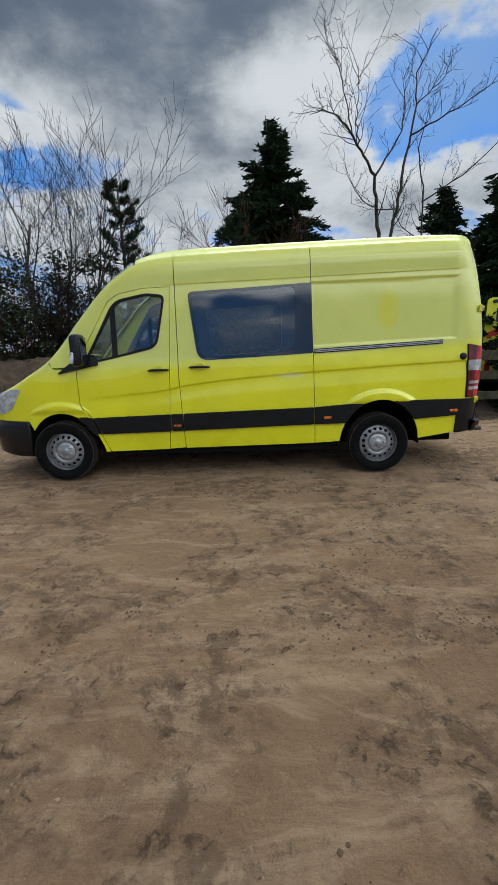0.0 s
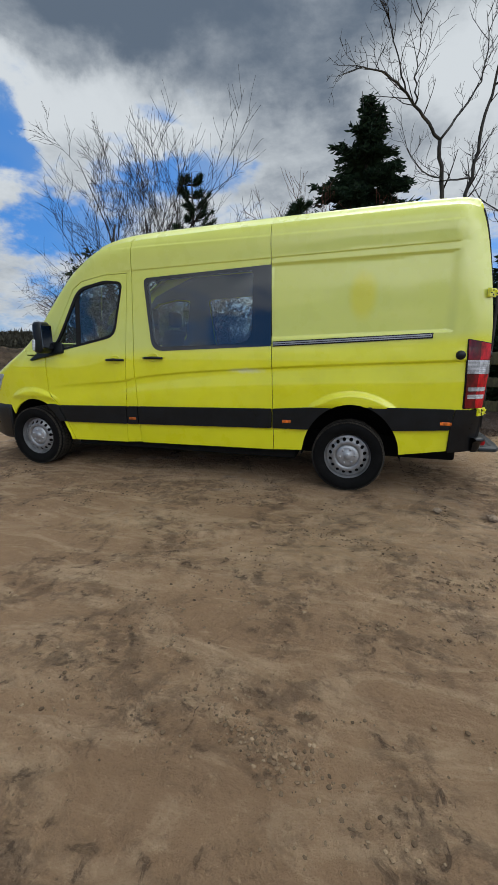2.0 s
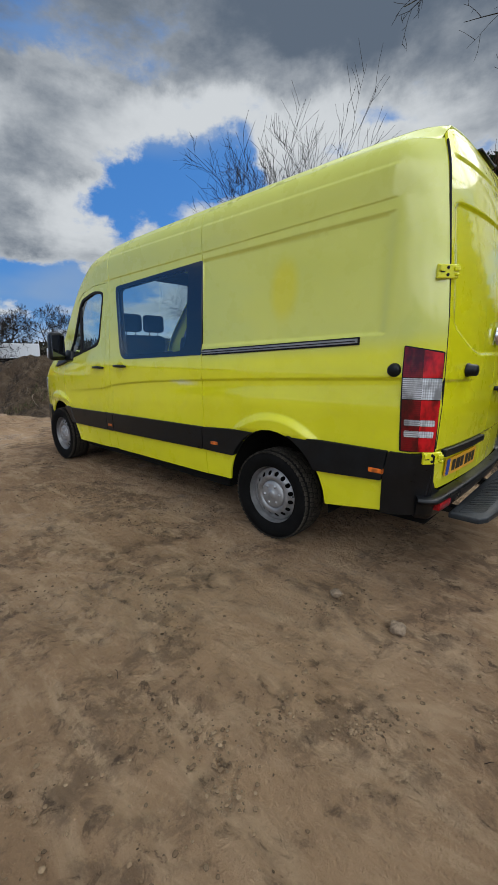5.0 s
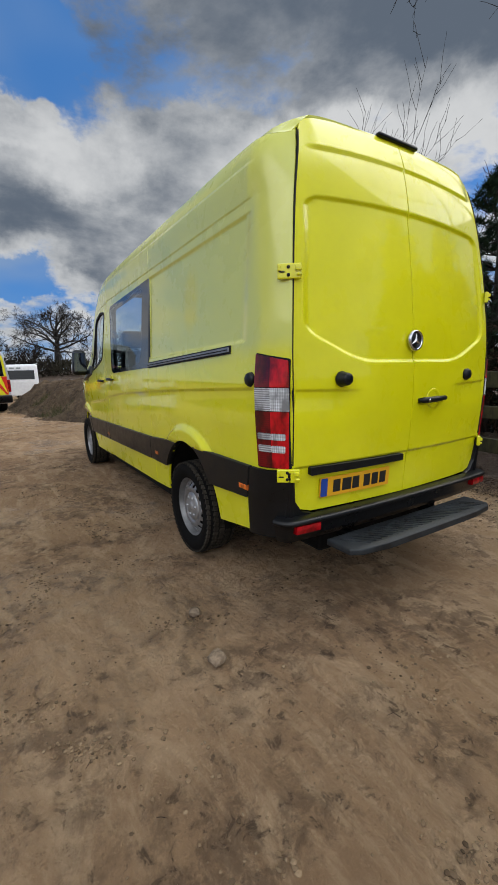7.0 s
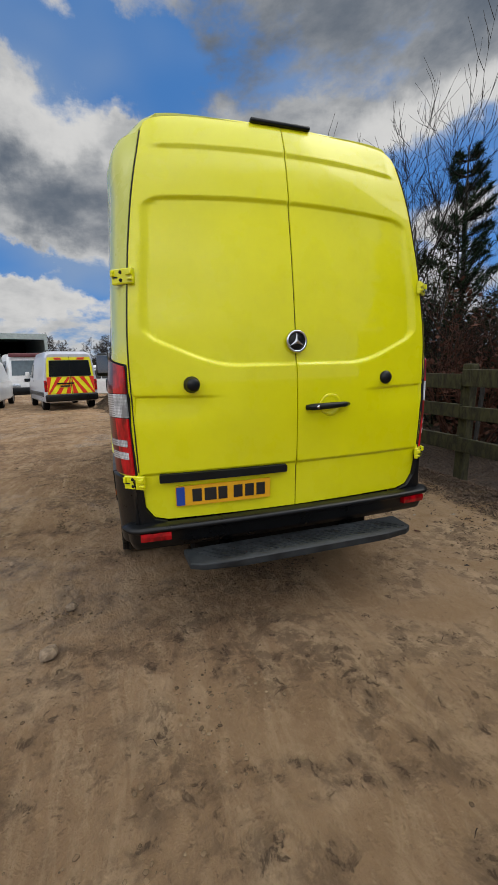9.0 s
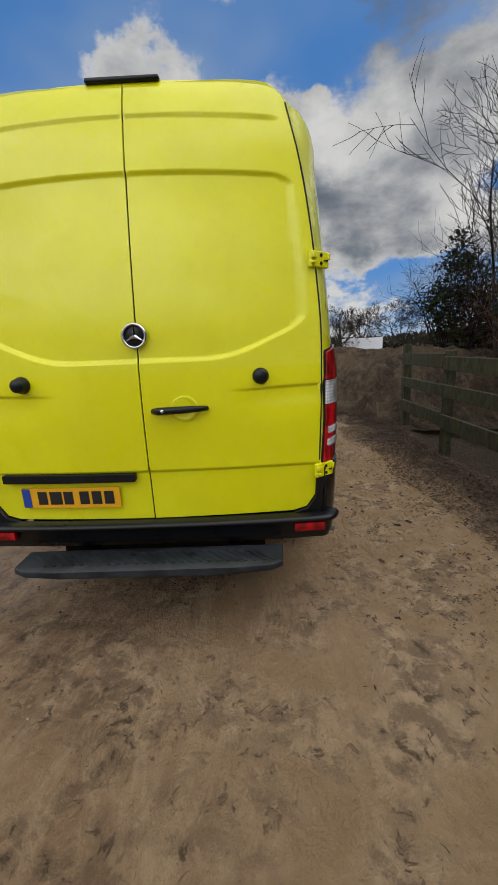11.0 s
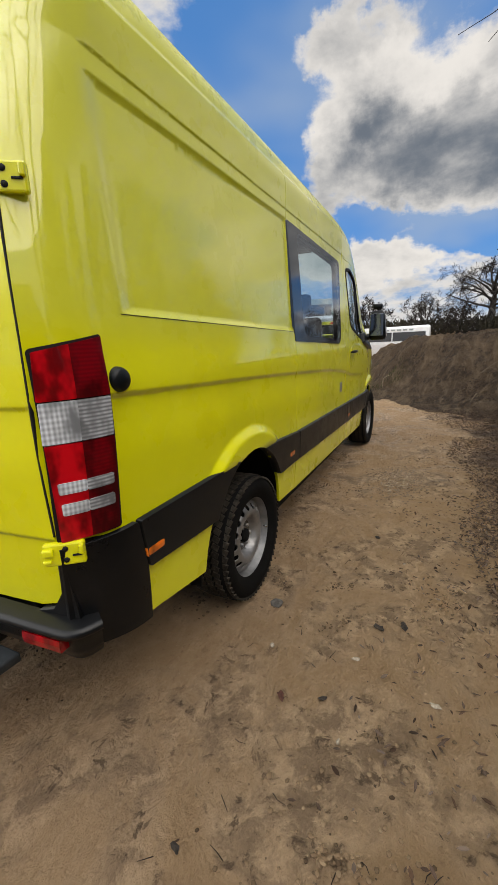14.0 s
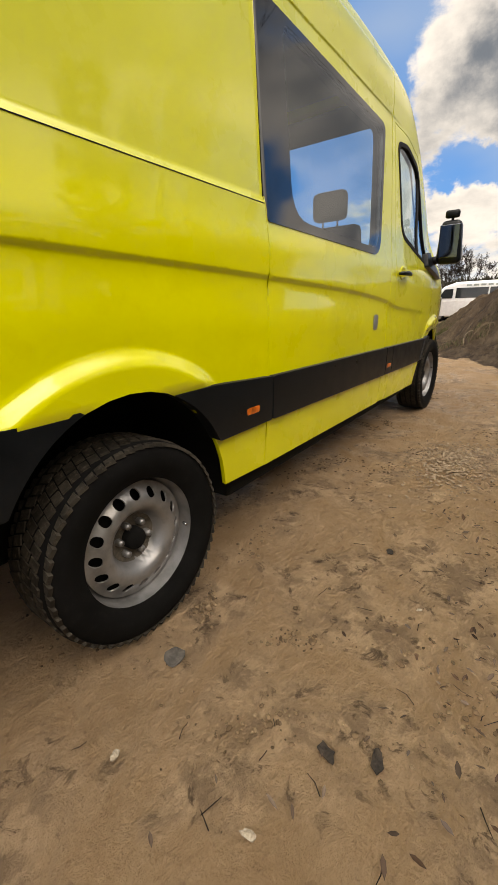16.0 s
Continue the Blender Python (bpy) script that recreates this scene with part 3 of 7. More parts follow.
def panel(name, surface, outline, material, parent, holes=(), lift=0.0, depth=0.018, step=0.035, label="", lines=(), crown=0.0, extra=()):
    """A pressed panel: the outline, less its holes, laid on a surface given as a function of two coordinates, with turned-in edges.
    crown: how far its middle swells above its rim."""
    from mathutils import geometry
    loops = [dense(list(outline), step)] + [dense(list(h), step * 0.8) for h in holes]
    pts, edges = [], []
    for lp in loops:
        s = len(pts)
        pts += lp
        edges += [(s + k, s + (k + 1) % len(lp)) for k in range(len(lp))]
    us, vs = [p[0] for p in loops[0]], [p[1] for p in loops[0]]
    gu = np.arange(min(us) + step * 0.5, max(us), step)
    gv = np.unique(np.concatenate([np.arange(min(vs) + step * 0.5, max(vs), step), np.array([z for z in lines if min(vs) < z < max(vs)])]))
    if len(gu) and len(gv):
        U, V = (g.ravel() for g in np.meshgrid(gu, gv))
        ok = inside(U, V, loops[0])
        for lp in loops[1:]:
            ok &= ~inside(U, V, lp)
        for lp in loops:
            ok &= near_edge(U, V, lp) > step * 0.3
        pts += list(zip(U[ok], V[ok]))
    if len(extra):
        E = np.array(extra, float)
        ok = inside(E[:, 0], E[:, 1], loops[0])
        for lp in loops[1:]:
            ok &= ~inside(E[:, 0], E[:, 1], lp)
        for lp in loops:
            ok &= near_edge(E[:, 0], E[:, 1], lp) > 0.006
        pts += [tuple(p) for p in E[ok]]
    out = geometry.delaunay_2d_cdt([Vector(p) for p in pts], edges, [], 0, 1e-6)
    co = np.array([tuple(v) for v in out[0]])
    tri = np.array([f for f in out[2] if len(f) == 3])
    mid = co[tri].mean(1)
    ok = inside(mid[:, 0], mid[:, 1], loops[0])
    for lp in loops[1:]:
        ok &= ~inside(mid[:, 0], mid[:, 1], lp)
    tri = tri[ok]
    P = surface(co[:, 0], co[:, 1])
    e = 0.004
    du = surface(co[:, 0] + e, co[:, 1]) - surface(co[:, 0] - e, co[:, 1])
    dv = surface(co[:, 0], co[:, 1] + e) - surface(co[:, 0], co[:, 1] - e)
    N = np.cross(du, dv)
    N /= np.maximum(np.linalg.norm(N, axis=1, keepdims=True), 1e-9)
    out_way = surface.out(P)
    flip = np.sum(N * out_way, axis=1) < 0
    N[flip] *= -1
    if crown:
        rim = np.minimum.reduce([near_edge(co[:, 0], co[:, 1], lp) for lp in loops])
        lift = lift - crown * (1 - np.sqrt(np.clip(rim / (4 * crown), 0, 1)))[:, None]
    P = P + N * lift
    e1, e2 = P[tri[:, 1]] - P[tri[:, 0]], P[tri[:, 2]] - P[tri[:, 0]]
    wrong = np.sum(np.cross(e1, e2) * N[tri[:, 0]], axis=1) < 0
    tri[wrong] = tri[wrong][:, ::-1]
    count = {}
    for a, b, c in tri:
        for k in ((a, b), (b, c), (c, a)):
            count[k] = count.get(k, 0) + 1
    rim_edges = [k for k in count if (k[1], k[0]) not in count]
    verts, norms, faces = list(P), list(N), [tuple(f) for f in tri]
    if depth:
        for a, b in rim_edges:
            along = P[b] - P[a]
            side = np.cross(along, N[a])
            side /= max(np.linalg.norm(side), 1e-9)
            s = len(verts)
            verts += [P[a], P[b], P[b] - N[b] * depth, P[a] - N[a] * depth]
            norms += [N[a] * 0.5 + side, N[b] * 0.5 + side, side, side]
            faces.append((s + 1, s, s + 3, s + 2))
    norms = [n / max(np.linalg.norm(n), 1e-9) for n in np.array(norms)]
    return solid(name, verts, faces, material, parent, label, True, None if crown else norms)


def tube(points, radii, sides=6, ring=False):
    """A tapered tube along points."""
    pts = np.array(points, float)
    faces = []
    n = len(pts)
    d = np.empty_like(pts)
    d[0], d[-1] = pts[1] - pts[0], pts[-1] - pts[-2]
    d[1:-1] = pts[2:] - pts[:-2]
    d /= np.maximum(np.sqrt((d * d).sum(1)), 1e-9)[:, None]
    m = d.sum(0)
    if abs(m[2]) < 0.8 * n:
        a = np.stack([d[:, 1], -d[:, 0], 0 * d[:, 0]], 1)
    else:
        a = np.stack([0 * d[:, 0], d[:, 2], -d[:, 1]], 1)
    a /= np.maximum(np.sqrt((a * a).sum(1)), 1e-9)[:, None]
    b = np.stack([d[:, 1] * a[:, 2] - d[:, 2] * a[:, 1], d[:, 2] * a[:, 0] - d[:, 0] * a[:, 2], d[:, 0] * a[:, 1] - d[:, 1] * a[:, 0]], 1)
    r = np.array(radii, float)[:, None]
    verts = np.empty((n, sides, 3))
    for s in range(sides):
        t = 2 * math.pi * s / sides
        verts[:, s] = pts + r * (math.cos(t) * a + math.sin(t) * b)
    verts = verts.reshape(-1, 3).tolist()
    for k in range(n - 1):
        for s in range(sides):
            s2 = (s + 1) % sides
            faces.append((k * sides + s, k * sides + s2, (k + 1) * sides + s2, (k + 1) * sides + s))
    faces.append(tuple(range(sides))[::-1])
    faces.append(tuple(range((n - 1) * sides, n * sides)))
    return verts, faces


def joined(pieces):
    verts, faces = [], []
    for v, f in pieces:
        s = len(verts)
        verts += list(v)
        faces += [tuple(i + s for i in q) for q in f]
    return verts, faces


def moved(piece, m):
    return [tuple(m @ Vector(v)) for v in piece[0]], piece[1]


# the van's skin: half width by height, roof line, plan of nose and tail
half_width = curve_fn([(0.25, 0.93), (0.34, 0.938), (0.5, 0.952), (0.7, 0.962), (0.9, 0.967), (1.15, 0.973), (1.28, 0.972),
                       (1.42, 0.957), (1.8, 0.93), (2.15, 0.903), (2.35, 0.882), (2.75, 0.83)])
roof_line = curve_fn([(-4.70, 0.86), (-4.62, 0.95), (-4.5, 1.03), (-4.24, 1.14), (-4.02, 1.26), (-3.78, 1.41), (-3.38, 1.88), (-3.0, 2.285),
                      (-2.64, 2.51), (-2.3, 2.580), (-1.58, 2.615), (-0.78, 2.64), (0.1, 2.662), (0.6, 2.672), (0.82, 2.670), (0.92, 2.660), (1.0, 2.640), (1.06, 2.59), (1.12, 2.53)])
shoulder = curve_fn([(-4.7, 0.10), (-3.9, 0.13), (-3.3, 0.2), (-2.7, 0.34), (-2.2, 0.41), (1.2, 0.41)])
flat_top = curve_fn([(-4.7, 0.30), (-3.8, 0.45), (-3.2, 0.45), (-2.3, 0.30), (1.2, 0.25)])
nose_in = curve_fn([(-4.70, 0.62), (-4.66, 0.46), (-4.58, 0.31), (-4.45, 0.19), (-4.25, 0.10), (-4.0, 0.045), (-3.7, 0.015), (-3.3, 0.0), (1.3, 0.0)])
tail_x = curve_fn([(0.4, 1.16), (0.6, 1.172), (0.86, 1.188), (1.2, 1.203), (1.5, 1.198), (1.84, 1.168), (2.13, 1.128), (2.4, 1.08), (2.52, 1.045), (2.6, 1.015), (2.7, 0.965)])
door_edge = curve_fn([(0.55, 0.85), (0.87, 0.866), (1.44, 0.876), (1.85, 0.849), (2.2, 0.805), (2.32, 0.782), (2.45, 0.752), (2.55, 0.729), (2.62, 0.69)])
swage_z = curve_fn([(-3.45, 0.955), (-3.04, 0.995), (-2.39, 1.05), (-2.27, 1.08), (-0.75, 1.205), (0.95, 1.285)])
P_ROOF = 3.8


def tail_edge(z):
    return tail_x(z) - 0.05


def side_y(x, z):
    x, z = np.asarray(x, float), np.asarray(z, float)
    H, R, a = roof_line(x), shoulder(x), flat_top(x)
    zc = H - R
    zz = np.minimum(z, zc)
    w = half_width(zz) - nose_in(x) - 0.075 * sstep(-x, 2.5, 3.75) * sstep(zz, 1.15, 1.6)
    t = np.clip((z - zc) / R, 0, 0.9999)
    y = a + (w - a) * (1 - t ** P_ROOF) ** (1 / P_ROOF)
    q = np.clip((x - (tail_edge(z) - 0.24)) / 0.24, 0, 1.2)
    k = np.minimum(q, 1.0) ** 2.3
    return y * (1 - k) + (door_edge(z) + 0.005) * k - 0.35 * np.maximum(q - 1, 0) * 0.24


def side_relief(x, z, window_side):
    f = np.zeros(np.shape(x))
    d = swage_z(x) - z
    f -= 0.013 * sstep(d, -0.002, 0.022) * (1 - sstep(d, 0.03, 0.22)) * sstep(x, -3.1, -2.2)
    f -= 0.006 * sstep(d, -0.002, 0.03) * (1 - sstep(d, 0.03, 0.2)) * (1 - sstep(x, -3.1, -2.2)) * sstep(x, -3.4, -3.1)
    for cx, cz, r, amount in ((0.02, 0.36, 0.605, 0.032), (-3.665, 0.35, 0.565, 0.028)):
        rr = np.hypot(x - cx, z - cz)
        f += amount * (1 - sstep(rr, r - 0.03, r + 0.03)) * sstep(z, 0.775, 0.855)
    # pressed field of the rear quarter
    e = np.minimum.reduce([x + 0.80, (0.85 - x) * 0.35, z - (1.488 + 0.034 * x), (2.165 + 0.02 * (x + 0.78)) - z])
    f -= 0.012 * sstep(e, 0.0, 0.030) * (x > -0.8)
    top1, top2 = 2.21 + 0.028 * (x + 0.78), 2.41 + 0.011 * (x + 0.78)
    inner = sstep(0.85 - x, 0, 0.06) * sstep(x, -2.6, -2.2)
    f += 0.007 * (sstep(z, top1 - 0.006, top1 + 0.008) - sstep(z, top2 - 0.012, top2 + 0.012)) * inner
    return f


def flank(side):
    def surface(x, z):
        x, z = np.asarray(x, float), np.asarray(z, float)
        y = side_y(x, z) + side_relief(x, z, side)
        return np.stack([x, side * y, z], -1)
    surface.out = lambda P: np.tile((0.0, side, 0.0), (len(P), 1))
    return surface


def bare_flank(side):
    def surface(x, z):
        return np.stack([np.asarray(x, float), side * side_y(x, z), np.asarray(z, float)], -1)
    surface.out = lambda P: np.tile((0.0, side, 0.0), (len(P), 1))
    return surface


def edge_z(x):
    """The height at which flank and roof meet."""
    return roof_line(x) - 0.30 * shoulder(x)


def roof_surface():
    def surface(x, q):
        x, q = np.asarray(x, float), np.asarray(q, float)
        zt = edge_z(x)
        y = q * side_y(x, zt)
        H, R, a = roof_line(x), shoulder(x), flat_top(x)
        w = half_width(H - R) - nose_in(x) - 0.075 * sstep(-x, 2.5, 3.75) * sstep(H - R, 1.15, 1.6)
        s = np.clip((np.abs(y) - a) / np.maximum(w - a, 0.05), 0, 1)
        z = H - R + R * (1 - s ** P_ROOF) ** (1 / P_ROOF)
        z = zt + (z - zt) * sstep(1 - np.abs(q), -0.02, 0.12)
        return np.stack([x, y, z], -1)
    surface.out = lambda P: np.tile((-0.2, 0.0, 1.0), (len(P), 1))
    return surface


def field_low(a):
    return 1.398 + 0.15 * sstep(a, 0.30, 0.86) ** 1.3


def field_top(a):
    return 2.250 - 0.03 * (a / 0.75) ** 2


def field_edge(z):
    return 0.802 - 0.045 * sstep(z, 1.6, 2.2)


def crest_line(a):
    return 2.485 - 0.06 * a ** 2


def tail_relief(y, z):
    ay = np.abs(y)
    f = np.zeros(np.shape(y))
    ea, eb = 0.5 * (field_edge(z) + 0.012 - ay), np.minimum(z - field_low(ay), field_top(ay) - z)
    # rounded corners
    e = np.where((ea < 0.06) & (eb < 0.06), 0.06 - np.hypot(0.06 - np.minimum(ea, 0.06), 0.06 - np.minimum(eb, 0.06)), np.minimum(ea, eb))
    f -= 0.013 * sstep(e, 0.0, 0.024)
    f += 0.010 * sstep(z, crest_line(ay) - 0.012, crest_line(ay) + 0.012) * sstep(0.72 - ay, 0, 0.08)
    f -= 0.012 * sstep(0.868 - z, -0.002, 0.014)
    d = 1.265 + 0.03 * (ay - 0.6) - z
    f -= 0.010 * sstep(d, -0.002, 0.014) * (1 - sstep(d, 0.02, 0.2)) * sstep(ay, 0.38, 0.6)
    return f


def tail(relief=True):
    def surface(y, z):
        y, z = np.asarray(y, float), np.asarray(z, float)
        x = tail_x(z) - 0.05 * (np.abs(y) / 0.86) ** 2.2
        if relief:
            x = x + tail_relief(y, z)
        return np.stack([x, y, z], -1)
    surface.out = lambda P: np.tile((1.0, 0.0, 0.0), (len(P), 1))
    return surface


def ring_pts(cx, cz, rx, rz, n=40):
    return [(cx + rx * math.cos(2 * math.pi * k / n), cz + rz * math.sin(2 * math.pi * k / n)) for k in range(n)]


REAR_ARCH, FRONT_ARCH = ring_pts(0.012, 0.335, 0.465, 0.53), ring_pts(-3.665, 0.325, 0.425, 0.475)
DOOR_REAR = [(-2.335, 2.145), (-2.392, 1.045), (-2.437, 0.348)]
DOOR_TOP = [(-3.415, 1.30), (-3.40, 1.40), (-3.02, 2.01), (-2.90, 2.085), (-2.62, 2.135)]
DOOR_FRONT = [(-3.125, 0.336), (-3.30, 0.746), (-3.36, 0.80), (-3.42, 0.893)]
CAB_WINDOW = rounded([(-3.345, 1.345), (-2.515, 1.525), (-2.405, 2.045), (-2.60, 2.068), (-2.90, 2.01), (-2.975, 1.95)], [0.03, 0.10, 0.06, 0.05, 0.05, 0.05])
SIDE_WINDOW = rounded([(-2.142, 2.088), (-0.787, 2.152), (-0.772, 1.403), (-2.055, 1.352)], [0.06, 0.015, 0.015, 0.13])
SIDE_CLEAR = rounded([(-2.11, 2.062), (-0.955, 2.118), (-0.965, 1.432), (-2.03, 1.386)], [0.06, 0.06, 0.14, 0.12])


def shrunk(poly, by):
    """A polygon drawn in towards its middle."""
    m = np.mean(np.array(poly), 0)
    return [tuple(np.array(p) + (m - np.array(p)) * (by / max(1e-6, float(np.linalg.norm(m - np.array(p)))))) for p in poly]


def crease_points():
    """Extra points along the flank's pressed lines, so that they come out crisp."""
    pts = []
    for x in np.arange(-3.45, 1.0, 0.02):
        z = float(swage_z(x))
        pts += [(x, z - d) for d in (-0.004, 0.004, 0.013, 0.024, 0.05, 0.09)]
        t1, t2, t3 = 2.21 + 0.028 * (x + 0.78), 2.41 + 0.011 * (x + 0.78), 2.165 + 0.02 * (x + 0.78)
        pts += [(x, t1 - 0.008), (x, t1 + 0.001), (x, t1 + 0.010), (x, t2 - 0.014), (x, t2), (x, t2 + 0.014)]
        if -0.8 < x < 0.83:
            pts += [(x, t3 + 0.002), (x, t3 - 0.011), (x, t3 - 0.024), *((x, 1.488 + 0.034 * x + d) for d in (-0.012, -0.003, 0.005, 0.012, 0.019, 0.026, 0.036))]
    for z in np.arange(1.54, 2.16, 0.02):
        pts += [(0.832, z), (0.819, z), (0.806, z)]
    for cx, cz, r in ((0.02, 0.36, 0.605), (-3.665, 0.35, 0.565)):
        for a in np.arange(0.2, math.pi - 0.2, 0.035):
            pts += [(cx + q * math.cos(a), cz + q * math.sin(a)) for q in (r - 0.034, r - 0.015, r, r + 0.015, r + 0.034)]
    return pts


CREASES = crease_points()


def tail_crease_points():
    pts = []
    for y in np.arange(-0.86, 0.861, 0.02):
        a = abs(y)
        low, top, line = float(field_low(a)), float(field_top(a)), float(crest_line(a))
        pts += [(y, low + d) for d in (-0.004, 0.004, 0.012, 0.020, 0.028)] + [(y, top - d) for d in (-0.004, 0.004, 0.012, 0.020, 0.028)]
        pts += [(y, line + d) for d in (-0.016, -0.006, 0.006, 0.016)] + [(y, 0.868 + d) for d in (-0.018, -0.009, 0.0, 0.006)]
        pts += [(y, 1.265 + 0.03 * (a - 0.6) - d) for d in (-0.004, 0.004, 0.010, 0.018, 0.05)]
    for z in np.arange(1.54, 2.20, 0.02):
        e = float(field_edge(z))
        for d in (-0.004, 0.006, 0.014, 0.026):
            pts += [(e - d, z), (d - e, z)]
    for a in np.linspace(0, math.pi / 2, 9):
        for r in (0.034, 0.044, 0.054, 0.064):
            pts += [(0.697 + r * math.cos(a), 2.162 + r * math.sin(a)), (-0.697 - r * math.cos(a), 2.162 + r * math.sin(a))]
    return pts


TAIL_CREASES = tail_crease_points()


def band_top(x):
    return 0.746 + 0.0217 * (x + 3.07)


def straps(x0, x1, below=0.195, n=8):
    xs = np.linspace(x0, x1, n)
    return [(x, band_top(x)) for x in xs] + [(x, band_top(x) - below) for x in xs[::-1]]


def wheel_mesh(van, at, side, steer, cap):
    """A steel wheel with a ring of round holes, on a chunky tyre."""
    hub = new("wheel")
    hub.parent = van
    hub.matrix_world = pose(*at, 0, 0, 0 if side < 0 else 180) @ pose(0, 0, 0, 0, steer, 0)
    R, W = 0.352, 0.115
    prof = [(0.222, W * 0.80), (0.232, W * 0.86), (0.262, W * 1.0), (0.30, W * 1.02), (0.322, W * 0.97), (0.338, W * 0.88), (0.345, W * 0.72), (0.347, 0.0),
            (0.345, -W * 0.72), (0.338, -W * 0.88), (0.322, -W * 0.97), (0.30, -W * 1.02), (0.262, -W), (0.222, -W * 0.8)]
    v, f = lathe([(r, a) for r, a in prof[::-1]], 64)
    tyre = solid("tyre", v, f, RUBBER, hub, "dusty black all-season tyre")
    blocks = []
    rows = ((-0.094, 0.036, 0.0), (-0.050, 0.038, 0.5), (0.0, 0.042, 0.0), (0.050, 0.038, 0.5), (0.094, 0.036, 0.0))
    count = 58
    for off, wide, shift in rows:
        for k in range(count):
            t = 2 * math.pi * (k + shift) / count
            r = R - 0.0075 - (0.008 if abs(off) > 0.08 else 0.0)
            blocks.append(moved(BLOCK, Matrix.Rotation(-t, 4, "Y") @ Matrix.Translation((r, off, 0)) @ Matrix.Rotation(0.35 * (1 if off > 0 else -1), 4, "X") @ Matrix.Diagonal((0.011, wide * 1.2, 0.0345 if abs(off) < 0.08 else 0.0335, 1))))
    v, f = joined(blocks)
    solid("tread", v, f, TREADM, tyre, "worn block tread", False)
    rim = solid("rim", *lathe([(0.222, -0.09), (0.215, -0.05), (0.195, -0.02), (0.195, 0.06), (0.205, 0.075), (0.216, 0.082), (0.228, 0.094), (0.232, 0.099), (0.226, 0.10), (0.214, 0.088), (0.203, 0.078)][::-1], 64), STEEL, hub, "silver steel rim")
    depth_fn = curve_fn([(0.0, -0.045), (0.06, -0.045), (0.085, -0.04), (0.098, -0.012), (0.112, 0.010), (0.13, 0.018), (0.155, 0.014), (0.185, -0.008), (0.205, -0.014)])

    def disc(a, b):
        r = np.hypot(a, b)
        return np.stack([a, -(depth_fn(r) + 0.062), b], -1)
    disc.out = lambda P: np.tile((0.0, -1.0, 0.0), (len(P), 1))
    holes = [ring_pts(0.168 * math.cos(2 * math.pi * k / 16), 0.168 * math.sin(2 * math.pi * k / 16), 0.0185, 0.0185, 14) for k in range(16)]
    panel("wheel_disc", disc, ring_pts(0, 0, 0.204, 0.204, 64), STEEL, hub, holes, depth=0.006, step=0.016, label="silver disc with round vent holes")
    v, f = lathe([(0.001, -0.02), (0.195, -0.02), (0.195, 0.0)], 32)
    solid("brake_drum", v, f, DARK, hub)
    if cap:
        v, f = lathe([(0.0005, -0.092), (0.022, -0.092), (0.030, -0.088), (0.036, -0.082), (0.075, -0.084), (0.098, -0.080), (0.108, -0.070), (0.108, -0.058)], 40)
        c = solid("hub_cap", v, f, CAPM, hub, "silver plastic centre cap")
        for k in range(6):
            t = 2 * math.pi * k / 6 + 0.3
            v, f = lathe([(0.0005, -0.093), (0.009, -0.092), (0.012, -0.085), (0.013, -0.076)], 12)
            solid("cap_stud", [(x + 0.072 * math.cos(t), y, z + 0.072 * math.sin(t)) for x, y, z in v], f, CAPM, c)
    else:
        v, f = lathe([(0.0005, -0.058), (0.034, -0.058), (0.038, -0.050), (0.04, -0.01)], 24)
        solid("hub_centre", v, f, DARK, hub, "dark greasy hub centre")
        rs = np.linspace(0.036, 0.088, 8)
        v, f = lathe([(float(r), -(float(depth_fn(r)) + 0.0672)) for r in rs], 40)
        solid("hub_face", v, f, GRIME, hub, "grimy recessed hub face")
        for k in range(6):
            t = 2 * math.pi * k / 6 + 0.3
            v, f = lathe([(0.0005, -0.052), (0.011, -0.050), (0.0125, -0.035), (0.013, -0.02)], 6)
            solid("wheel_bolt", [(x + 0.058 * math.cos(t), y, z + 0.058 * math.sin(t)) for x, y, z in v], f, STEEL, hub)
    v, f = tube([(0.19, -0.075, 0.06), (0.185, -0.095, 0.058)], [0.006, 0.005], 8)
    solid("valve", v, f, CHROME, hub)
    return hub


BLOCK = ([(-0.5, -0.5, -0.5), (0.5, -0.42, -0.42), (0.5, 0.42, -0.42), (-0.5, 0.5, -0.5), (-0.5, -0.5, 0.5), (0.5, -0.42, 0.42), (0.5, 0.42, 0.42), (-0.5, 0.5, 0.5)],
         [(3, 2, 1, 0), (4, 5, 6, 7), (0, 1, 5, 4), (1, 2, 6, 5), (2, 3, 7, 6), (3, 0, 4, 7)])


def seat(van, at, name="seat_unit", width=0.48, rests=1):
    base = new(name)
    base.parent = van
    base.matrix_world = pose(*at)
    part("seat_cushion", box_bm((0.50, width, 0.15), (0, 0, 0.30), 0.045), SEATM, base, soft=True)
    part("seat_back", box_bm((0.13, width, 0.66), (0.27, 0, 0.66), 0.05, Matrix.Rotation(radians(12), 4, "Y")), SEATM, base, soft=True)
    for k in range(rests):
        y = (k - (rests - 1) / 2) * width / rests
        part("headrest", box_bm((0.10, 0.27, 0.20), (0.345, y, 1.12), 0.04), SEATM, base, soft=True)
        for s in (-0.06, 0.06):
            v, f = tube([(0.335, y + s, 0.95), (0.345, y + s, 1.06)], [0.007, 0.007], 8)
            solid("headrest_rod", v, f, CHROME, base)
    part("seat_base", box_bm((0.40, width * 0.8, 0.24), (0.02, 0, 0.12), 0.02), TRIM, base)


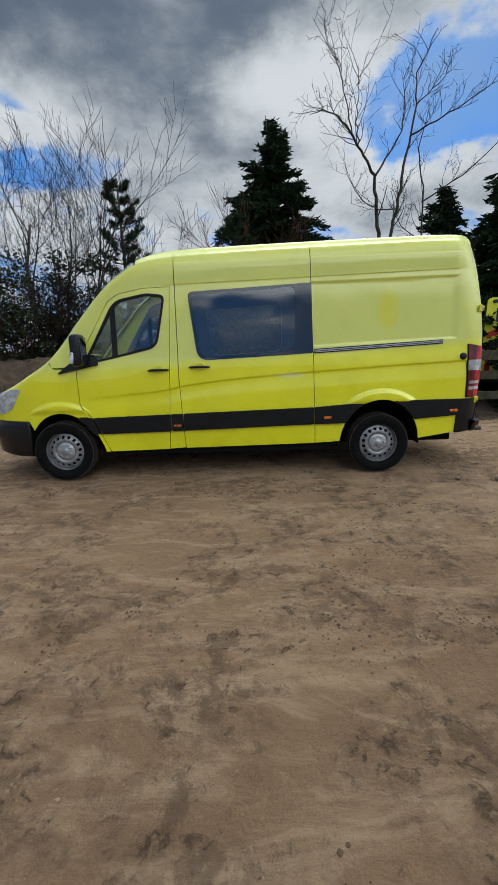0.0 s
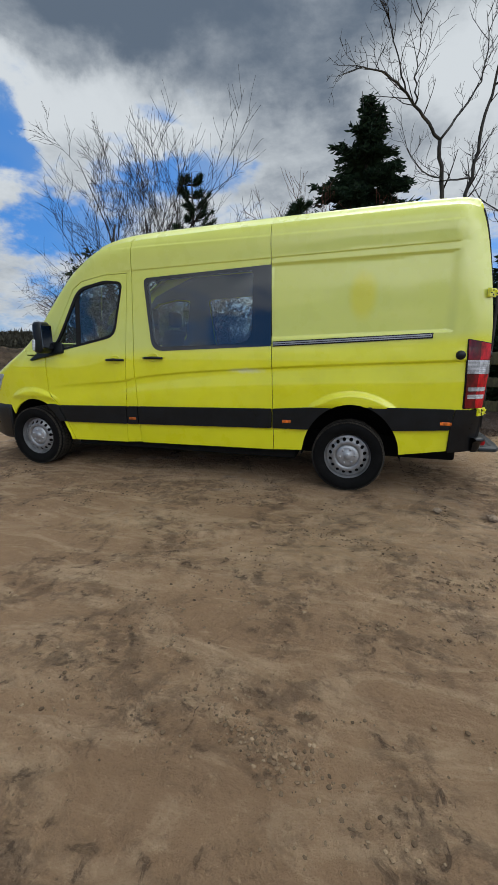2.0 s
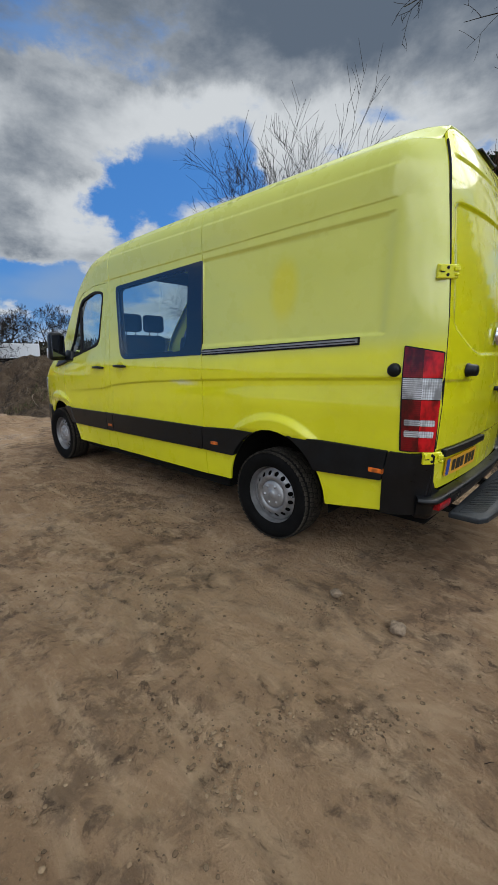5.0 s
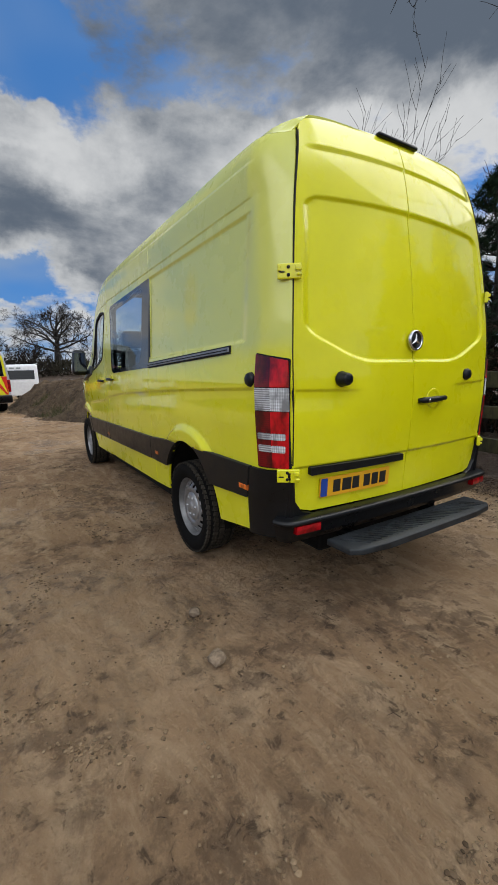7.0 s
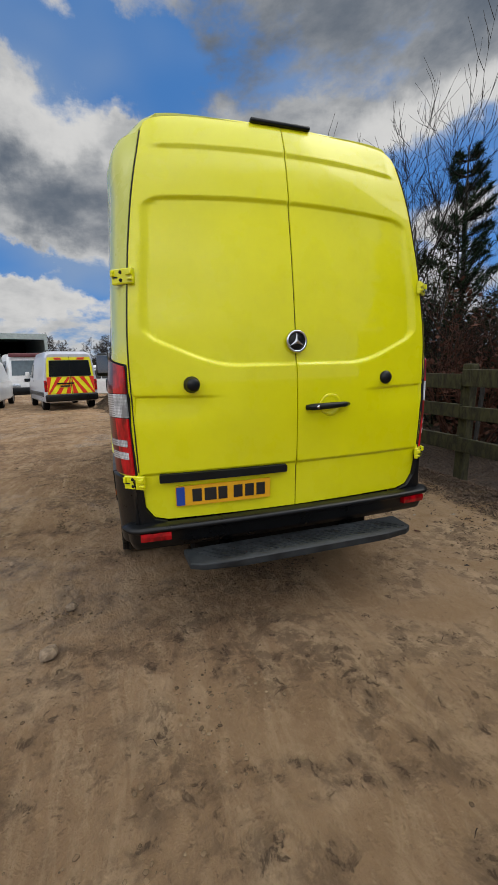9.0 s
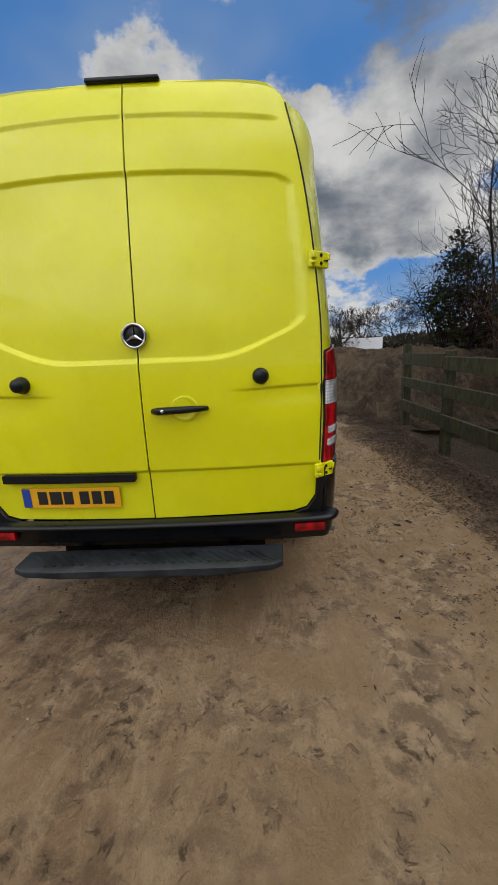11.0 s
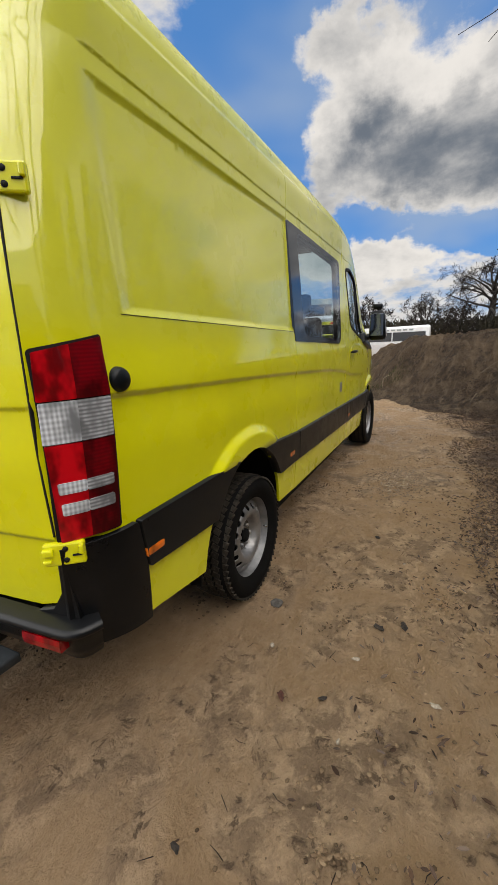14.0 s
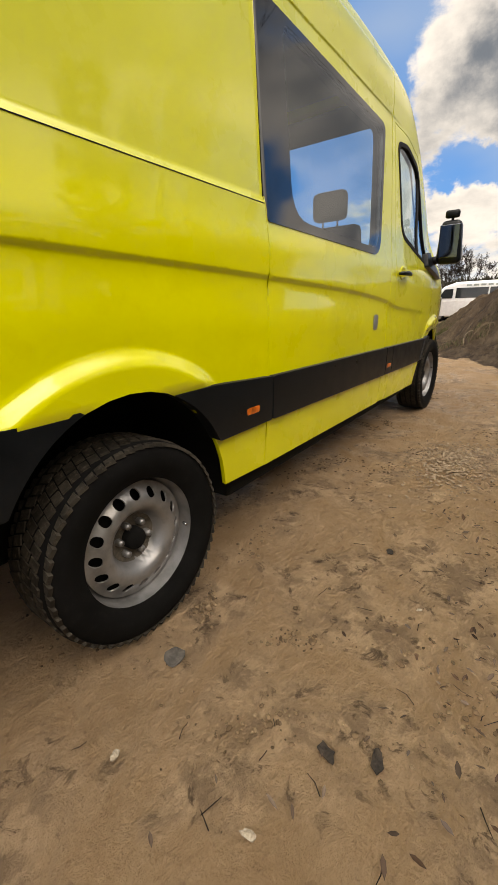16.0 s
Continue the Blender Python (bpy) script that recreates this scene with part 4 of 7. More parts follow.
def door_handle(van, x, z, y, side, length=0.225):
    v, f = lathe([(0.0005, -0.0015), (0.050, -0.004), (0.060, -0.0055), (0.064, 0.0)], 28)
    solid("hand_recess", [(a + x, side * (y - b * 1.0), c * 0.75 + z + 0.006) for a, b, c in v], f if side < 0 else [q[::-1] for q in f], PAINT, van)
    v, f = tube([(x - length / 2, side * (y + 0.012), z - 0.002), (x - length * 0.36, side * (y + 0.034), z), (x, side * (y + 0.040), z + 0.002), (x + length * 0.36, side * (y + 0.034), z), (x + length / 2, side * (y + 0.012), z - 0.002)],
                [0.010, 0.014, 0.0155, 0.014, 0.010], 10)
    return solid("door_handle", v, f, TRIM, van, "black pull handle")


def mirror(van, side):
    base = new("door_mirror")
    base.parent = van
    shell = box_bm((0.13, 0.20, 0.34), (0, 0, 0), 0.045, segments=4)
    for v in shell.verts:
        v.co.y *= 1 - 0.25 * max(0, v.co.z) / 0.17
        v.co.x *= 1 - 0.12 * (v.co.z < 0)
    s = part("mirror_shell", shell, TRIM, base, "black mirror housing", True)
    g = box_bm((0.008, 0.158, 0.255), (0.064, 0, 0.005), 0.0035)
    part("mirror_glass", g, MIRROR, s)
    v, f = tube([(0.0, -side * 0.05, -0.12), (-0.02, -side * 0.13, -0.135), (-0.03, -side * 0.20, -0.15)], [0.03, 0.036, 0.05], 10)
    solid("mirror_arm", v, f, TRIM, base)
    part("mirror_indicator", box_bm((0.05, 0.03, 0.12), (-0.035, side * 0.085, -0.08), 0.012), CLEARLAMP, base, "clear side repeater", True)
    if side > 0:
        part("kerb_mirror", box_bm((0.05, 0.11, 0.06), (0.02, 0.0, 0.215), 0.015), TRIM, base, "small black add-on mirror", True)
        v, f = tube([(0.0, 0, 0.16), (0.01, 0, 0.20)], [0.012, 0.012], 8)
        solid("mirror_stalk", v, f, TRIM, base)
    base.matrix_world = pose(-3.335, side * 1.075, 1.50) if side < 0 else pose(-3.40, side * 1.085, 1.53)
    return base


def hinge(van, y, z, side):
    """A three-knuckle door hinge, body colour, across the rear pillar."""
    h = new("rear_hinge")
    h.parent = van
    h.matrix_world = pose(float(tail_edge(z)) - 0.016, y, z, 0, 0, side * 38)
    bm = box_bm((0.024, 0.118, 0.072), (0.012, 0, 0), 0.006)
    b = part("hinge_leaf", bm, PAINT, h)
    for dy, dz in ((0.005, 0.018), (0.005, -0.018)):
        v, f = lathe([(0.0005, 0.027), (0.008, 0.027), (0.009, 0.022)], 10, "x")
        solid("hinge_bolt", [(p[0], p[1] + side * dy, p[2] + dz) for p in v], f, SEAL, b)
    for k, (dy, dz, sx, sz) in enumerate(((-0.044, 0.012, 0.04, 0.022), (-0.048, -0.016, 0.03, 0.012), (0.050, 0.014, 0.018, 0.03))):
        part("hinge_knuckle", box_bm((0.02, sx * 0.8, sz), (0.026, -side * dy * -1, dz), 0.004), PAINT, b)
    part("hinge_slot", box_bm((0.004, 0.026, 0.006), (0.0255, side * 0.036, -0.004), 0.001), SEAL, b)


def build_van():
    van = thing("panel_van", "fluorescent yellow high-roof panel van parked on bare earth", "van")
    for side in (-1, 1):
        S, B = flank(side), bare_flank(side)
        top = lambda x0, x1, n=24: [(float(x), float(edge_z(x))) for x in np.linspace(x0, x1, n)]
        # front wing
        cut = sorted([p for p in FRONT_ARCH if p[1] >= 0.50], key=lambda p: -p[0])
        wing = [(-3.43, 1.29), (-3.70, 1.30)] + [(float(x), float(edge_z(x))) for x in np.linspace(-3.76, -4.60, 14)] + [(-4.61, 0.72)] + [(-4.055, 0.712)] + [p for p in cut[::-1] if p[1] > 0.575] + [(-3.262, 0.60), (-3.308, 0.742), (-3.368, 0.803), (-3.428, 0.893)]
        wing = [p for k, p in enumerate(wing) if k == 0 or math.dist(p, wing[k - 1]) > 0.004]
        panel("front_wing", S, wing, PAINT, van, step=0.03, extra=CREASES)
        # sill foot in front of the door, behind the front wheel
        panel("wing_foot", S, [(-3.262, 0.555), (-3.20, 0.40), (-3.185, 0.335), (-3.133, 0.336), (-3.215, 0.545)], PAINT, van, step=0.03)
        # cab side: pillar, roof flank and B pillar round the door
        cab = [(-3.71, 1.315)] + top(-3.74, -2.281, 26) + [(-2.283, 1.09), (-2.252, 0.362), (-2.430, 0.350)]
        cab += [(-2.386, 1.045), (-2.329, 2.151), (-2.62, 2.143), (-2.905, 2.092), (-3.027, 2.018), (-3.408, 1.402), (-3.424, 1.315)]
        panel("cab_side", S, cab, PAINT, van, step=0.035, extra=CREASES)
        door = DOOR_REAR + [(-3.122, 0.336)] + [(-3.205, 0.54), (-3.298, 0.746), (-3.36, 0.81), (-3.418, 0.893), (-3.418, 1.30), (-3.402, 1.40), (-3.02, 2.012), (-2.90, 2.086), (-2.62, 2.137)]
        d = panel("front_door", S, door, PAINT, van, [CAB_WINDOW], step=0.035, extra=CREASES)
        panel("window_seal", B, rounded([(-3.37, 1.325), (-2.50, 1.505), (-2.385, 2.065), (-2.60, 2.088), (-2.91, 2.03), (-2.995, 1.965)], [0.03, 0.11, 0.07, 0.05, 0.05, 0.05]), SEAL, d, [shrunk(CAB_WINDOW, 0.008)], lift=0.004, step=0.03, depth=0.03)
        panel("quarter_glass", B, [(-3.335, 1.35), (-3.01, 1.42), (-3.01, 1.905), (-3.0, 1.92)], CABGLASS, d, lift=-0.008, depth=0, step=0.05)
        panel("door_glass", B, [(-2.955, 1.43), (-2.53, 1.525), (-2.415, 2.03), (-2.60, 2.06), (-2.90, 2.005), (-2.955, 1.965)], CABGLASS, d, lift=-0.008, depth=0, step=0.05)
        panel("window_bar", B, [(-3.012, 1.40), (-2.953, 1.42), (-2.953, 1.975), (-2.985, 1.95), (-3.012, 1.905)], SEAL, d, lift=-0.003, step=0.05)
        door_handle(d, -2.50 if side < 0 else -2.52, 1.262, float(side_y(-2.5, 1.262)), side)
        panel("mirror_sail", B, rounded([(-3.63, 1.243), (-3.17, 1.335), (-3.20, 1.44), (-3.345, 1.45)], 0.012), TRIM, d, lift=0.034, depth=0.045, step=0.04, label="black mirror base")
        # middle: sliding door on the nearside, fixed flank on the other
        mid_top = [(float(x), float(edge_z(x))) for x in np.linspace(-2.272, -0.806, 18)]
        mid = mid_top + [(-0.752, 0.80), (-0.741, 0.372), (-2.244, 0.355), (-2.274, 1.085)]
        name = "sliding_door" if side < 0 else "side_panel"
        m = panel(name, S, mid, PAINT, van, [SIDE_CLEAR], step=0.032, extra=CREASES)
        w = panel("window_border", B, SIDE_WINDOW, FRIT, m, [shrunk(SIDE_CLEAR, 0.008)], lift=0.004, depth=0.03, step=0.04)
        panel("window_pane", B, SIDE_CLEAR, GLASS, m, lift=0.0035, depth=0, step=0.06)
        if side < 0:
            door_handle(m, -2.04, 1.285, float(side_y(-2.04, 1.285)), side)
        else:
            panel("fuel_flap", B, rounded([(-2.07, 0.90), (-2.0, 0.903), (-2.0, 1.0), (-2.07, 0.997)], 0.02), CAPM, m, lift=0.004, depth=0.006, step=0.03, label="scuffed flap")
        # rear quarter
        zz = np.linspace(2.54, 0.86, 24)
        quarter = [(float(x), float(edge_z(x))) for x in np.linspace(-0.799, 0.95, 22)]
        quarter += [(float(tail_edge(z)) - 0.0, float(z)) for z in zz] + [(0.945, 0.84), (0.935, 0.69), (0.882, 0.668), (0.874, 0.462), (0.47, 0.398)]
        arch = sorted([p for p in REAR_ARCH if p[1] > 0.42], key=lambda p: -p[0])
        quarter += [p for p in arch] + [(-0.452, 0.385), (-0.733, 0.374), (-0.745, 0.80)]
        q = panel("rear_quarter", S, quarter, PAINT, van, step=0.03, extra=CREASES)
        if side < 0:
            rail = panel("door_rail", B, [(-0.752, 1.436), (0.662, 1.502), (0.662, 1.476), (-0.752, 1.408)], RAIL, q, lift=0.016, depth=0.03, step=0.05, label="grey sliding door rail in a black channel")
            panel("rail_channel", B, [(-0.756, 1.446), (0.672, 1.512), (0.672, 1.466), (-0.756, 1.398)], SEAL, q, lift=0.008, depth=0.02, step=0.05)
            panel("rail_groove", B, [(-0.752, 1.424), (0.650, 1.490), (0.650, 1.484), (-0.752, 1.417)], SEAL, q, lift=0.0185, depth=0.01, step=0.05)
        else:
            panel("waist_seam", B, [(-0.76, 1.466), (0.84, 1.521), (0.84, 1.519), (-0.76, 1.464)], SEAL, q, lift=0.0015, depth=0.004, step=0.05)
        v, f = lathe([(0.0005, -0.020), (0.030, -0.020), (0.036, -0.013), (0.040, 0.0), (0.042, 0.012)], 28)
        y = float(side_y(0.905, 1.322))
        cap = solid("side_lock_cap", [(x + 0.905, (y - yy) if side > 0 else -(y - yy), z + 1.322) for x, yy, z in v], f if side < 0 else [g[::-1] for g in f], TRIM, q, "black round cap")
        # black rubbing strips
        strips = [(-3.285, -3.222), (-3.212, -2.402), (-2.392, -2.262), (-2.250, -0.757), (-0.745, -0.385), (0.40, 0.935)]
        for x0, x1 in strips[1:]:
            line = straps(x0, x1)
            edge = lambda z, sg: 0.012 + sg * 0.462 * math.sqrt(1 - ((z - 0.335) / 0.53) ** 2)
            if x0 == -0.745:
                line = [(-0.745, band_top(-0.745)), (-0.36, 0.824)] + [(edge(z, -1), z) for z in np.linspace(0.824, 0.604, 18)] + [(-0.745, 0.602)]
            if x0 == 0.40:
                line = [(edge(z, 1), z) for z in [*np.linspace(0.632, 0.81, 12), 0.822, 0.832, 0.840, 0.846]] + [(0.40, 0.848), (0.905, 0.850), (0.876, 0.664)]
            if x0 == -3.212:
                line = [(-3.285, 0.741), (-2.402, band_top(-2.402)), (-2.402, band_top(-2.402) - 0.195), (-3.195, 0.553)]
            panel("rubbing_strip", B, rounded(line, 0.008, 3), TRIM, van, lift=0.028, depth=0.055, step=0.05, label="ribbed black plastic rubbing strip" if x0 == 0.40 else "black plastic rubbing strip")
        panel("rubbing_strip", B, [(-3.305, 0.739), (-3.218, 0.556), (-3.296, 0.556), (-3.357, 0.65), (-3.455, 0.735), (-3.44, 0.752), (-3.36, 0.752)], TRIM, van, lift=0.028, depth=0.03, step=0.04)
        for x, z in ((-2.325, 0.63), (-0.60, 0.678), (0.84, 0.722)):
            panel("side_marker", B, rounded([(x - 0.052, z - 0.022), (x + 0.052, z - 0.020), (x + 0.052, z + 0.022), (x - 0.052, z + 0.020)], 0.02), AMBER, van, lift=0.030, depth=0.02, step=0.02, label="amber side marker lamp", crown=0.004)
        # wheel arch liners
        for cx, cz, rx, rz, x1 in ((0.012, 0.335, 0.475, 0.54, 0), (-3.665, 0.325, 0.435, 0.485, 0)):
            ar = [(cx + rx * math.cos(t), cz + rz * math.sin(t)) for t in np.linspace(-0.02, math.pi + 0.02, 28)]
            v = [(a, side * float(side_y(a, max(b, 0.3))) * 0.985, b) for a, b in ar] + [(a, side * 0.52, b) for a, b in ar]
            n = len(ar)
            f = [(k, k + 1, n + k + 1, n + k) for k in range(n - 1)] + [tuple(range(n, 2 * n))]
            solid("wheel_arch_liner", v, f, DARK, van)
        # tail lamp, wrapped round the corner
        lamp = new("tail_lamp")
        lamp.parent = van
        e = lambda z: float(tail_edge(z))
        x0 = lambda z: 0.958 + 0.02 * (1.43 - z) / 0.56
        panel("lamp_housing", B, rounded([(x0(1.45) - 0.008, 1.46), (e(1.42) - 0.004, 1.425), (e(0.87) + 0.0, 0.862), (x0(0.87) - 0.012, 0.858)], 0.012), SEAL, lamp, lift=0.006, depth=0.03, step=0.03)
        xm = lambda z: 0.50 * (x0(z) + e(z))
        for z0, z1, flank_mat, tail_mat, name_, text in ((1.285, 1.452, REDSIDE, REDGLOW, "lamp_lens", "red lens, brighter towards the rear"), (1.165, 1.281, CLEARSIDE, CLEARLAMP, "reversing_lens", "clear ribbed reversing lens"), (0.866, 1.161, REDSIDE, REDGLOW, "lamp_lens", "red lens, brighter towards the rear")):
            top_ = 1.416 if z1 > 1.44 else z1
            panel(name_, B, rounded([(x0(z0), z0), (xm(z0), z0), (xm(z1), (z1 + top_) / 2), (x0(z1), z1)], 0.004, 4), flank_mat, lamp, lift=0.016, depth=0.012, step=0.022, label=text)
            panel(name_, B, rounded([(xm(z0), z0), (e(z0) - 0.01, z0), (e(z1) - 0.012, top_), (xm(z1), (z1 + top_) / 2)], 0.004, 4), tail_mat, lamp, lift=0.0165, depth=0.012, step=0.022, label=text)
        for z0, z1 in ((1.016, 1.050), (0.950, 0.986)):
            panel("lamp_stripe", B, rounded([(x0(z0) + 0.014, z0), (xm(z0), z0), (xm(z1), z1), (x0(z1) + 0.014, z1)], 0.006, 4), CLEARSIDE, lamp, lift=0.0205, depth=0.006, step=0.02, label="clear narrow lens")
            panel("lamp_stripe", B, rounded([(xm(z0), z0), (e(z0) - 0.024, z0), (e(z1) - 0.024, z1), (xm(z1), z1)], 0.006, 4), CLEARLAMP, lamp, lift=0.0205, depth=0.006, step=0.02, label="clear narrow lens")
        hinge(van, side * (float(door_edge(1.838)) + 0.010), 1.838, side)
        hinge(van, side * (float(door_edge(0.83)) + 0.016), 0.828, side)
        # headlamp
        panel("headlamp", B, rounded([(-4.095, 1.085), (-4.16, 1.0), (-4.25, 0.86), (-4.40, 0.79), (-4.60, 0.80), (-4.60, 0.93), (-4.42, 1.02), (-4.22, 1.085)], 0.03), HEADLAMP, van, lift=0.008, depth=0.02, step=0.03, label="clear wrap-round headlamp")
        mirror(van, side)
        panel("interior_lining", B, [(-3.30, 0.5), (-0.62, 0.5), (-0.62, 2.42), (-2.35, 2.38), (-2.95, 2.12), (-3.40, 1.42)], LINING, van,
              [rounded([(-3.36, 1.34), (-2.50, 1.51), (-2.39, 2.06), (-2.60, 2.085), (-2.91, 2.03), (-2.99, 1.96)], 0.03), SIDE_CLEAR], lift=-0.06, depth=0, step=0.08)
    # roof, screen and bonnet
    RS = roof_surface()
    strip = lambda x0, x1: [(x0, -1), (x1, -1), (x1, 1), (x0, 1)]
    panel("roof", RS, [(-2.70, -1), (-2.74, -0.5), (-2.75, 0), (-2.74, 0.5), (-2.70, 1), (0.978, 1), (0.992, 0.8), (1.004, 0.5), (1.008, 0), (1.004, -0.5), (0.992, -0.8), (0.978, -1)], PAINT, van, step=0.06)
    panel("windscreen", RS, [(-3.72, -0.97), (-2.74, -0.93), (-2.775, -0.5), (-2.785, 0), (-2.775, 0.5), (-2.74, 0.93), (-3.72, 0.97)], CABGLASS, van, step=0.07, depth=0.0)
    # added black band that blocks a slit of sky above the windscreen
    panel("screen_gap_band", RS, [(-2.90, -0.94), (-2.68, -0.94), (-2.70, -0.5), (-2.71, 0), (-2.70, 0.5), (-2.68, 0.94), (-2.90, 0.94)], SEAL, van, step=0.05, lift=-0.024, depth=0.0)
    for s in (-1, 1):
        panel("screen_pillar", RS, [(-3.74, s), (-2.72, s), (-2.735, s * 0.93), (-3.72, s * 0.97)], PAINT, van, step=0.04)
    panel("bonnet", RS, [(-4.62, -1), (-3.73, -1), (-3.73, 1), (-4.62, 1), (-4.66, 0.5), (-4.67, 0), (-4.66, -0.5)], PAINT, van, step=0.05)
    # nose: bumper and grille
    arc = [(-4.052, 0.14), (-4.058, 0.03)] + [(float(x), 0.0) for x in np.linspace(-4.06, -4.695, 22)]
    plan = [(x, -(float(side_y(x, 0.55)) + 0.016 - d)) for x, d in arc]
    plan += [(-4.71, y) for y in (-0.25, -0.12, 0.0, 0.12, 0.25)] + [(x, -y) for x, y in plan[::-1]]
    rows = [(0.29, 0.06), (0.33, 0.0), (0.5, -0.015), (0.66, -0.01), (0.70, 0.02), (0.72, 0.06)]
    v, f = [], []
    for z, dx in rows:
        for x, y in plan:
            v.append((x + dx * float(sstep(-x, 4.1, 4.5)), y * (1 - dx * 0.35), z))
    n = len(plan)
    for j in range(len(rows) - 1):
        f += [(j * n + k, j * n + k + 1, (j + 1) * n + k + 1, (j + 1) * n + k) for k in range(n - 1)]
    solid("front_bumper", v, f, BUMPER, van, "black plastic front bumper")
    part("grille", box_bm((0.06, 1.15, 0.26), (-4.63, 0, 0.84), 0.02), TRIM, van)
    for k in range(4):
        part("grille_bar", box_bm((0.03, 1.05, 0.02), (-4.667, 0, 0.75 + 0.06 * k), 0.006), TRIM, van)
    # rear doors
    T, TB = tail(), tail(False)
    right = [(0.004, 0.602), (0.73, 0.606), (0.80, 0.625), (0.845, 0.69), (0.861, 0.80)] + [(float(door_edge(z)) - 0.005, z) for z in np.linspace(0.87, 2.26, 14)]
    right += [(float(door_edge(z)) - 0.004, z) for z in (2.34, 2.42, 2.49, 2.54)] + [(0.712, 2.576), (0.682, 2.598), (0.62, 2.614), (0.53, 2.626), (0.3, 2.644), (0.004, 2.652)]
    left = [(-y, z) for y, z in right][::-1]
    dl = panel("rear_door", T, left, DOORPAINT, van, step=0.026, extra=TAIL_CREASES, label="yellow rear door with a number plate")
    dr = panel("rear_door", T, right, DOORPAINT, van, step=0.026, extra=TAIL_CREASES, label="yellow rear door with a pull handle")
    panel("door_seal", TB, [(y * 1.004, z) for y, z in left][:-1] + [(y * 1.004, z) for y, z in right][1:], SEAL, van, lift=-0.022, depth=0, step=0.08)

    for s in (-1, 1):
        zs = np.linspace(0.88, 2.53, 30)
        gap = [(s * (float(door_edge(z)) - 0.0035), float(z)) for z in zs] + [(s * (float(door_edge(z)) + 0.0015), float(z)) for z in zs[::-1]]
        panel("door_gasket", TB, gap, SEAL, van, lift=0.0035, depth=0.012, step=0.05)

    def on_tail(y, z, lift=0.0):
        p = TB(np.array([y]), np.array([z]))[0]
        return (float(p[0]) + lift, float(p[1]), float(p[2]))
    # vent knobs, handle, emblem
    for y, d in ((-0.578, dl), (0.578, dr)):
        x, _, z = on_tail(y, 1.318)
        v, f = lathe([(0.040, 0.0), (0.042, 0.010), (0.036, 0.020), (0.033, 0.052), (0.028, 0.060), (0.0005, 0.061)] if y < 0 else [(0.037, 0.0), (0.039, 0.010), (0.034, 0.018), (0.028, 0.026), (0.0005, 0.028)], 28, "x")
        solid("door_stop", [(a + x, b + y, c + z) for a, b, c in v], [g[::-1] for g in f], TRIM, d, "black rubber door stop")
    hx, _, hz = on_tail(0.19, 1.172)
    v, f = tube([(hx + 0.004, 0.052, hz - 0.003), (hx + 0.030, 0.085, hz), (hx + 0.036, 0.19, hz + 0.003), (hx + 0.032, 0.28, hz + 0.006), (hx + 0.006, 0.318, hz + 0.004)], [0.014, 0.019, 0.018, 0.015, 0.011], 10)
    h = solid("rear_handle", v, f, TRIM, dr, "black pull handle over a hand recess")
    v, f = lathe([(0.0005, 0.021), (0.009, 0.02), (0.0095, 0.01)], 16, "x")
    solid("handle_lock", [(a + hx + 0.030, b + 0.105, c + hz) for a, b, c in v], f, CHROME, h)
    v, f = lathe([(0.0005, -0.004), (0.052, 0.0), (0.066, 0.0045), (0.069, 0.0)], 32, "x")
    solid("hand_recess", [(a + hx, b + 0.205, c * 0.92 + hz + 0.004) for a, b, c in v], [g[::-1] for g in f], DOORPAINT, dr)
    sx, _, sz = on_tail(-0.002, 1.526)
    v, f = lathe([(0.0005, 0.010), (0.048, 0.010), (0.05, 0.006)], 32, "x")
    disc = solid("door_emblem", [(a + sx, b - 0.004, c + sz) for a, b, c in v], f, TRIM, dl, "round black and chrome emblem")
    v, f = lathe([(0.047, 0.008), (0.048, 0.016), (0.055, 0.018), (0.060, 0.012), (0.061, 0.0)], 36, "x")
    solid("emblem_ring", [(a + sx, b - 0.004, c + sz) for a, b, c in v], f, CHROME, disc)
    for k in range(3):
        t = math.pi / 2 + 2 * math.pi * k / 3
        c, s = math.cos(t), math.sin(t)
        v = [(sx + 0.010, -0.004 - s * 0.010, sz + 0 + c * 0.010), (sx + 0.010, -0.004 + s * 0.010, sz - c * 0.010), (sx + 0.012, -0.004 + 0.047 * c, sz + 0.047 * s), (sx + 0.018, -0.004, sz)]
        solid("emblem_spoke", v, [(0, 3, 2), (3, 1, 2)], CHROME, disc, soft=False)
    # plate, its lamp strip
    panel("plate_lamp_bar", TB, rounded([(-0.765, 0.818), (-0.068, 0.818), (-0.068, 0.858), (-0.765, 0.862)], 0.008), TRIM, dl, lift=0.022, depth=0.03, step=0.05, label="black plate lamp bar")
    plate = panel("number_plate", TB, rounded([(-0.688, 0.676), (-0.163, 0.676), (-0.163, 0.787), (-0.688, 0.787)], 0.008), PLATE, dl, lift=0.004, depth=0.008, step=0.06, label="yellow number plate")
    panel("plate_band", TB, rounded([(-0.684, 0.680), (-0.640, 0.680), (-0.640, 0.783), (-0.684, 0.783)], 0.006), BLUE, plate, lift=0.006, depth=0.001, step=0.06, label="blue band")
    for k, wide in enumerate((0.05, 0.05, 0.02, 0.05, 0.05, 0.05, 0.05)):
        y = -0.60 + (0, 0.065, 0.110, 0.140, 0.225, 0.290, 0.355)[k]
        panel("plate_bar", TB, [(y, 0.697), (y + wide, 0.697), (y + wide, 0.768), (y, 0.768)], INK, plate, lift=0.006, depth=0.001, step=0.06)
    # high brake lamp on the roof edge
    part("high_brake_lamp", box_bm((0.034, 0.34, 0.022), (1.006, 0.0, 2.654), 0.008), TRIM, van, "dark high-level brake lamp", True)
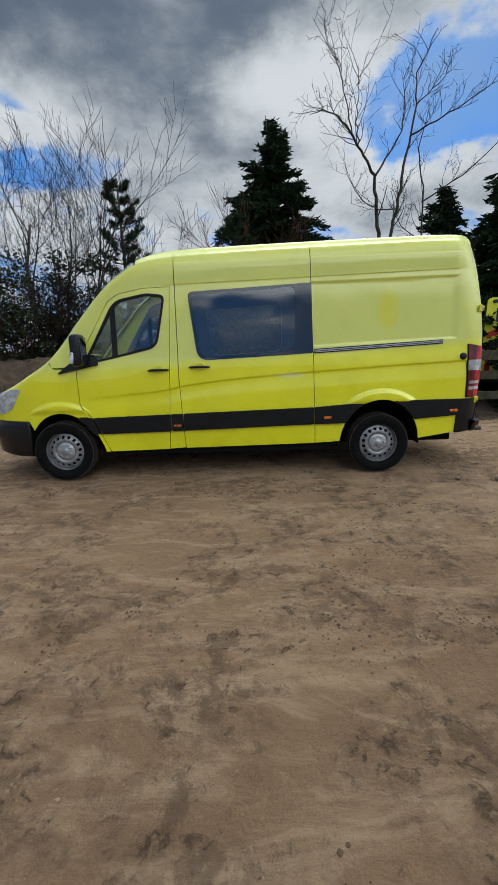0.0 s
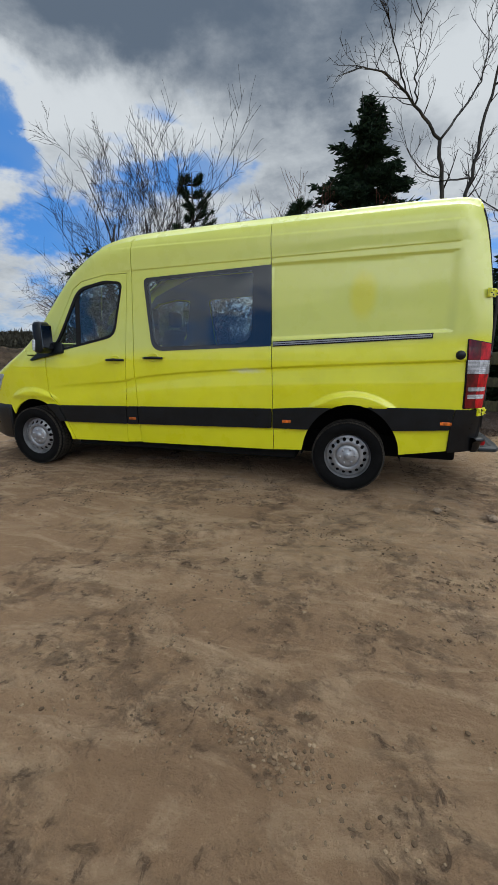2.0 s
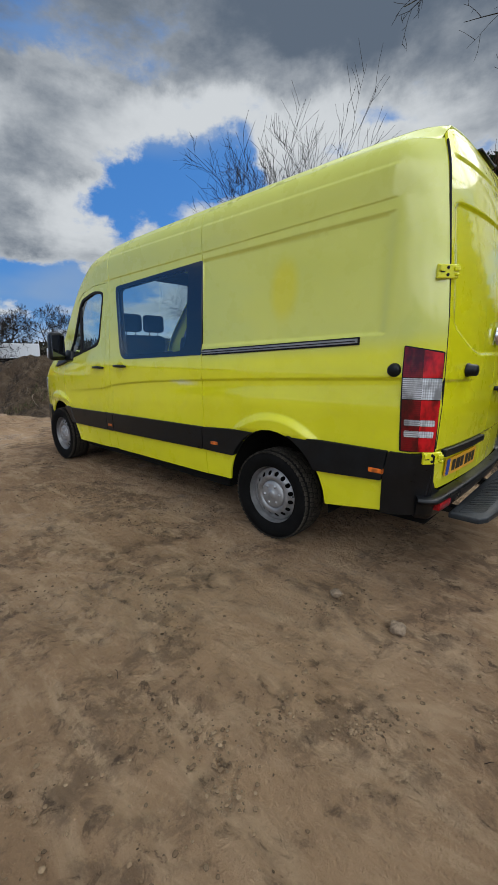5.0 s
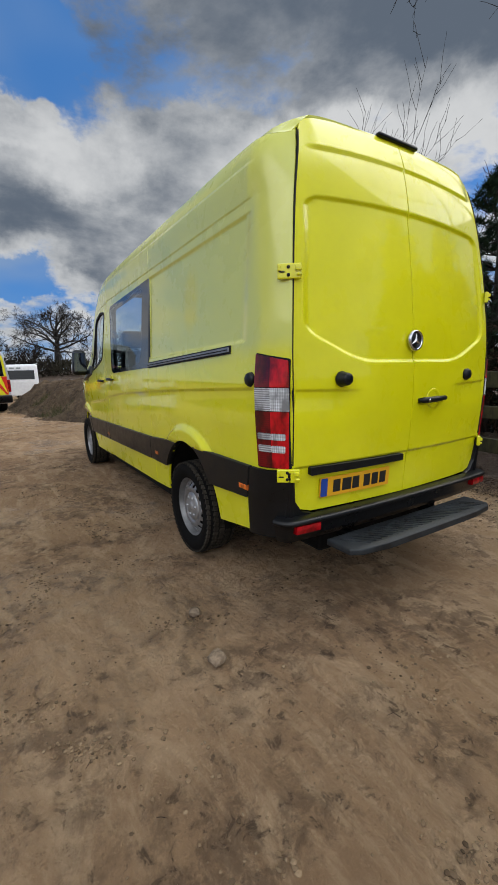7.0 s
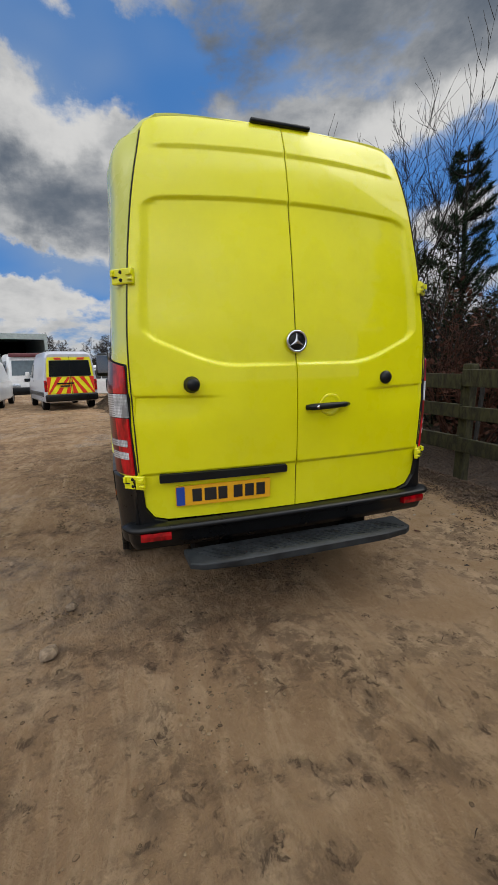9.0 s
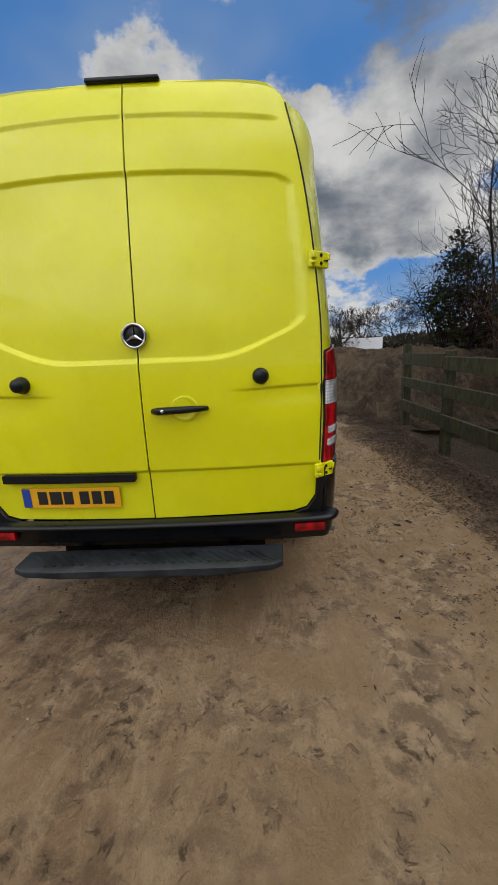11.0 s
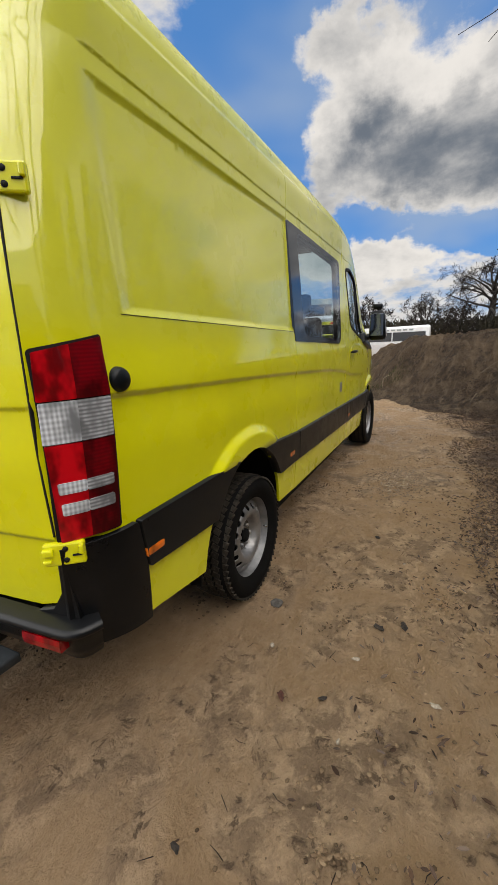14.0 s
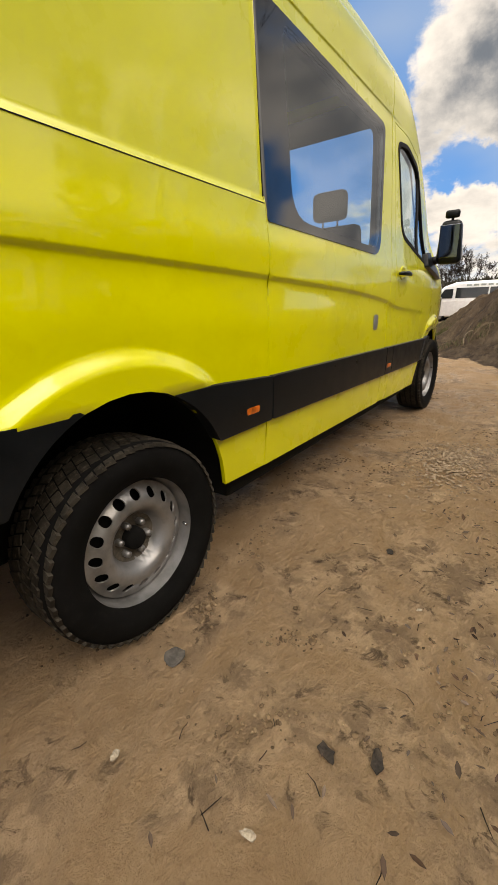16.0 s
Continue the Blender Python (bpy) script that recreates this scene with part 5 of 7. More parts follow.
    # rear bumper: a low bar round the tail and two corner pieces up to the lamps
    v, f = [], []
    path = []
    for u in np.linspace(-0.90, 0.90, 57):
        a, sg = abs(u), math.copysign(1, u)
        if a < 0.72:
            t = a / 0.72
            x, y = 1.232 - 0.03 * t ** 2.5, 0.86 * t
            nx, ny = 1.0, 0.10 * t
        else:
            t = (a - 0.72) / 0.28
            ang = t * math.pi / 2
            x, y = 0.945 + 0.257 * math.cos(ang) ** 0.75, 0.86 + 0.128 * math.sin(ang) ** 0.75
            nx, ny = math.cos(ang), math.sin(ang)
        path.append((x, sg * y, nx, sg * ny))
    prof = [(0.455, 0.11), (0.462, 0.055), (0.50, 0.040), (0.55, 0.034), (0.566, 0.018), (0.569, 0.002), (0.580, 0.0), (0.590, 0.005), (0.596, 0.020), (0.598, 0.075)]
    m = len(prof)
    for x, y, nx, ny in path:
        v += [(x - nx * d, y - ny * d, z) for z, d in prof]
    for k in range(len(path) - 1):
        f += [(k * m + j, (k + 1) * m + j, (k + 1) * m + j + 1, k * m + j + 1) for j in range(m - 1)]
    bumper = solid("rear_bumper", v, f, BUMPER, van, "black plastic rear bumper with scuffs")
    for s in (-1, 1):
        C = bare_flank(s)
        panel("bumper_corner", C, rounded([(0.878, 0.455), (float(tail_edge(0.5)) + 0.012, 0.48), (float(tail_edge(0.6)) + 0.012, 0.60), (float(tail_edge(0.84)) + 0.004, 0.846), (0.912, 0.850), (0.882, 0.664)], 0.01), BUMPER, bumper, lift=0.022, depth=0.04, step=0.03)
        edge = [(0.735, 0.598), (0.802, 0.617), (0.85, 0.685), (0.868, 0.80), (0.872, 0.846), (0.885, 0.846), (0.90, 0.60)]
        panel("bumper_corner", TB, [(s * y, z) for y, z in edge], BUMPER, bumper, lift=0.010, depth=0.03, step=0.03)
        rp = [p for p in path if 0.71 < s * p[1] < 0.885]
        v, f = [], []
        for x, y, nx, ny in rp:
            v += [(x + nx * d, y + ny * d, z) for z, d in ((0.520, -0.04), (0.522, -0.004), (0.545, 0.0), (0.564, -0.002), (0.566, -0.04))]
        for k in range(len(rp) - 1):
            f += [(k * 5 + j, k * 5 + 5 + j, k * 5 + 6 + j, k * 5 + j + 1) for j in range(4)]
        f += [tuple(range(5)), tuple(range(len(v) - 5, len(v)))]
        solid("bumper_reflector", v, f, REDLAMP, bumper, "red rear reflector", False)
    # step
    bm = bmesh.new()
    ol = [(1.19, -0.67), (1.36, -0.665), (1.398, -0.60), (1.418, -0.42), (1.420, 0.0), (1.418, 0.42), (1.398, 0.60), (1.36, 0.655), (1.19, 0.665)]
    lo, hi = [bm.verts.new((x, y, 0.412)) for x, y in ol], [bm.verts.new((x, y, 0.448)) for x, y in ol]
    bm.faces.new(lo[::-1]), bm.faces.new(hi)
    for k in range(len(ol)):
        bm.faces.new((lo[k], lo[(k + 1) % len(ol)], hi[(k + 1) % len(ol)], hi[k]))
    bmesh.ops.bevel(bm, geom=bm.edges[:], offset=0.009, segments=3, affect="EDGES", profile=0.5)
    stp = part("rear_step", bm, STEPM, van, "worn grey-black rear step", True)
    for k in range(26):
        y = -0.56 + 1.12 * k / 25
        part("step_rib", box_bm((0.16, 0.014, 0.006), (1.30, y, 0.449), 0, Matrix.Rotation(0.75, 4, "Z")), STEPM, stp)
    for y in (-0.42, -0.10, 0.20, 0.48):
        v, f = lathe([(0.0005, 0.006), (0.014, 0.006), (0.016, 0.0)], 14, "z")
        solid("step_bolt", [(a + 1.28, b + y, c + 0.446) for a, b, c in v], f, SEAL, stp)
    for y in (-0.4, 0.4):
        part("step_bracket", box_bm((0.30, 0.06, 0.05), (1.15, y, 0.38), 0.008), TRIM, stp)
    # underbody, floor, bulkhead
    # added dark box that blocks light through the gap below the doors
    part("gap_filler", box_bm((0.06, 1.36, 0.14), (1.08, 0, 0.56), 0.01), DARK, van)
    # set low and wide to deepen the shade on the ground beneath
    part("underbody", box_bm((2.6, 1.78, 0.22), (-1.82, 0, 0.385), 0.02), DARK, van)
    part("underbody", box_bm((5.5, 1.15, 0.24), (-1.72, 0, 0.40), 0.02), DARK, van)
    part("cab_floor", box_bm((3.2, 1.80, 0.03), (-2.2, 0, 0.60), 0.005), TRIM, van)
    v = [(x, y, z) for x in (-0.61, -0.58) for y, z in ((-0.87, 0.6), (0.87, 0.6), (0.88, 1.4), (0.82, 2.25), (0.70, 2.45), (-0.70, 2.45), (-0.82, 2.25), (-0.88, 1.4))]
    solid("bulkhead", v, [tuple(range(8))[::-1], tuple(range(8, 16))] + [(k, (k + 1) % 8, (k + 1) % 8 + 8, k + 8) for k in range(8)], LINING, van, "grey cargo bulkhead", False)
    part("headliner", box_bm((1.80, 1.36, 0.02), (-1.48, 0, 2.42), 0.005), LINING, van)
    part("dashboard", box_bm((0.55, 1.70, 0.38), (-3.42, 0, 1.08), 0.10), TRIM, van, "dark grey dashboard", True)
    v, f = lathe([(0.185 + 0.016 * math.cos(t), 0.016 * math.sin(t)) for t in np.linspace(0, 2 * math.pi, 10)], 32, "x")
    part_w = solid("steering_wheel", [tuple(Matrix.Rotation(radians(-28), 4, "Y") @ Vector(p) + Vector((-2.98, 0.42, 1.27))) for p in v], f, TRIM, van)
    seat(van, (-2.78, 0.42, 0.64)), seat(van, (-2.78, -0.42, 0.64), "double_seat", 0.62, 2)
    # exhaust box and axle
    v, f = tube([(0, -0.80, 0.352), (0, 0.80, 0.352)], [0.05, 0.05], 12)
    solid("rear_axle", v, f, DARK, van)
    wheel_mesh(van, (0.0, -0.865, 0.352), -1, 10, True)
    wheel_mesh(van, (-3.665, -0.865, 0.352), -1, 40, True)
    wheel_mesh(van, (0.0, 0.865, 0.352), 1, 25, False)
    wheel_mesh(van, (-3.665, 0.865, 0.352), 1, 5, False)
    return van


build_van()


# ground
def wobble(x, y, scale, seed=0.0):
    return noise.noise(Vector((x * scale + seed, y * scale - seed, seed * 0.7)))


def step1(v, a, b):
    t = min(1.0, max(0.0, (v - a) / (b - a)))
    return t * t * (3 - 2 * t)


def land(x, y):
    """The height of the land without its small relief."""
    z = -0.45 * step1(-x, 19, 26) + 2.0 * step1(-x, 44, 66) + 1.2 * step1(y, 18, 60)
    z -= 0.32 * step1(y, 2.75, 3.7) * (1 - step1(y, 4.2, 6.5)) * step1(x, -4.4, -3.4)
    return z


def axis_steps(lo, hi, fine, far):
    inner = list(np.arange(lo, hi + 1e-6, fine))
    out, step, v = [], fine, hi
    while v < far:
        step *= 1.16
        v += step
        out.append(v)
    low, step, v = [], fine, lo
    while v > -far:
        step *= 1.16
        v -= step
        low.append(v)
    return np.array(low[::-1] + inner + out)


def wheel_marks(x, y):
    """Shallow tyre tracks pressed into the earth, ridged where the print has held."""
    z = 0.0
    for x0, y0, slope, curl, wide, deep in TRACKS:
        c = y0 + slope * (x - x0) + curl * (x - x0) ** 2
        d = abs(y - c) / wide
        if d < 1.6:
            hold = step1(wobble(x, y, 0.9, 17.0 + y0), -0.15, 0.25)
            z += hold * deep * (-(1 - step1(d, 0.75, 1.0)) + 0.7 * step1(d, 0.9, 1.15) * (1 - step1(d, 1.2, 1.6)))
            if d < 1:
                z += hold * 0.35 * deep * math.sin(2 * math.pi * (x + 0.6 * abs(y - c)) / 0.085) * step1(wobble(x, y, 1.7, 9.0 - y0), 0.0, 0.25)
    return z


TRACKS = [(1.34, -2.10, 0.47, 0.02, 0.10, 0.012), (0.5, -1.66, 0.50, 0.03, 0.11, 0.010), (1.47, -1.50, 0.40, 0.0, 0.09, 0.008), (0.0, -3.3, 0.30, 0.03, 0.11, 0.010),
          (-1.0, -3.9, 0.22, 0.02, 0.10, 0.010), (0.6, -2.2, 0.12, 0.02, 0.11, 0.009), (-1.5, -2.6, 0.10, -0.02, 0.12, 0.009), (0.0, 1.35, -0.03, 0.01, 0.11, 0.008), (-2.5, -4.6, 0.35, 0.02, 0.11, 0.010)]


def build_ground():
    xs, ys = axis_steps(-4.6, 3.4, 0.028, 1600), axis_steps(-5.4, 2.6, 0.028, 1600)
    verts = []
    for y in ys:
        for x in xs:
            z = land(x, y)
            if abs(x) < 16 and abs(y) < 16:
                z += 0.020 * wobble(x, y, 0.55, 3.0) + 0.011 * wobble(x, y, 2.1, 7.0) + 0.006 * wobble(x * 0.5, y, 7.0, 11.0)
                z += 0.006 * max(0.0, wobble(x, y, 13.0, 5.0))
                if -5 < x < 4 and -5.6 < y < 3:
                    z += wheel_marks(x, y)
                # the wheels stand on firm, level spots
                for wx in (0.0, -3.665):
                    for wy in (-0.87, 0.87):
                        d = math.hypot((x - wx) / 1.4, y - wy)
                        if d < 0.45:
                            z *= step1(d, 0.12, 0.45)
            verts.append((x, y, z))
    n = len(xs)
    faces = [(j * n + k, j * n + k + 1, (j + 1) * n + k + 1, (j + 1) * n + k) for j in range(len(ys) - 1) for k in range(n - 1)]
    g = solid("ground", verts, faces, GROUND)
    return tagged(g, "bare brown trodden earth yard with scuffs and wheel marks", "ground", kind="structure")


BANK_FOOT = [(-16.0, -1.9), (-12.6, -1.45), (-10.4, -0.75), (-8.6, -0.15), (-7.6, 1.0), (-6.4, 1.95), (-5.2, 2.5), (-4.5, 3.1), (-4.3, 4.2), (-4.6, 7.0), (-6.0, 12.0)]


def bank_in(x, y):
    """How far a spot lies inside the foot of the bank."""
    best, sgn = 1e9, -1
    for (x0, y0), (x1, y1) in zip(BANK_FOOT, BANK_FOOT[1:]):
        dx, dy = x1 - x0, y1 - y0
        t = min(1, max(0, ((x - x0) * dx + (y - y0) * dy) / (dx * dx + dy * dy)))
        d = math.hypot(x - x0 - t * dx, y - y0 - t * dy)
        if d < best:
            best = d
            sgn = 1 if dx * (y - y0) - dy * (x - x0) > 0 else -1
    return best * sgn


def build_bank():
    xs, ys = np.arange(-15.8, -3.6, 0.085), np.arange(-2.6, 11.0, 0.085)
    verts, keep = [], []
    for y in ys:
        for x in xs:
            d = bank_in(x, y) + 0.25 * wobble(x, y, 0.9, 21.0)
            top = 1.34 - 0.35 * step1(-x, 9.0, 13.0) + 0.16 * wobble(x, y, 0.6, 9.0)
            h = top * step1(d, -0.1, 1.75) * (1 - 0.75 * step1(d, 2.6, 5.2))
            rough = min(1.0, max(0.0, d + 0.35))
            h += rough * (0.10 * wobble(x, y, 1.7, 4.0) + 0.075 * wobble(x * 0.6 - y * 0.8, x * 0.3 + y * 0.25, 5.0, 8.0) + 0.05 * wobble(x, y, 8.0, 6.0) + 0.03 * wobble(x, y, 15.0, 2.0))
            verts.append((x, y, h - 0.05 * (d < -0.25)))
            keep.append(d > -0.45)
    n = len(xs)
    faces = []
    for j in range(len(ys) - 1):
        for k in range(n - 1):
            q = (j * n + k, j * n + k + 1, (j + 1) * n + k + 1, (j + 1) * n + k)
            if any(keep[i] for i in q):
                faces.append(q)
    b = solid("soil_bank", verts, faces, SOIL)
    tagged(b, "long heap of loose dark brown soil with a rough crest", "earth bank", kind="structure")


def bank_top(x, y):
    d = bank_in(x, y)
    top = 1.30 - 0.35 * step1(-x, 9.0, 13.0)
    return max(0.0, top * step1(d, -0.1, 1.9) * (1 - 0.75 * step1(d, 2.6, 5.2)))


build_ground()
build_bank()


def pebble(rng, size):
    bm = bmesh.new()
    bmesh.ops.create_icosphere(bm, subdivisions=1, radius=size)
    s = (rng.uniform(0.7, 1.3), rng.uniform(0.7, 1.3), rng.uniform(0.35, 0.7))
    v = [(p.co.x * s[0] * rng.uniform(0.8, 1.2), p.co.y * s[1] * rng.uniform(0.8, 1.2), p.co.z * s[2] * rng.uniform(0.8, 1.2)) for p in bm.verts]
    f = [tuple(i.index for i in q.verts) for q in bm.faces]
    bm.free()
    return v, f


def build_litter():
    rng = random.Random(5)
    kinds = [pebble(rng, 1.0) for _ in range(10)]
    bits = []
    for k in range(2600):
        x, y = rng.uniform(-5.5, 4.5), rng.uniform(-5.8, 3.4)
        if wobble(x, y, 0.8, 31.0) + rng.uniform(-0.35, 0.35) < 0.08:
            continue
        s = min(0.011, 0.0022 * rng.paretovariate(1.6))
        v, f = kinds[rng.randrange(10)]
        a = rng.uniform(0, 6.28)
        c, d = math.cos(a) * s, math.sin(a) * s
        z = land(x, y) + 0.02 * wobble(x, y, 0.55, 3.0) + 0.011 * wobble(x, y, 2.1, 7.0) + s * 0.2
        bits.append(([(x + p[0] * c - p[1] * d, y + p[0] * d + p[1] * c, z + p[2] * s) for p in v], f))
    heaps = [(rng.uniform(-4.5, 4.2), rng.uniform(-5.4, 2.6), rng.uniform(0.03, 0.16), rng.uniform(0, 3.14)) for _ in range(190)]
    for k in range(13000):
        hx, hy, wide, ang = heaps[int(190 * rng.random() ** 1.4)]
        u, w = rng.gauss(0, wide * 1.8), rng.gauss(0, wide * 0.6)
        x, y = hx + u * math.cos(ang) - w * math.sin(ang), hy + u * math.sin(ang) + w * math.cos(ang)
        s = 0.003 + 0.007 * rng.random() ** 1.8
        v, f = kinds[rng.randrange(10)]
        z = land(x, y) + 0.02 * wobble(x, y, 0.55, 3.0) + 0.011 * wobble(x, y, 2.1, 7.0) + s * 0.15
        a = rng.uniform(0, 6.28)
        c, d = math.cos(a) * s, math.sin(a) * s
        bits.append(([(x + p[0] * c - p[1] * d, y + p[0] * d + p[1] * c, z + p[2] * s) for p in v], f))
    v, f = joined(bits)
    tagged(solid("gravel", v, f, STONES, soft=False), "small brown and grey stones strewn over the earth", "gravel", kind="stuff")
    # fallen leaves along the fence and up the bank's foot
    bits = []
    for k in range(60000):
        x, y = rng.uniform(-8.5, 4.0), rng.gauss(2.65, 0.50) if rng.random() < 0.8 else rng.uniform(1.6, 6.0)
        edge = 2.12 + 0.18 * wobble(x, 0, 0.9, 2.0) - 0.1 * (x < -3)
        if x < -4.2:
            d = bank_in(x, y)
            if d < -0.7 or d > (1.5 if x > -6.3 else 0.7) + 0.7 * wobble(x, y, 1.0):
                continue
        elif y < edge:
            if rng.random() > 0.03 + 0.17 * max(0.0, 1 - (edge - y) / 0.9) or y < edge - 1.25:
                continue
        z = land(x, y) + bank_top(x, y) + 0.02 * wobble(x, y, 0.55, 3.0) + 0.011 * wobble(x, y, 2.1, 7.0) + rng.uniform(0.004, 0.035)
        s = rng.uniform(0.007, 0.021)
        m = Matrix.Translation((x, y, z)) @ Euler((rng.gauss(0, 0.3), rng.gauss(0, 0.3), rng.uniform(0, 6.28))).to_matrix().to_4x4() @ Matrix.Diagonal((s, s * rng.uniform(0.55, 0.9), s, 1))
        bits.append(moved(LEAF, m))
    v, f = joined(bits)
    tagged(solid("leaf_litter", v, f, LEAVES, soft=True), "brown fallen leaves lying along the fence", "leaves", kind="stuff")


def build_sticks():
    rng = random.Random(8)
    bits = []
    for k in range(210):
        x, y = (rng.uniform(-3.0, 2.6), 1.0 + 1.6 * rng.random() ** 0.7) if k % 3 else (rng.uniform(-4.0, 4.0), rng.uniform(-4.5, 3.0))
        a, ln = rng.uniform(0, 6.28), rng.uniform(0.02, 0.065)
        z = land(x, y) + 0.02 * wobble(x, y, 0.55, 3.0) + 0.011 * wobble(x, y, 2.1, 7.0) + 0.006
        b = a + rng.gauss(0, 0.4)
        pts = [(x, y, z), (x + ln * 0.5 * math.cos(a), y + ln * 0.5 * math.sin(a), z + 0.006), (x + ln * (math.cos(a) + math.cos(b)) * 0.5, y + ln * (math.sin(a) + math.sin(b)) * 0.5, z + 0.002)]
        bits.append(tube(pts, [0.0014, 0.0013, 0.0008], 4))
    v, f = joined(bits)
    tagged(solid("fallen_twigs", v, f, TWIG), "thin dark twigs fallen on the earth", "twigs", kind="stuff")


LEAF = ([(-1, 0, 0.12), (-0.4, -0.42, 0.22), (0.35, -0.4, 0.2), (1, 0, 0.15), (0.35, 0.4, 0.2), (-0.4, 0.42, 0.22), (0, 0, 0.0)],
        [(0, 1, 6), (1, 2, 6), (2, 3, 6), (3, 4, 6), (4, 5, 6), (5, 0, 6)])
build_litter()
build_sticks()


# bare trees
def grow(rng, start, way_up, length, radius, depth, out, spread=0.6, lift=0.25, kids=3, bend=0.25, taper=0.35, twig=0.004):
    """Adds a limb and its boughs to out as tapered tubes."""
    n = max(4, int(length / 0.35) + 2) if depth > 1 else 4
    n = min(n, 12)
    p = [float(c) for c in start]
    ln = math.sqrt(sum(c * c for c in way_up))
    d = [c / ln for c in way_up]
    pts, rad = [tuple(p)], [radius]
    g, q = bend * 0.9 / n ** 0.5, lift * 0.35 * 0.9 / n ** 0.5
    for k in range(1, n):
        d = [d[0] + rng.gauss(0, g), d[1] + rng.gauss(0, g), d[2] + rng.gauss(0, g) + q]
        ln = math.sqrt(d[0] * d[0] + d[1] * d[1] + d[2] * d[2])
        d = [c / ln for c in d]
        p = [c + e * length / (n - 1) for c, e in zip(p, d)]
        pts.append(tuple(p))
        rad.append(max(twig * 0.6, radius * (1 - (1 - taper) * k / (n - 1))))
    out[depth].append(tube(pts, rad, 7 if depth >= 3 else (5 if depth == 2 else 3)))
    if depth <= 0:
        return
    total = kids + (1 if rng.random() < 0.5 else 0)
    for k in range(total):
        at = 0.30 + 0.70 * (k + rng.uniform(0.1, 0.9)) / total
        i = min(n - 2, int(at * (n - 1)))
        t = at * (n - 1) - i
        s = [e * (1 - t) + f * t for e, f in zip(pts[i], pts[i + 1])]
        a = rng.uniform(0, 6.28)
        c, e = math.cos(a), math.sin(a)
        side = (d[1] * 0.3 - d[2] * e, d[2] * c - d[0] * 0.3, d[0] * e - d[1] * c)
        ln = max(1e-6, math.sqrt(sum(w * w for w in side)))
        w = spread * rng.uniform(0.7, 1.2) / ln
        nd = [d[j] * (1 - spread * 0.5) + side[j] * w + (lift * 0.3 if j == 2 else 0) for j in range(3)]
        grow(rng, s, nd, length * rng.uniform(0.42, 0.68) * (1.15 - 0.35 * at), max(twig, rad[i] * rng.uniform(0.42, 0.62)), depth - 1, out, spread, lift, kids, bend, 0.3, twig)


def bare_tree(name, label, at, stems, seed, height, radius, depth=4, spread=0.7, lift=0.3, kids=4, bend=0.25, lean=0.3, bark=None, twigs=None, category="tree", group="", twig=0.004):
    rng = random.Random(seed)
    t = thing(name, label, category, group, at=at)
    out = {k: [] for k in range(depth + 1)}
    for k in range(stems):
        a = 6.28 * k / max(1, stems) + rng.uniform(-0.5, 0.5)
        w = np.array([math.cos(a) * lean * (stems > 1), math.sin(a) * lean * (stems > 1), 1.0]) + np.array([rng.gauss(0, 0.06), rng.gauss(0, 0.06), 0])
        s = (0.12 * math.cos(a) * (stems > 1), 0.12 * math.sin(a) * (stems > 1), -0.08)
        grow(rng, s, w, height * rng.uniform(0.62, 0.80), radius * rng.uniform(0.75, 1.1), depth, out, spread, lift, kids, bend, 0.35, twig)
    for v, f in out[depth]:
        solid("trunk", v, f, bark or BARK, t)
    v, f = joined([p for k in range(depth) for p in out[k]])
    solid("crown", v, f, twigs or TWIG, t, "bare winter twigs")
    return t


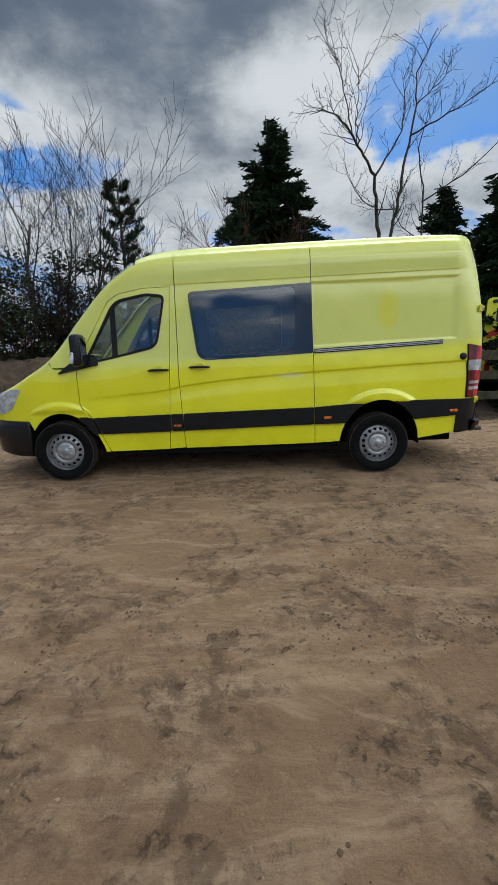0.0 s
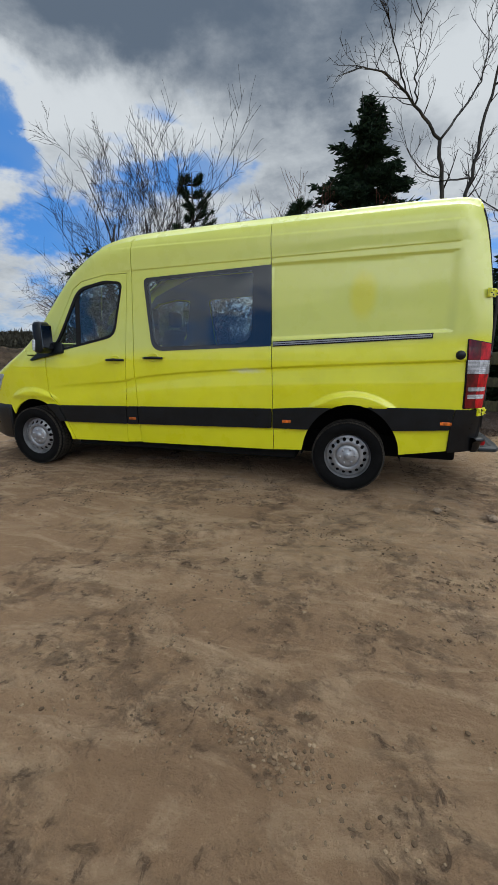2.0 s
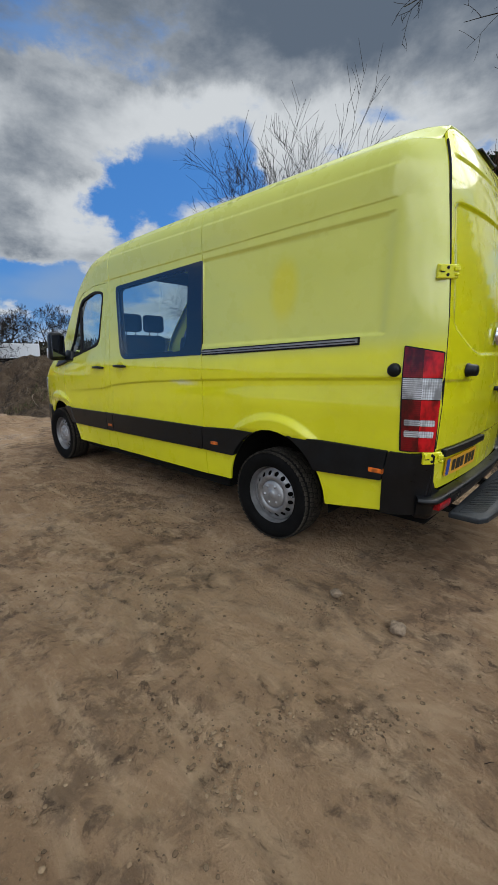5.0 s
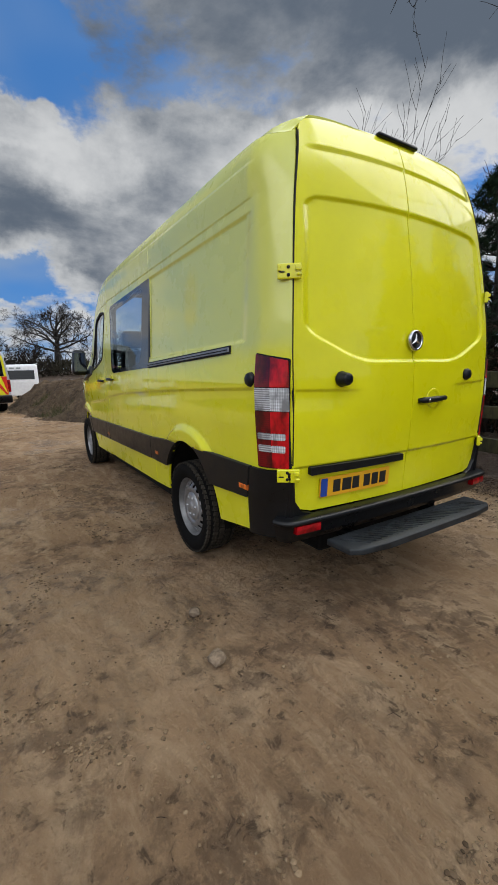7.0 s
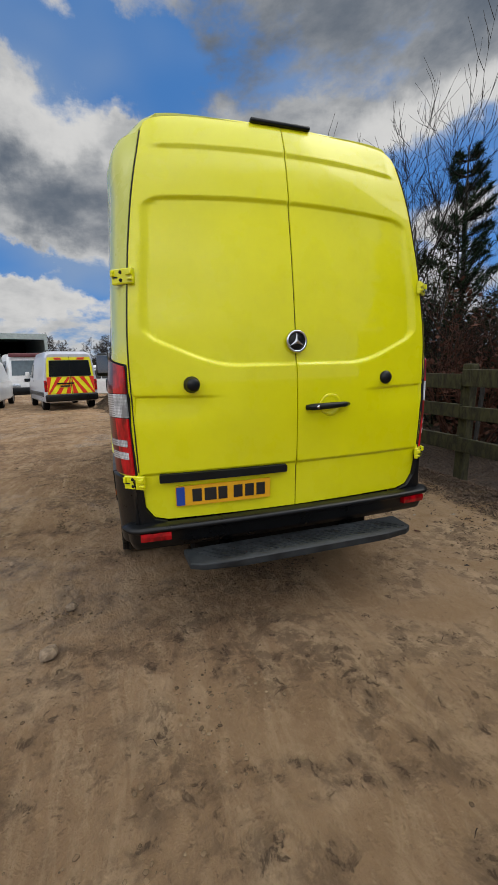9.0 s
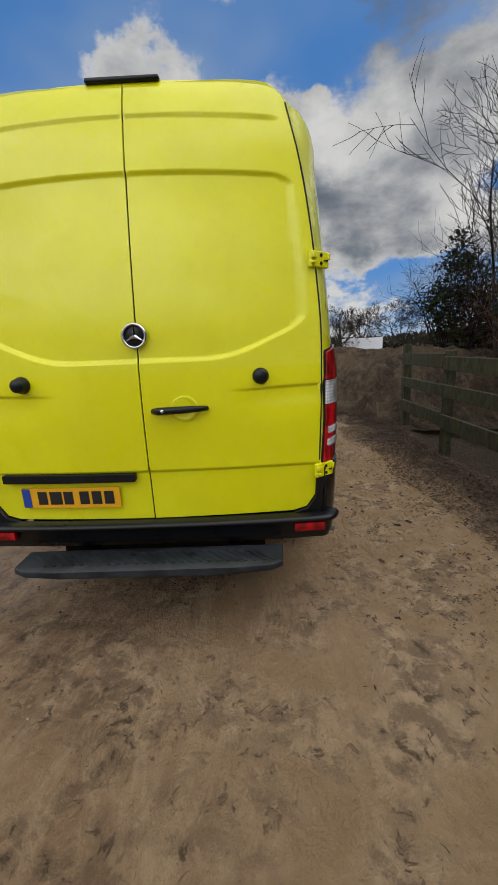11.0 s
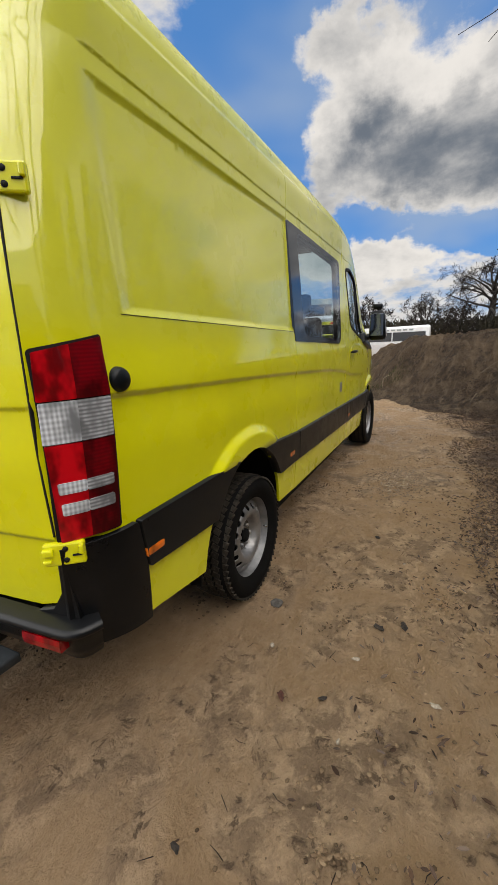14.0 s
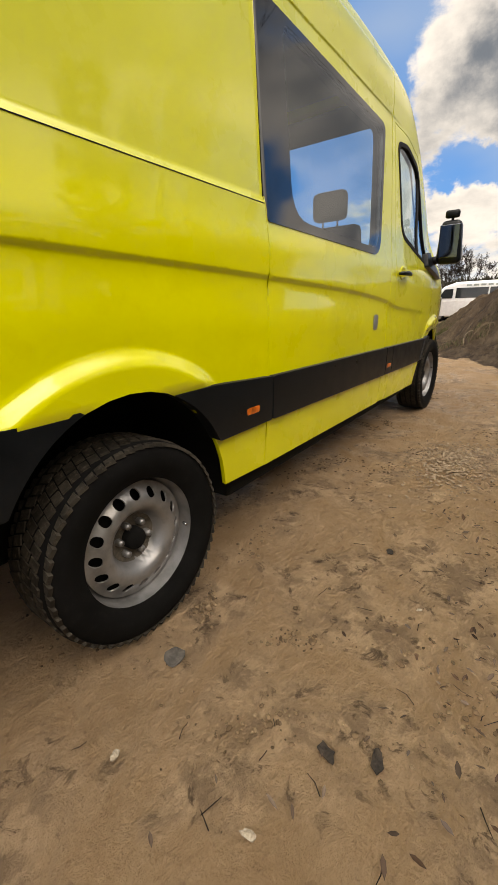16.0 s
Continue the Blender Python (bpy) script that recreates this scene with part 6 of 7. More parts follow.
def conifer(name, label, at, height, radius, seed, material=None, tiers=26, per=13, shaggy=1.0, clear=0.06, needle=0.105, dens=70, category="conifer", group=""):
    """A fir: whorls of drooping boughs set with flat sprays of needles."""
    rng = random.Random(seed)
    t = thing(name, label, category, group, at=at)
    pts = [(rng.gauss(0, 0.02) * k, rng.gauss(0, 0.02) * k, height * k / 8) for k in range(9)]
    v, f = tube(pts, [0.17 * height / 9 * (1 - 0.95 * k / 8) for k in range(9)], 8)
    solid("trunk", v, f, BARK, t)
    verts, faces, limbs = [], [], []
    for j in range(tiers):
        u = clear + (1 - clear) * (j + rng.uniform(-0.3, 0.3)) / tiers
        z = height * u
        r = radius * (1 - u) ** 0.85 * rng.uniform(0.75, 1.15) + 0.05
        for k in range(max(4, int(per * (1 - u * 0.6)))):
            a = rng.uniform(0, 6.28)
            rr = r * rng.uniform(0.6, 1.15)
            drop = rng.uniform(-0.12, 0.30) * rr * shaggy
            tip = np.array([math.cos(a) * rr, math.sin(a) * rr, z - drop + 0.25 * rr * (u > 0.8)])
            base = np.array([0, 0, z])
            limbs.append(tube([base, base * 0.5 + tip * 0.5 + np.array([0, 0, 0.05 * rr]), tip], [0.02, 0.012, 0.005], 3))
            m = max(3, int(rr * dens))
            for q in range(m):
                s = (q + rng.random()) / m
                c = base * (1 - s) + tip * s + np.array([rng.gauss(0, 0.05), rng.gauss(0, 0.05), rng.gauss(0, 0.05) + 0.05 * math.sin(s * 3)])
                size = needle * rng.uniform(0.8, 1.7) * (1.25 - 0.5 * s) * (1.2 if rr > 0.5 else 0.8)
                ang = a + rng.gauss(0, 0.7)
                d1 = np.array([math.cos(ang), math.sin(ang), rng.gauss(-0.1, 0.35)])
                d2 = np.array([-math.sin(ang), math.cos(ang), rng.gauss(0, 0.5)])
                i = len(verts)
                verts += [c - d1 * size * 0.5, c + d2 * size * 0.20, c + d1 * size * 1.1, c - d2 * size * 0.20, c + d1 * size * 0.4 + np.array([0, 0, -0.3 * size])]
                faces += [(i, i + 1, i + 4), (i + 1, i + 2, i + 4), (i + 2, i + 3, i + 4), (i + 3, i, i + 4)]
    crown = solid("crown", verts, faces, material or NEEDLE, t, "dense dark needles", False)
    v, f = joined(limbs)
    solid("branching", v, f, BARK, t)
    return t


def pine(name, label, at, height, radius, seed, group=""):
    """A young pine: upswept boughs that end in brush-like tufts."""
    rng = random.Random(seed)
    t = thing(name, label, "conifer", group, at=at)
    v, f = tube([(0, 0, 0), (0.04, 0.02, height * 0.5), (0, 0, height)], [0.09, 0.06, 0.015], 8)
    solid("trunk", v, f, BARK, t)
    limbs, verts, faces = [], [], []
    for j in range(15):
        u = 0.22 + 0.78 * j / 15
        for k in range(7):
            a = rng.uniform(0, 6.28)
            rr = radius * (1 - u) ** 0.6 * rng.uniform(0.6, 1.15) + 0.08
            base = np.array([0, 0, height * u])
            tip = base + np.array([math.cos(a) * rr, math.sin(a) * rr, rr * rng.uniform(0.25, 0.8)])
            limbs.append(tube([base, base * 0.45 + tip * 0.55 - np.array([0, 0, 0.06]), tip], [0.018, 0.012, 0.006], 4))
            for s in (0.45, 0.62, 0.78, 0.9, 1.0):
                c = base * (1 - s) + tip * s
                for q in range(34):
                    d = np.array([rng.gauss(0, 1), rng.gauss(0, 1), rng.gauss(0.5, 0.8)])
                    d /= np.linalg.norm(d)
                    e = np.cross(d, (0.3, 0.5, 0.8))
                    e /= max(np.linalg.norm(e), 1e-6)
                    ln = rng.uniform(0.10, 0.19)
                    i = len(verts)
                    verts += [c - e * 0.011, c + e * 0.011, c + d * ln]
                    faces.append((i, i + 1, i + 2))
    solid("crown", verts, faces, PINEM, t, "tufted green needles", False)
    v, f = joined(limbs)
    solid("branching", v, f, BARK, t)
    return t


def shrub(name, label, at, size, seed, leaf, twigs, count=1400, group="hedge shrubs", leaf_size=0.05):
    """An unclipped bush: many arching stems with leaves in clumps."""
    rng = random.Random(seed)
    t = thing(name, label, "bush", group, at=at)
    out = {0: [], 1: [], 2: []}
    for k in range(16):
        a = rng.uniform(0, 6.28)
        grow(rng, (0.3 * size[0] * math.cos(a), 0.3 * size[1] * math.sin(a), -0.05), (math.cos(a) * 0.5, math.sin(a) * 0.5, 1), size[2] * rng.uniform(0.6, 1.0), 0.022, 2, out, 0.8, 0.2, 5, 0.35)
    v, f = joined([p for k in out for p in out[k]])
    solid("branching", v, f, twigs, t)
    if leaf is not None:
        verts, faces = [], []
        clumps = [(rng.gauss(0, 0.42) * size[0], rng.gauss(0, 0.42) * size[1], abs(rng.gauss(0.40, 0.28)) * size[2]) for _ in range(40)]
        for k in range(count):
            c = clumps[rng.randrange(40)]
            p = np.array([c[0] + rng.gauss(0, 0.16), c[1] + rng.gauss(0, 0.16), max(0.02, c[2] + rng.gauss(0, 0.16))])
            d1, d2 = np.array([rng.gauss(0, 1), rng.gauss(0, 1), rng.gauss(0, 0.6)]), np.array([rng.gauss(0, 1), rng.gauss(0, 1), rng.gauss(0, 0.6)])
            s = leaf_size * rng.uniform(0.6, 1.4)
            d1, d2 = d1 / np.linalg.norm(d1) * s, d2 / np.linalg.norm(d2) * s * 0.6
            i = len(verts)
            verts += [p - d1, p - d2, p + d1, p + d2]
            faces += [(i, i + 1, i + 2), (i, i + 2, i + 3)]
        solid("leaves", verts, faces, leaf, t, soft=False)
    return t


def limbed_tree(name, label, at, limbs, seed, bark, twig_length=0.8):
    """A tree from its main limbs (start radius, end radius, then places), set with boughs and twigs."""
    rng = random.Random(seed)
    t = thing(name, label, "tree", at=at)
    wood, out = [], {0: [], 1: [], 2: []}
    for r0, r1, dens, *pts in limbs:
        pts = [np.array(p, float) - np.array(at) for p in pts]
        n = len(pts)
        fine = []
        for k in range(n - 1):
            for q in range(4):
                fine.append(pts[k] + (pts[k + 1] - pts[k]) * q / 4 + np.array([rng.gauss(0, 0.012), rng.gauss(0, 0.012), 0]))
        fine.append(pts[-1])
        rad = [0.54 * (r0 + (r1 - r0) * k / (len(fine) - 1)) for k in range(len(fine))]
        wood.append(tube(fine, rad, 7))
        for k in range(int(0.9 * dens * len(fine))):
            i = rng.randrange(len(fine) // 5, len(fine) - 1)
            d = fine[i + 1] - fine[i]
            d /= np.linalg.norm(d)
            a = rng.uniform(0, 6.28)
            w = d * 0.8 + np.array([math.cos(a), math.sin(a), 0.25 + 0.4 * rng.random()]) * 0.8
            grow(rng, fine[i], w, twig_length * rng.uniform(0.5, 1.5), max(0.006, rad[i] * 0.42), 2, out, 0.7, 0.35, 2, 0.35, 0.35, 0.0036)
    v, f = joined(wood)
    solid("trunk", v, f, bark, t)
    v, f = joined([p for k in out for p in out[k]])
    solid("crown", v, f, TWIG, t, "bare winter twigs")
    return t


limbed_tree("birch", "slender grey birch forking wide, leafless", (1.35, 3.55, -0.25), [
    (0.085, 0.055, 0.12, (1.35, 3.55, -0.3), (1.28, 3.5, 1.8), (1.22, 3.4, 3.7), (1.14, 3.3, 4.2), (1.05, 3.15, 4.65)),
    (0.050, 0.008, 0.8, (1.05, 3.15, 4.65), (0.74, 2.9, 4.9), (0.45, 2.55, 5.1), (0.15, 2.2, 5.2), (-0.18, 1.9, 5.15), (-0.42, 1.7, 5.0)),
    (0.024, 0.006, 0.7, (0.45, 2.55, 5.1), (0.3, 2.35, 5.45), (0.15, 2.2, 5.8), (0.1, 2.1, 6.0)),
    (0.026, 0.006, 0.7, (0.62, 2.75, 5.0), (0.58, 2.8, 5.4), (0.62, 2.85, 5.9), (0.6, 2.85, 6.3)),
    (0.040, 0.007, 0.8, (1.05, 3.15, 4.65), (1.36, 3.3, 5.1), (1.62, 3.4, 5.5), (1.69, 3.5, 6.1), (1.6, 3.5, 6.5)),
], 11, BIRCHM, 0.55)
limbed_tree("birch", "tall grey birch with spreading leafless limbs", (1.45, 3.8, -0.25), [
    (0.080, 0.012, 0.55, (1.45, 3.8, -0.3), (1.5, 3.7, 2.0), (1.54, 3.6, 3.73), (1.65, 3.6, 4.2), (1.71, 3.5, 4.94), (1.84, 3.5, 5.48), (1.86, 3.4, 5.95), (1.85, 3.4, 6.46), (2.15, 3.3, 7.1)),
    (0.032, 0.006, 0.9, (1.84, 3.5, 5.48), (2.2, 3.3, 5.61), (2.62, 3.1, 5.78), (3.08, 3.0, 6.03), (3.5, 2.9, 6.2)),
    (0.022, 0.006, 0.9, (1.86, 3.4, 5.95), (2.34, 3.6, 6.37), (2.69, 3.7, 6.72)),
    (0.030, 0.006, 0.7, (1.65, 3.6, 4.2), (1.2, 3.3, 4.1), (0.8, 3.1, 4.2), (0.5, 2.9, 4.6)),
], 12, BIRCHM, 0.5)
limbed_tree("birch", "thin grey birch with arching leafless limbs", (2.45, 4.3, -0.2), [
    (0.060, 0.010, 0.7, (2.45, 4.3, -0.3), (2.45, 4.2, 2.0), (2.43, 4.2, 3.86), (2.4, 4.2, 4.81), (2.28, 4.2, 5.55), (2.45, 4.2, 6.4)),
    (0.030, 0.006, 0.9, (2.4, 4.2, 4.5), (3.17, 4.0, 4.94), (3.62, 3.6, 5.36), (4.0, 3.4, 5.8)),
    (0.026, 0.006, 0.8, (2.43, 4.2, 3.7), (1.9, 4.0, 4.0), (1.5, 3.9, 4.6)),
], 13, BIRCHM, 0.5)
conifer("spruce", "tall dark green spruce with drooping boughs", (-0.35, 12.0, 0.0), 9.9, 4.7, 3, tiers=44, per=19, shaggy=1.3, needle=0.12, dens=80)
bare_tree("sapling", "russet leafless sapling before the spruce", (-0.75, 9.6, 0.0), 3, 39, 5.9, 0.04, 3, 0.5, 0.42, 5, 0.3, 0.16, twigs=RUST, twig=0.007, group="saplings behind the fence")
conifer("spruce", "small dark spruce behind the fence", (4.3, 7.4, 0.0), 5.9, 2.7, 8, tiers=40, per=18, shaggy=1.4)
conifer("spruce", "dense dark spruce beside the yard", (5.9, 6.6, 0.0), 6.7, 2.6, 13, tiers=42, per=18, shaggy=1.4)
pine("young_pine", "young pine with tufted green boughs", (-5.05, 7.3, 0.0), 6.3, 1.25, 21)
pine("young_pine", "small bushy pine beside the spruce", (-1.75, 6.4, 0.0), 5.0, 1.1, 22)
saplings = [((-6.5, 6.6), 6.6, 2, 31), ((-5.7, 5.7), 6.6, 1, 33), ((-8.0, 8.6), 6.2, 2, 34), ((-3.6, 5.6), 4.6, 1, 35), ((-4.4, 8.4), 5.4, 1, 36), ((-6.9, 8.2), 6.8, 2, 37), ((-2.4, 8.0), 4.6, 1, 38)]
for (x, y), h, stems, seed in saplings:
    bare_tree("sapling", "leafless sapling with thin upright stems", (x, y, land(x, y) + bank_top(x, y) * 0.9), stems, seed, h * 0.9, 0.040, 3, 0.52, 0.40, 4, 0.30, 0.20, twig=0.006, group="saplings behind the fence")
bare_tree("bare_tree", "dark leafless tree with crooked spreading limbs", (-7.1, 6.9, land(-7.1, 6.9) + bank_top(-7.1, 6.9) * 0.9), 2, 45, 5.8, 0.08, 4, 0.62, 0.36, 4, 0.3, 0.25, twig=0.006)
rng = random.Random(77)
for k in range(3, 20):
    x, y = -10.5 + 0.72 * k + rng.uniform(-0.3, 0.3), 6.3 + rng.uniform(-1.1, 2.2)
    kind = (0, 1, 0, 2)[k % 4]
    shrub("shrub", ("tangled evergreen bramble bush", "leafless tangled thorn bush", "russet bush with dead leaves")[kind], (x, y, land(x, y) + bank_top(x, y) * 0.9), (1.2, 1.0, rng.uniform(2.2, 3.3)), 90 + k, (IVY, IVY, RUST)[kind], (TWIG, TWIG, RUST)[kind], (4200, 1500, 1200)[kind], leaf_size=0.06)


# post and rail fence
def build_fence():
    fence = thing("rail_fence", "dark mossy post and rail fence of rough timber", "fence")
    rng = random.Random(9)
    corners = [(-4.35, 3.22), (-2.5, 3.12), (-0.65, 3.05), (1.2, 3.02), (3.05, 3.05), (4.9, 3.1), (6.75, 3.15)]
    for x, y in corners:
        part("post", box_bm((0.13, 0.12, 1.75), (x, y + 0.08, land(x, y) + 0.57), 0.012, Matrix.Rotation(rng.gauss(0, 0.03), 4, "Y")), FENCEM, fence)
    for (x0, y0), (x1, y1) in zip(corners, corners[1:]):
        for z, tall in ((1.20, 0.20), (0.80, 0.17), (0.38, 0.19)):
            ln, a = math.hypot(x1 - x0, y1 - y0), math.atan2(y1 - y0, x1 - x0)
            m = Matrix.Rotation(a, 4, "Z") @ Matrix.Rotation(rng.gauss(0, 0.012), 4, "Y")
            part("rail", box_bm((ln - 0.008, 0.045, tall * rng.uniform(0.9, 1.05)), ((x0 + x1) / 2, (y0 + y1) / 2, z + rng.gauss(0, 0.015)), 0.007, m), FENCEM, fence)
    part("marker_stake", box_bm((0.05, 0.05, 1.2), (-1.7, 4.5, 0.55), 0.006, Matrix.Rotation(0.08, 4, "Y")), BIRCHM, fence, "pale stake")


build_fence()
# far trees
def round_tree(name, label, at, seed, bole, reach, radius, limbs, low=0.15, twig=0.018):
    """A field tree: a short bole and limbs spreading into a round head of fine twigs."""
    rng = random.Random(seed)
    t = thing(name, label, "tree", at=at)
    out = {k: [] for k in range(5)}
    top = (0.1, 0.05, bole)
    wood = [tube([(0, 0, -0.2), (0.05, 0, bole * 0.5), top, (0.0, 0.2, bole * 1.5), (0.3, 0.1, bole * 2.0)], [radius * 1.25, radius, radius * 0.8, radius * 0.45, radius * 0.2], 8)]
    for k in range(limbs):
        a, u = 2.4 * k, low + (1 - low) * (k + 0.5) / limbs
        h = math.sqrt(max(0.0, 1 - u * u))
        s = (0.1 + 0.12 * math.cos(a), 0.05 + 0.12 * math.sin(a), bole * (0.70 + 1.15 * (k + 0.5) / limbs))
        grow(rng, s, (h * math.cos(a), h * math.sin(a), u), reach * rng.uniform(0.50, 0.68) * (1.05 - 0.45 * (k + 0.5) / limbs), radius * 0.36, 4, out, 0.8, 0.12, 4, 0.42, 0.3, twig)
    v, f = joined(wood + out[4] + out[3])
    solid("trunk", v, f, BARK, t)
    v, f = joined(out[2] + out[1] + out[0])
    solid("crown", v, f, TWIG, t, "bare winter twigs")
    return t


round_tree("oak", "broad old oak, leafless, on the field edge", (-63.5, 6.6, land(-63.5, 6.6)), 51, 3.2, 9.4, 0.46, 17, 0.08, 0.016)
round_tree("field_tree", "leafless round-headed tree on the skyline", (-50.0, 11.3, land(-50, 11.3)), 52, 1.7, 5.8, 0.22, 10, 0.42, 0.012)
round_tree("field_tree", "leafless bushy tree above the soil bank", (-59.0, -1.2, land(-59, -1.2)), 53, 1.2, 5.6, 0.2, 11, 0.2, 0.016)
round_tree("field_tree", "leafless ivy-grown tree above the soil bank", (-57.0, 2.6, land(-57, 2.6)), 54, 1.0, 4.6, 0.2, 10, 0.15, 0.018)
for k, (x, y, h) in enumerate(((-62, -8.5, 4.6), (-62, 17, 6), (-60, 22, 6.5), (-64, -12, 4.2))):
    bare_tree("field_tree", "leafless hedgerow tree on the skyline", (x, y, land(x, y)), 3, 60 + k, h, 0.11, 4, 0.8, 0.25, 5, 0.2, 0.4, group="hedgerow trees", twig=0.016)


def build_far_hedge():
    rng = random.Random(15)
    verts, faces = [], []
    for k in range(42000):
        u = rng.random()
        x, y = -56 - 8 * rng.random(), -60 + 130 * u
        if rng.random() < 0.35:
            x, y = -60 + 85 * rng.random(), 42 + 5 * rng.random()
        h = 1.5 + 0.6 * wobble(x, y, 0.12, 2.0)
        p = np.array([x, y, land(x, y) + h * rng.random() ** 0.7])
        d = np.array([rng.gauss(0, 0.16), rng.gauss(0, 0.16), rng.gauss(0.15, 0.2)])
        e = np.array([rng.gauss(0, 0.1), rng.gauss(0, 0.1), rng.gauss(0, 0.1)])
        i = len(verts)
        verts += [p - e, p + e, p + d * 1.6]
        faces.append((i, i + 1, i + 2))
    tagged(solid("far_hedge", verts, faces, HEDGEM, soft=False), "low dark winter hedge along the far field", "hedge", kind="stuff")
    verts, faces = [], []
    for k in range(9000):
        x = rng.uniform(-13.5, -8.5)
        y = rng.uniform(-2.0, 1.5)
        if not 0.05 < bank_in(x, y) < 1.3 or wobble(x, y, 0.7, 12.0) < 0.02:
            continue
        p = np.array([x, y, bank_top(x, y) - 0.02])
        a = rng.uniform(0, 6.28)
        d = np.array([math.cos(a) * 0.06, math.sin(a) * 0.06, rng.uniform(0.06, 0.16)])
        e = np.array([-math.sin(a) * 0.006, math.cos(a) * 0.006, 0])
        i = len(verts)
        verts += [p - e, p + e, p + d]
        faces.append((i, i + 1, i + 2))
    if verts:
        tagged(solid("grass", verts, faces, GRASSM, soft=False), "tufts of rough green grass on the soil bank", "grass", kind="stuff")


def build_roots():
    """Torn roots hanging out of the soil bank."""
    rng = random.Random(27)
    bits = []
    while len(bits) < 70:
        x, y = rng.uniform(-9.0, -4.4), rng.uniform(0.3, 5.0)
        if not 0.25 < bank_in(x, y) < 1.6:
            continue
        a, ln = rng.uniform(0, 6.28), rng.uniform(0.12, 0.5)
        pts = []
        for k in range(6):
            u = k / 5
            px, py = x + ln * u * math.cos(a + 0.8 * u), y + ln * u * math.sin(a + 0.8 * u)
            pts.append((px, py, bank_top(px, py) + 0.03 + 0.22 * ln * math.sin(3.1 * u)))
        r = rng.uniform(0.003, 0.008)
        bits.append(tube(pts, [r * (1 - 0.12 * k) for k in range(6)], 5))
    v, f = joined(bits)
    tagged(solid("torn_roots", v, f, ROOTM), "pale torn roots sticking out of the soil bank", "roots", kind="stuff")


build_far_hedge()
build_roots()


# other vehicles
def loft(name, sections, material, parent, label="", soft=True):
    """A closed body from cross sections: (x, half width low, half width high, z low, z waist, z top, corner)."""
    v, f = [], []
    m = None
    for x, wl, wh, z0, z1, z2, c in sections:
        half = [(wl * 0.94, z0), (wl, z0 + 0.06), (wl, z1), (wh, z2 - c), (wh - c * 0.35, z2 - c * 0.3), (wh - c, z2)]
        ring = [(-a, b) for a, b in half] + [(a, b) for a, b in half[::-1]]
        m = len(ring)
        v += [(x, a, b) for a, b in ring]
    for k in range(len(sections) - 1):
        for j in range(m):
            j2 = (j + 1) % m
            f.append((k * m + j, k * m + j2, (k + 1) * m + j2, (k + 1) * m + j))
    f.append(tuple(range(m))[::-1])
    f.append(tuple(range((len(sections) - 1) * m, len(sections) * m)))
    return solid(name, v, f, material, parent, label, soft=False)


def quad(name, pts, material, parent, label="", thick=0.006):
    """A thin plate through four corners, with its own thickness."""
    p = [np.array(q, float) for q in pts]
    n = np.cross(p[2] - p[0], p[3] - p[1])
    n = n / np.linalg.norm(n) * thick
    v = [tuple(q) for q in p] + [tuple(q - n) for q in p]
    k = len(p)
    f = [tuple(range(k)), tuple(range(k, 2 * k))[::-1]] + [(j, (j + 1) % k + 0, (j + 1) % k + k, j + k)[::-1] for j in range(k)]
    return solid(name, v, f, material, parent, label, soft=False)


def simple_wheel(parent, x, y, r=0.34):
    w = new("wheel")
    w.parent = parent
    w.matrix_local = pose(x, y, r)
    v, f = lathe([(0.0005, -0.10), (r * 0.6, -0.10), (r * 0.64, -0.11), (r * 0.96, -0.10), (r, -0.06), (r, 0.06), (r * 0.96, 0.10), (r * 0.64, 0.11), (r * 0.6, 0.10), (0.0005, 0.10)], 28)
    tyre = solid("tyre", v, f, RUBBER, w)
    for s in (-1, 1):
        v, f = lathe([(0.0005, 0.112 * s), (r * 0.3, 0.105 * s), (r * 0.58, 0.114 * s), (r * 0.62, 0.10 * s)], 24)
        solid("rim", v, f if s < 0 else [q[::-1] for q in f], STEEL, w)


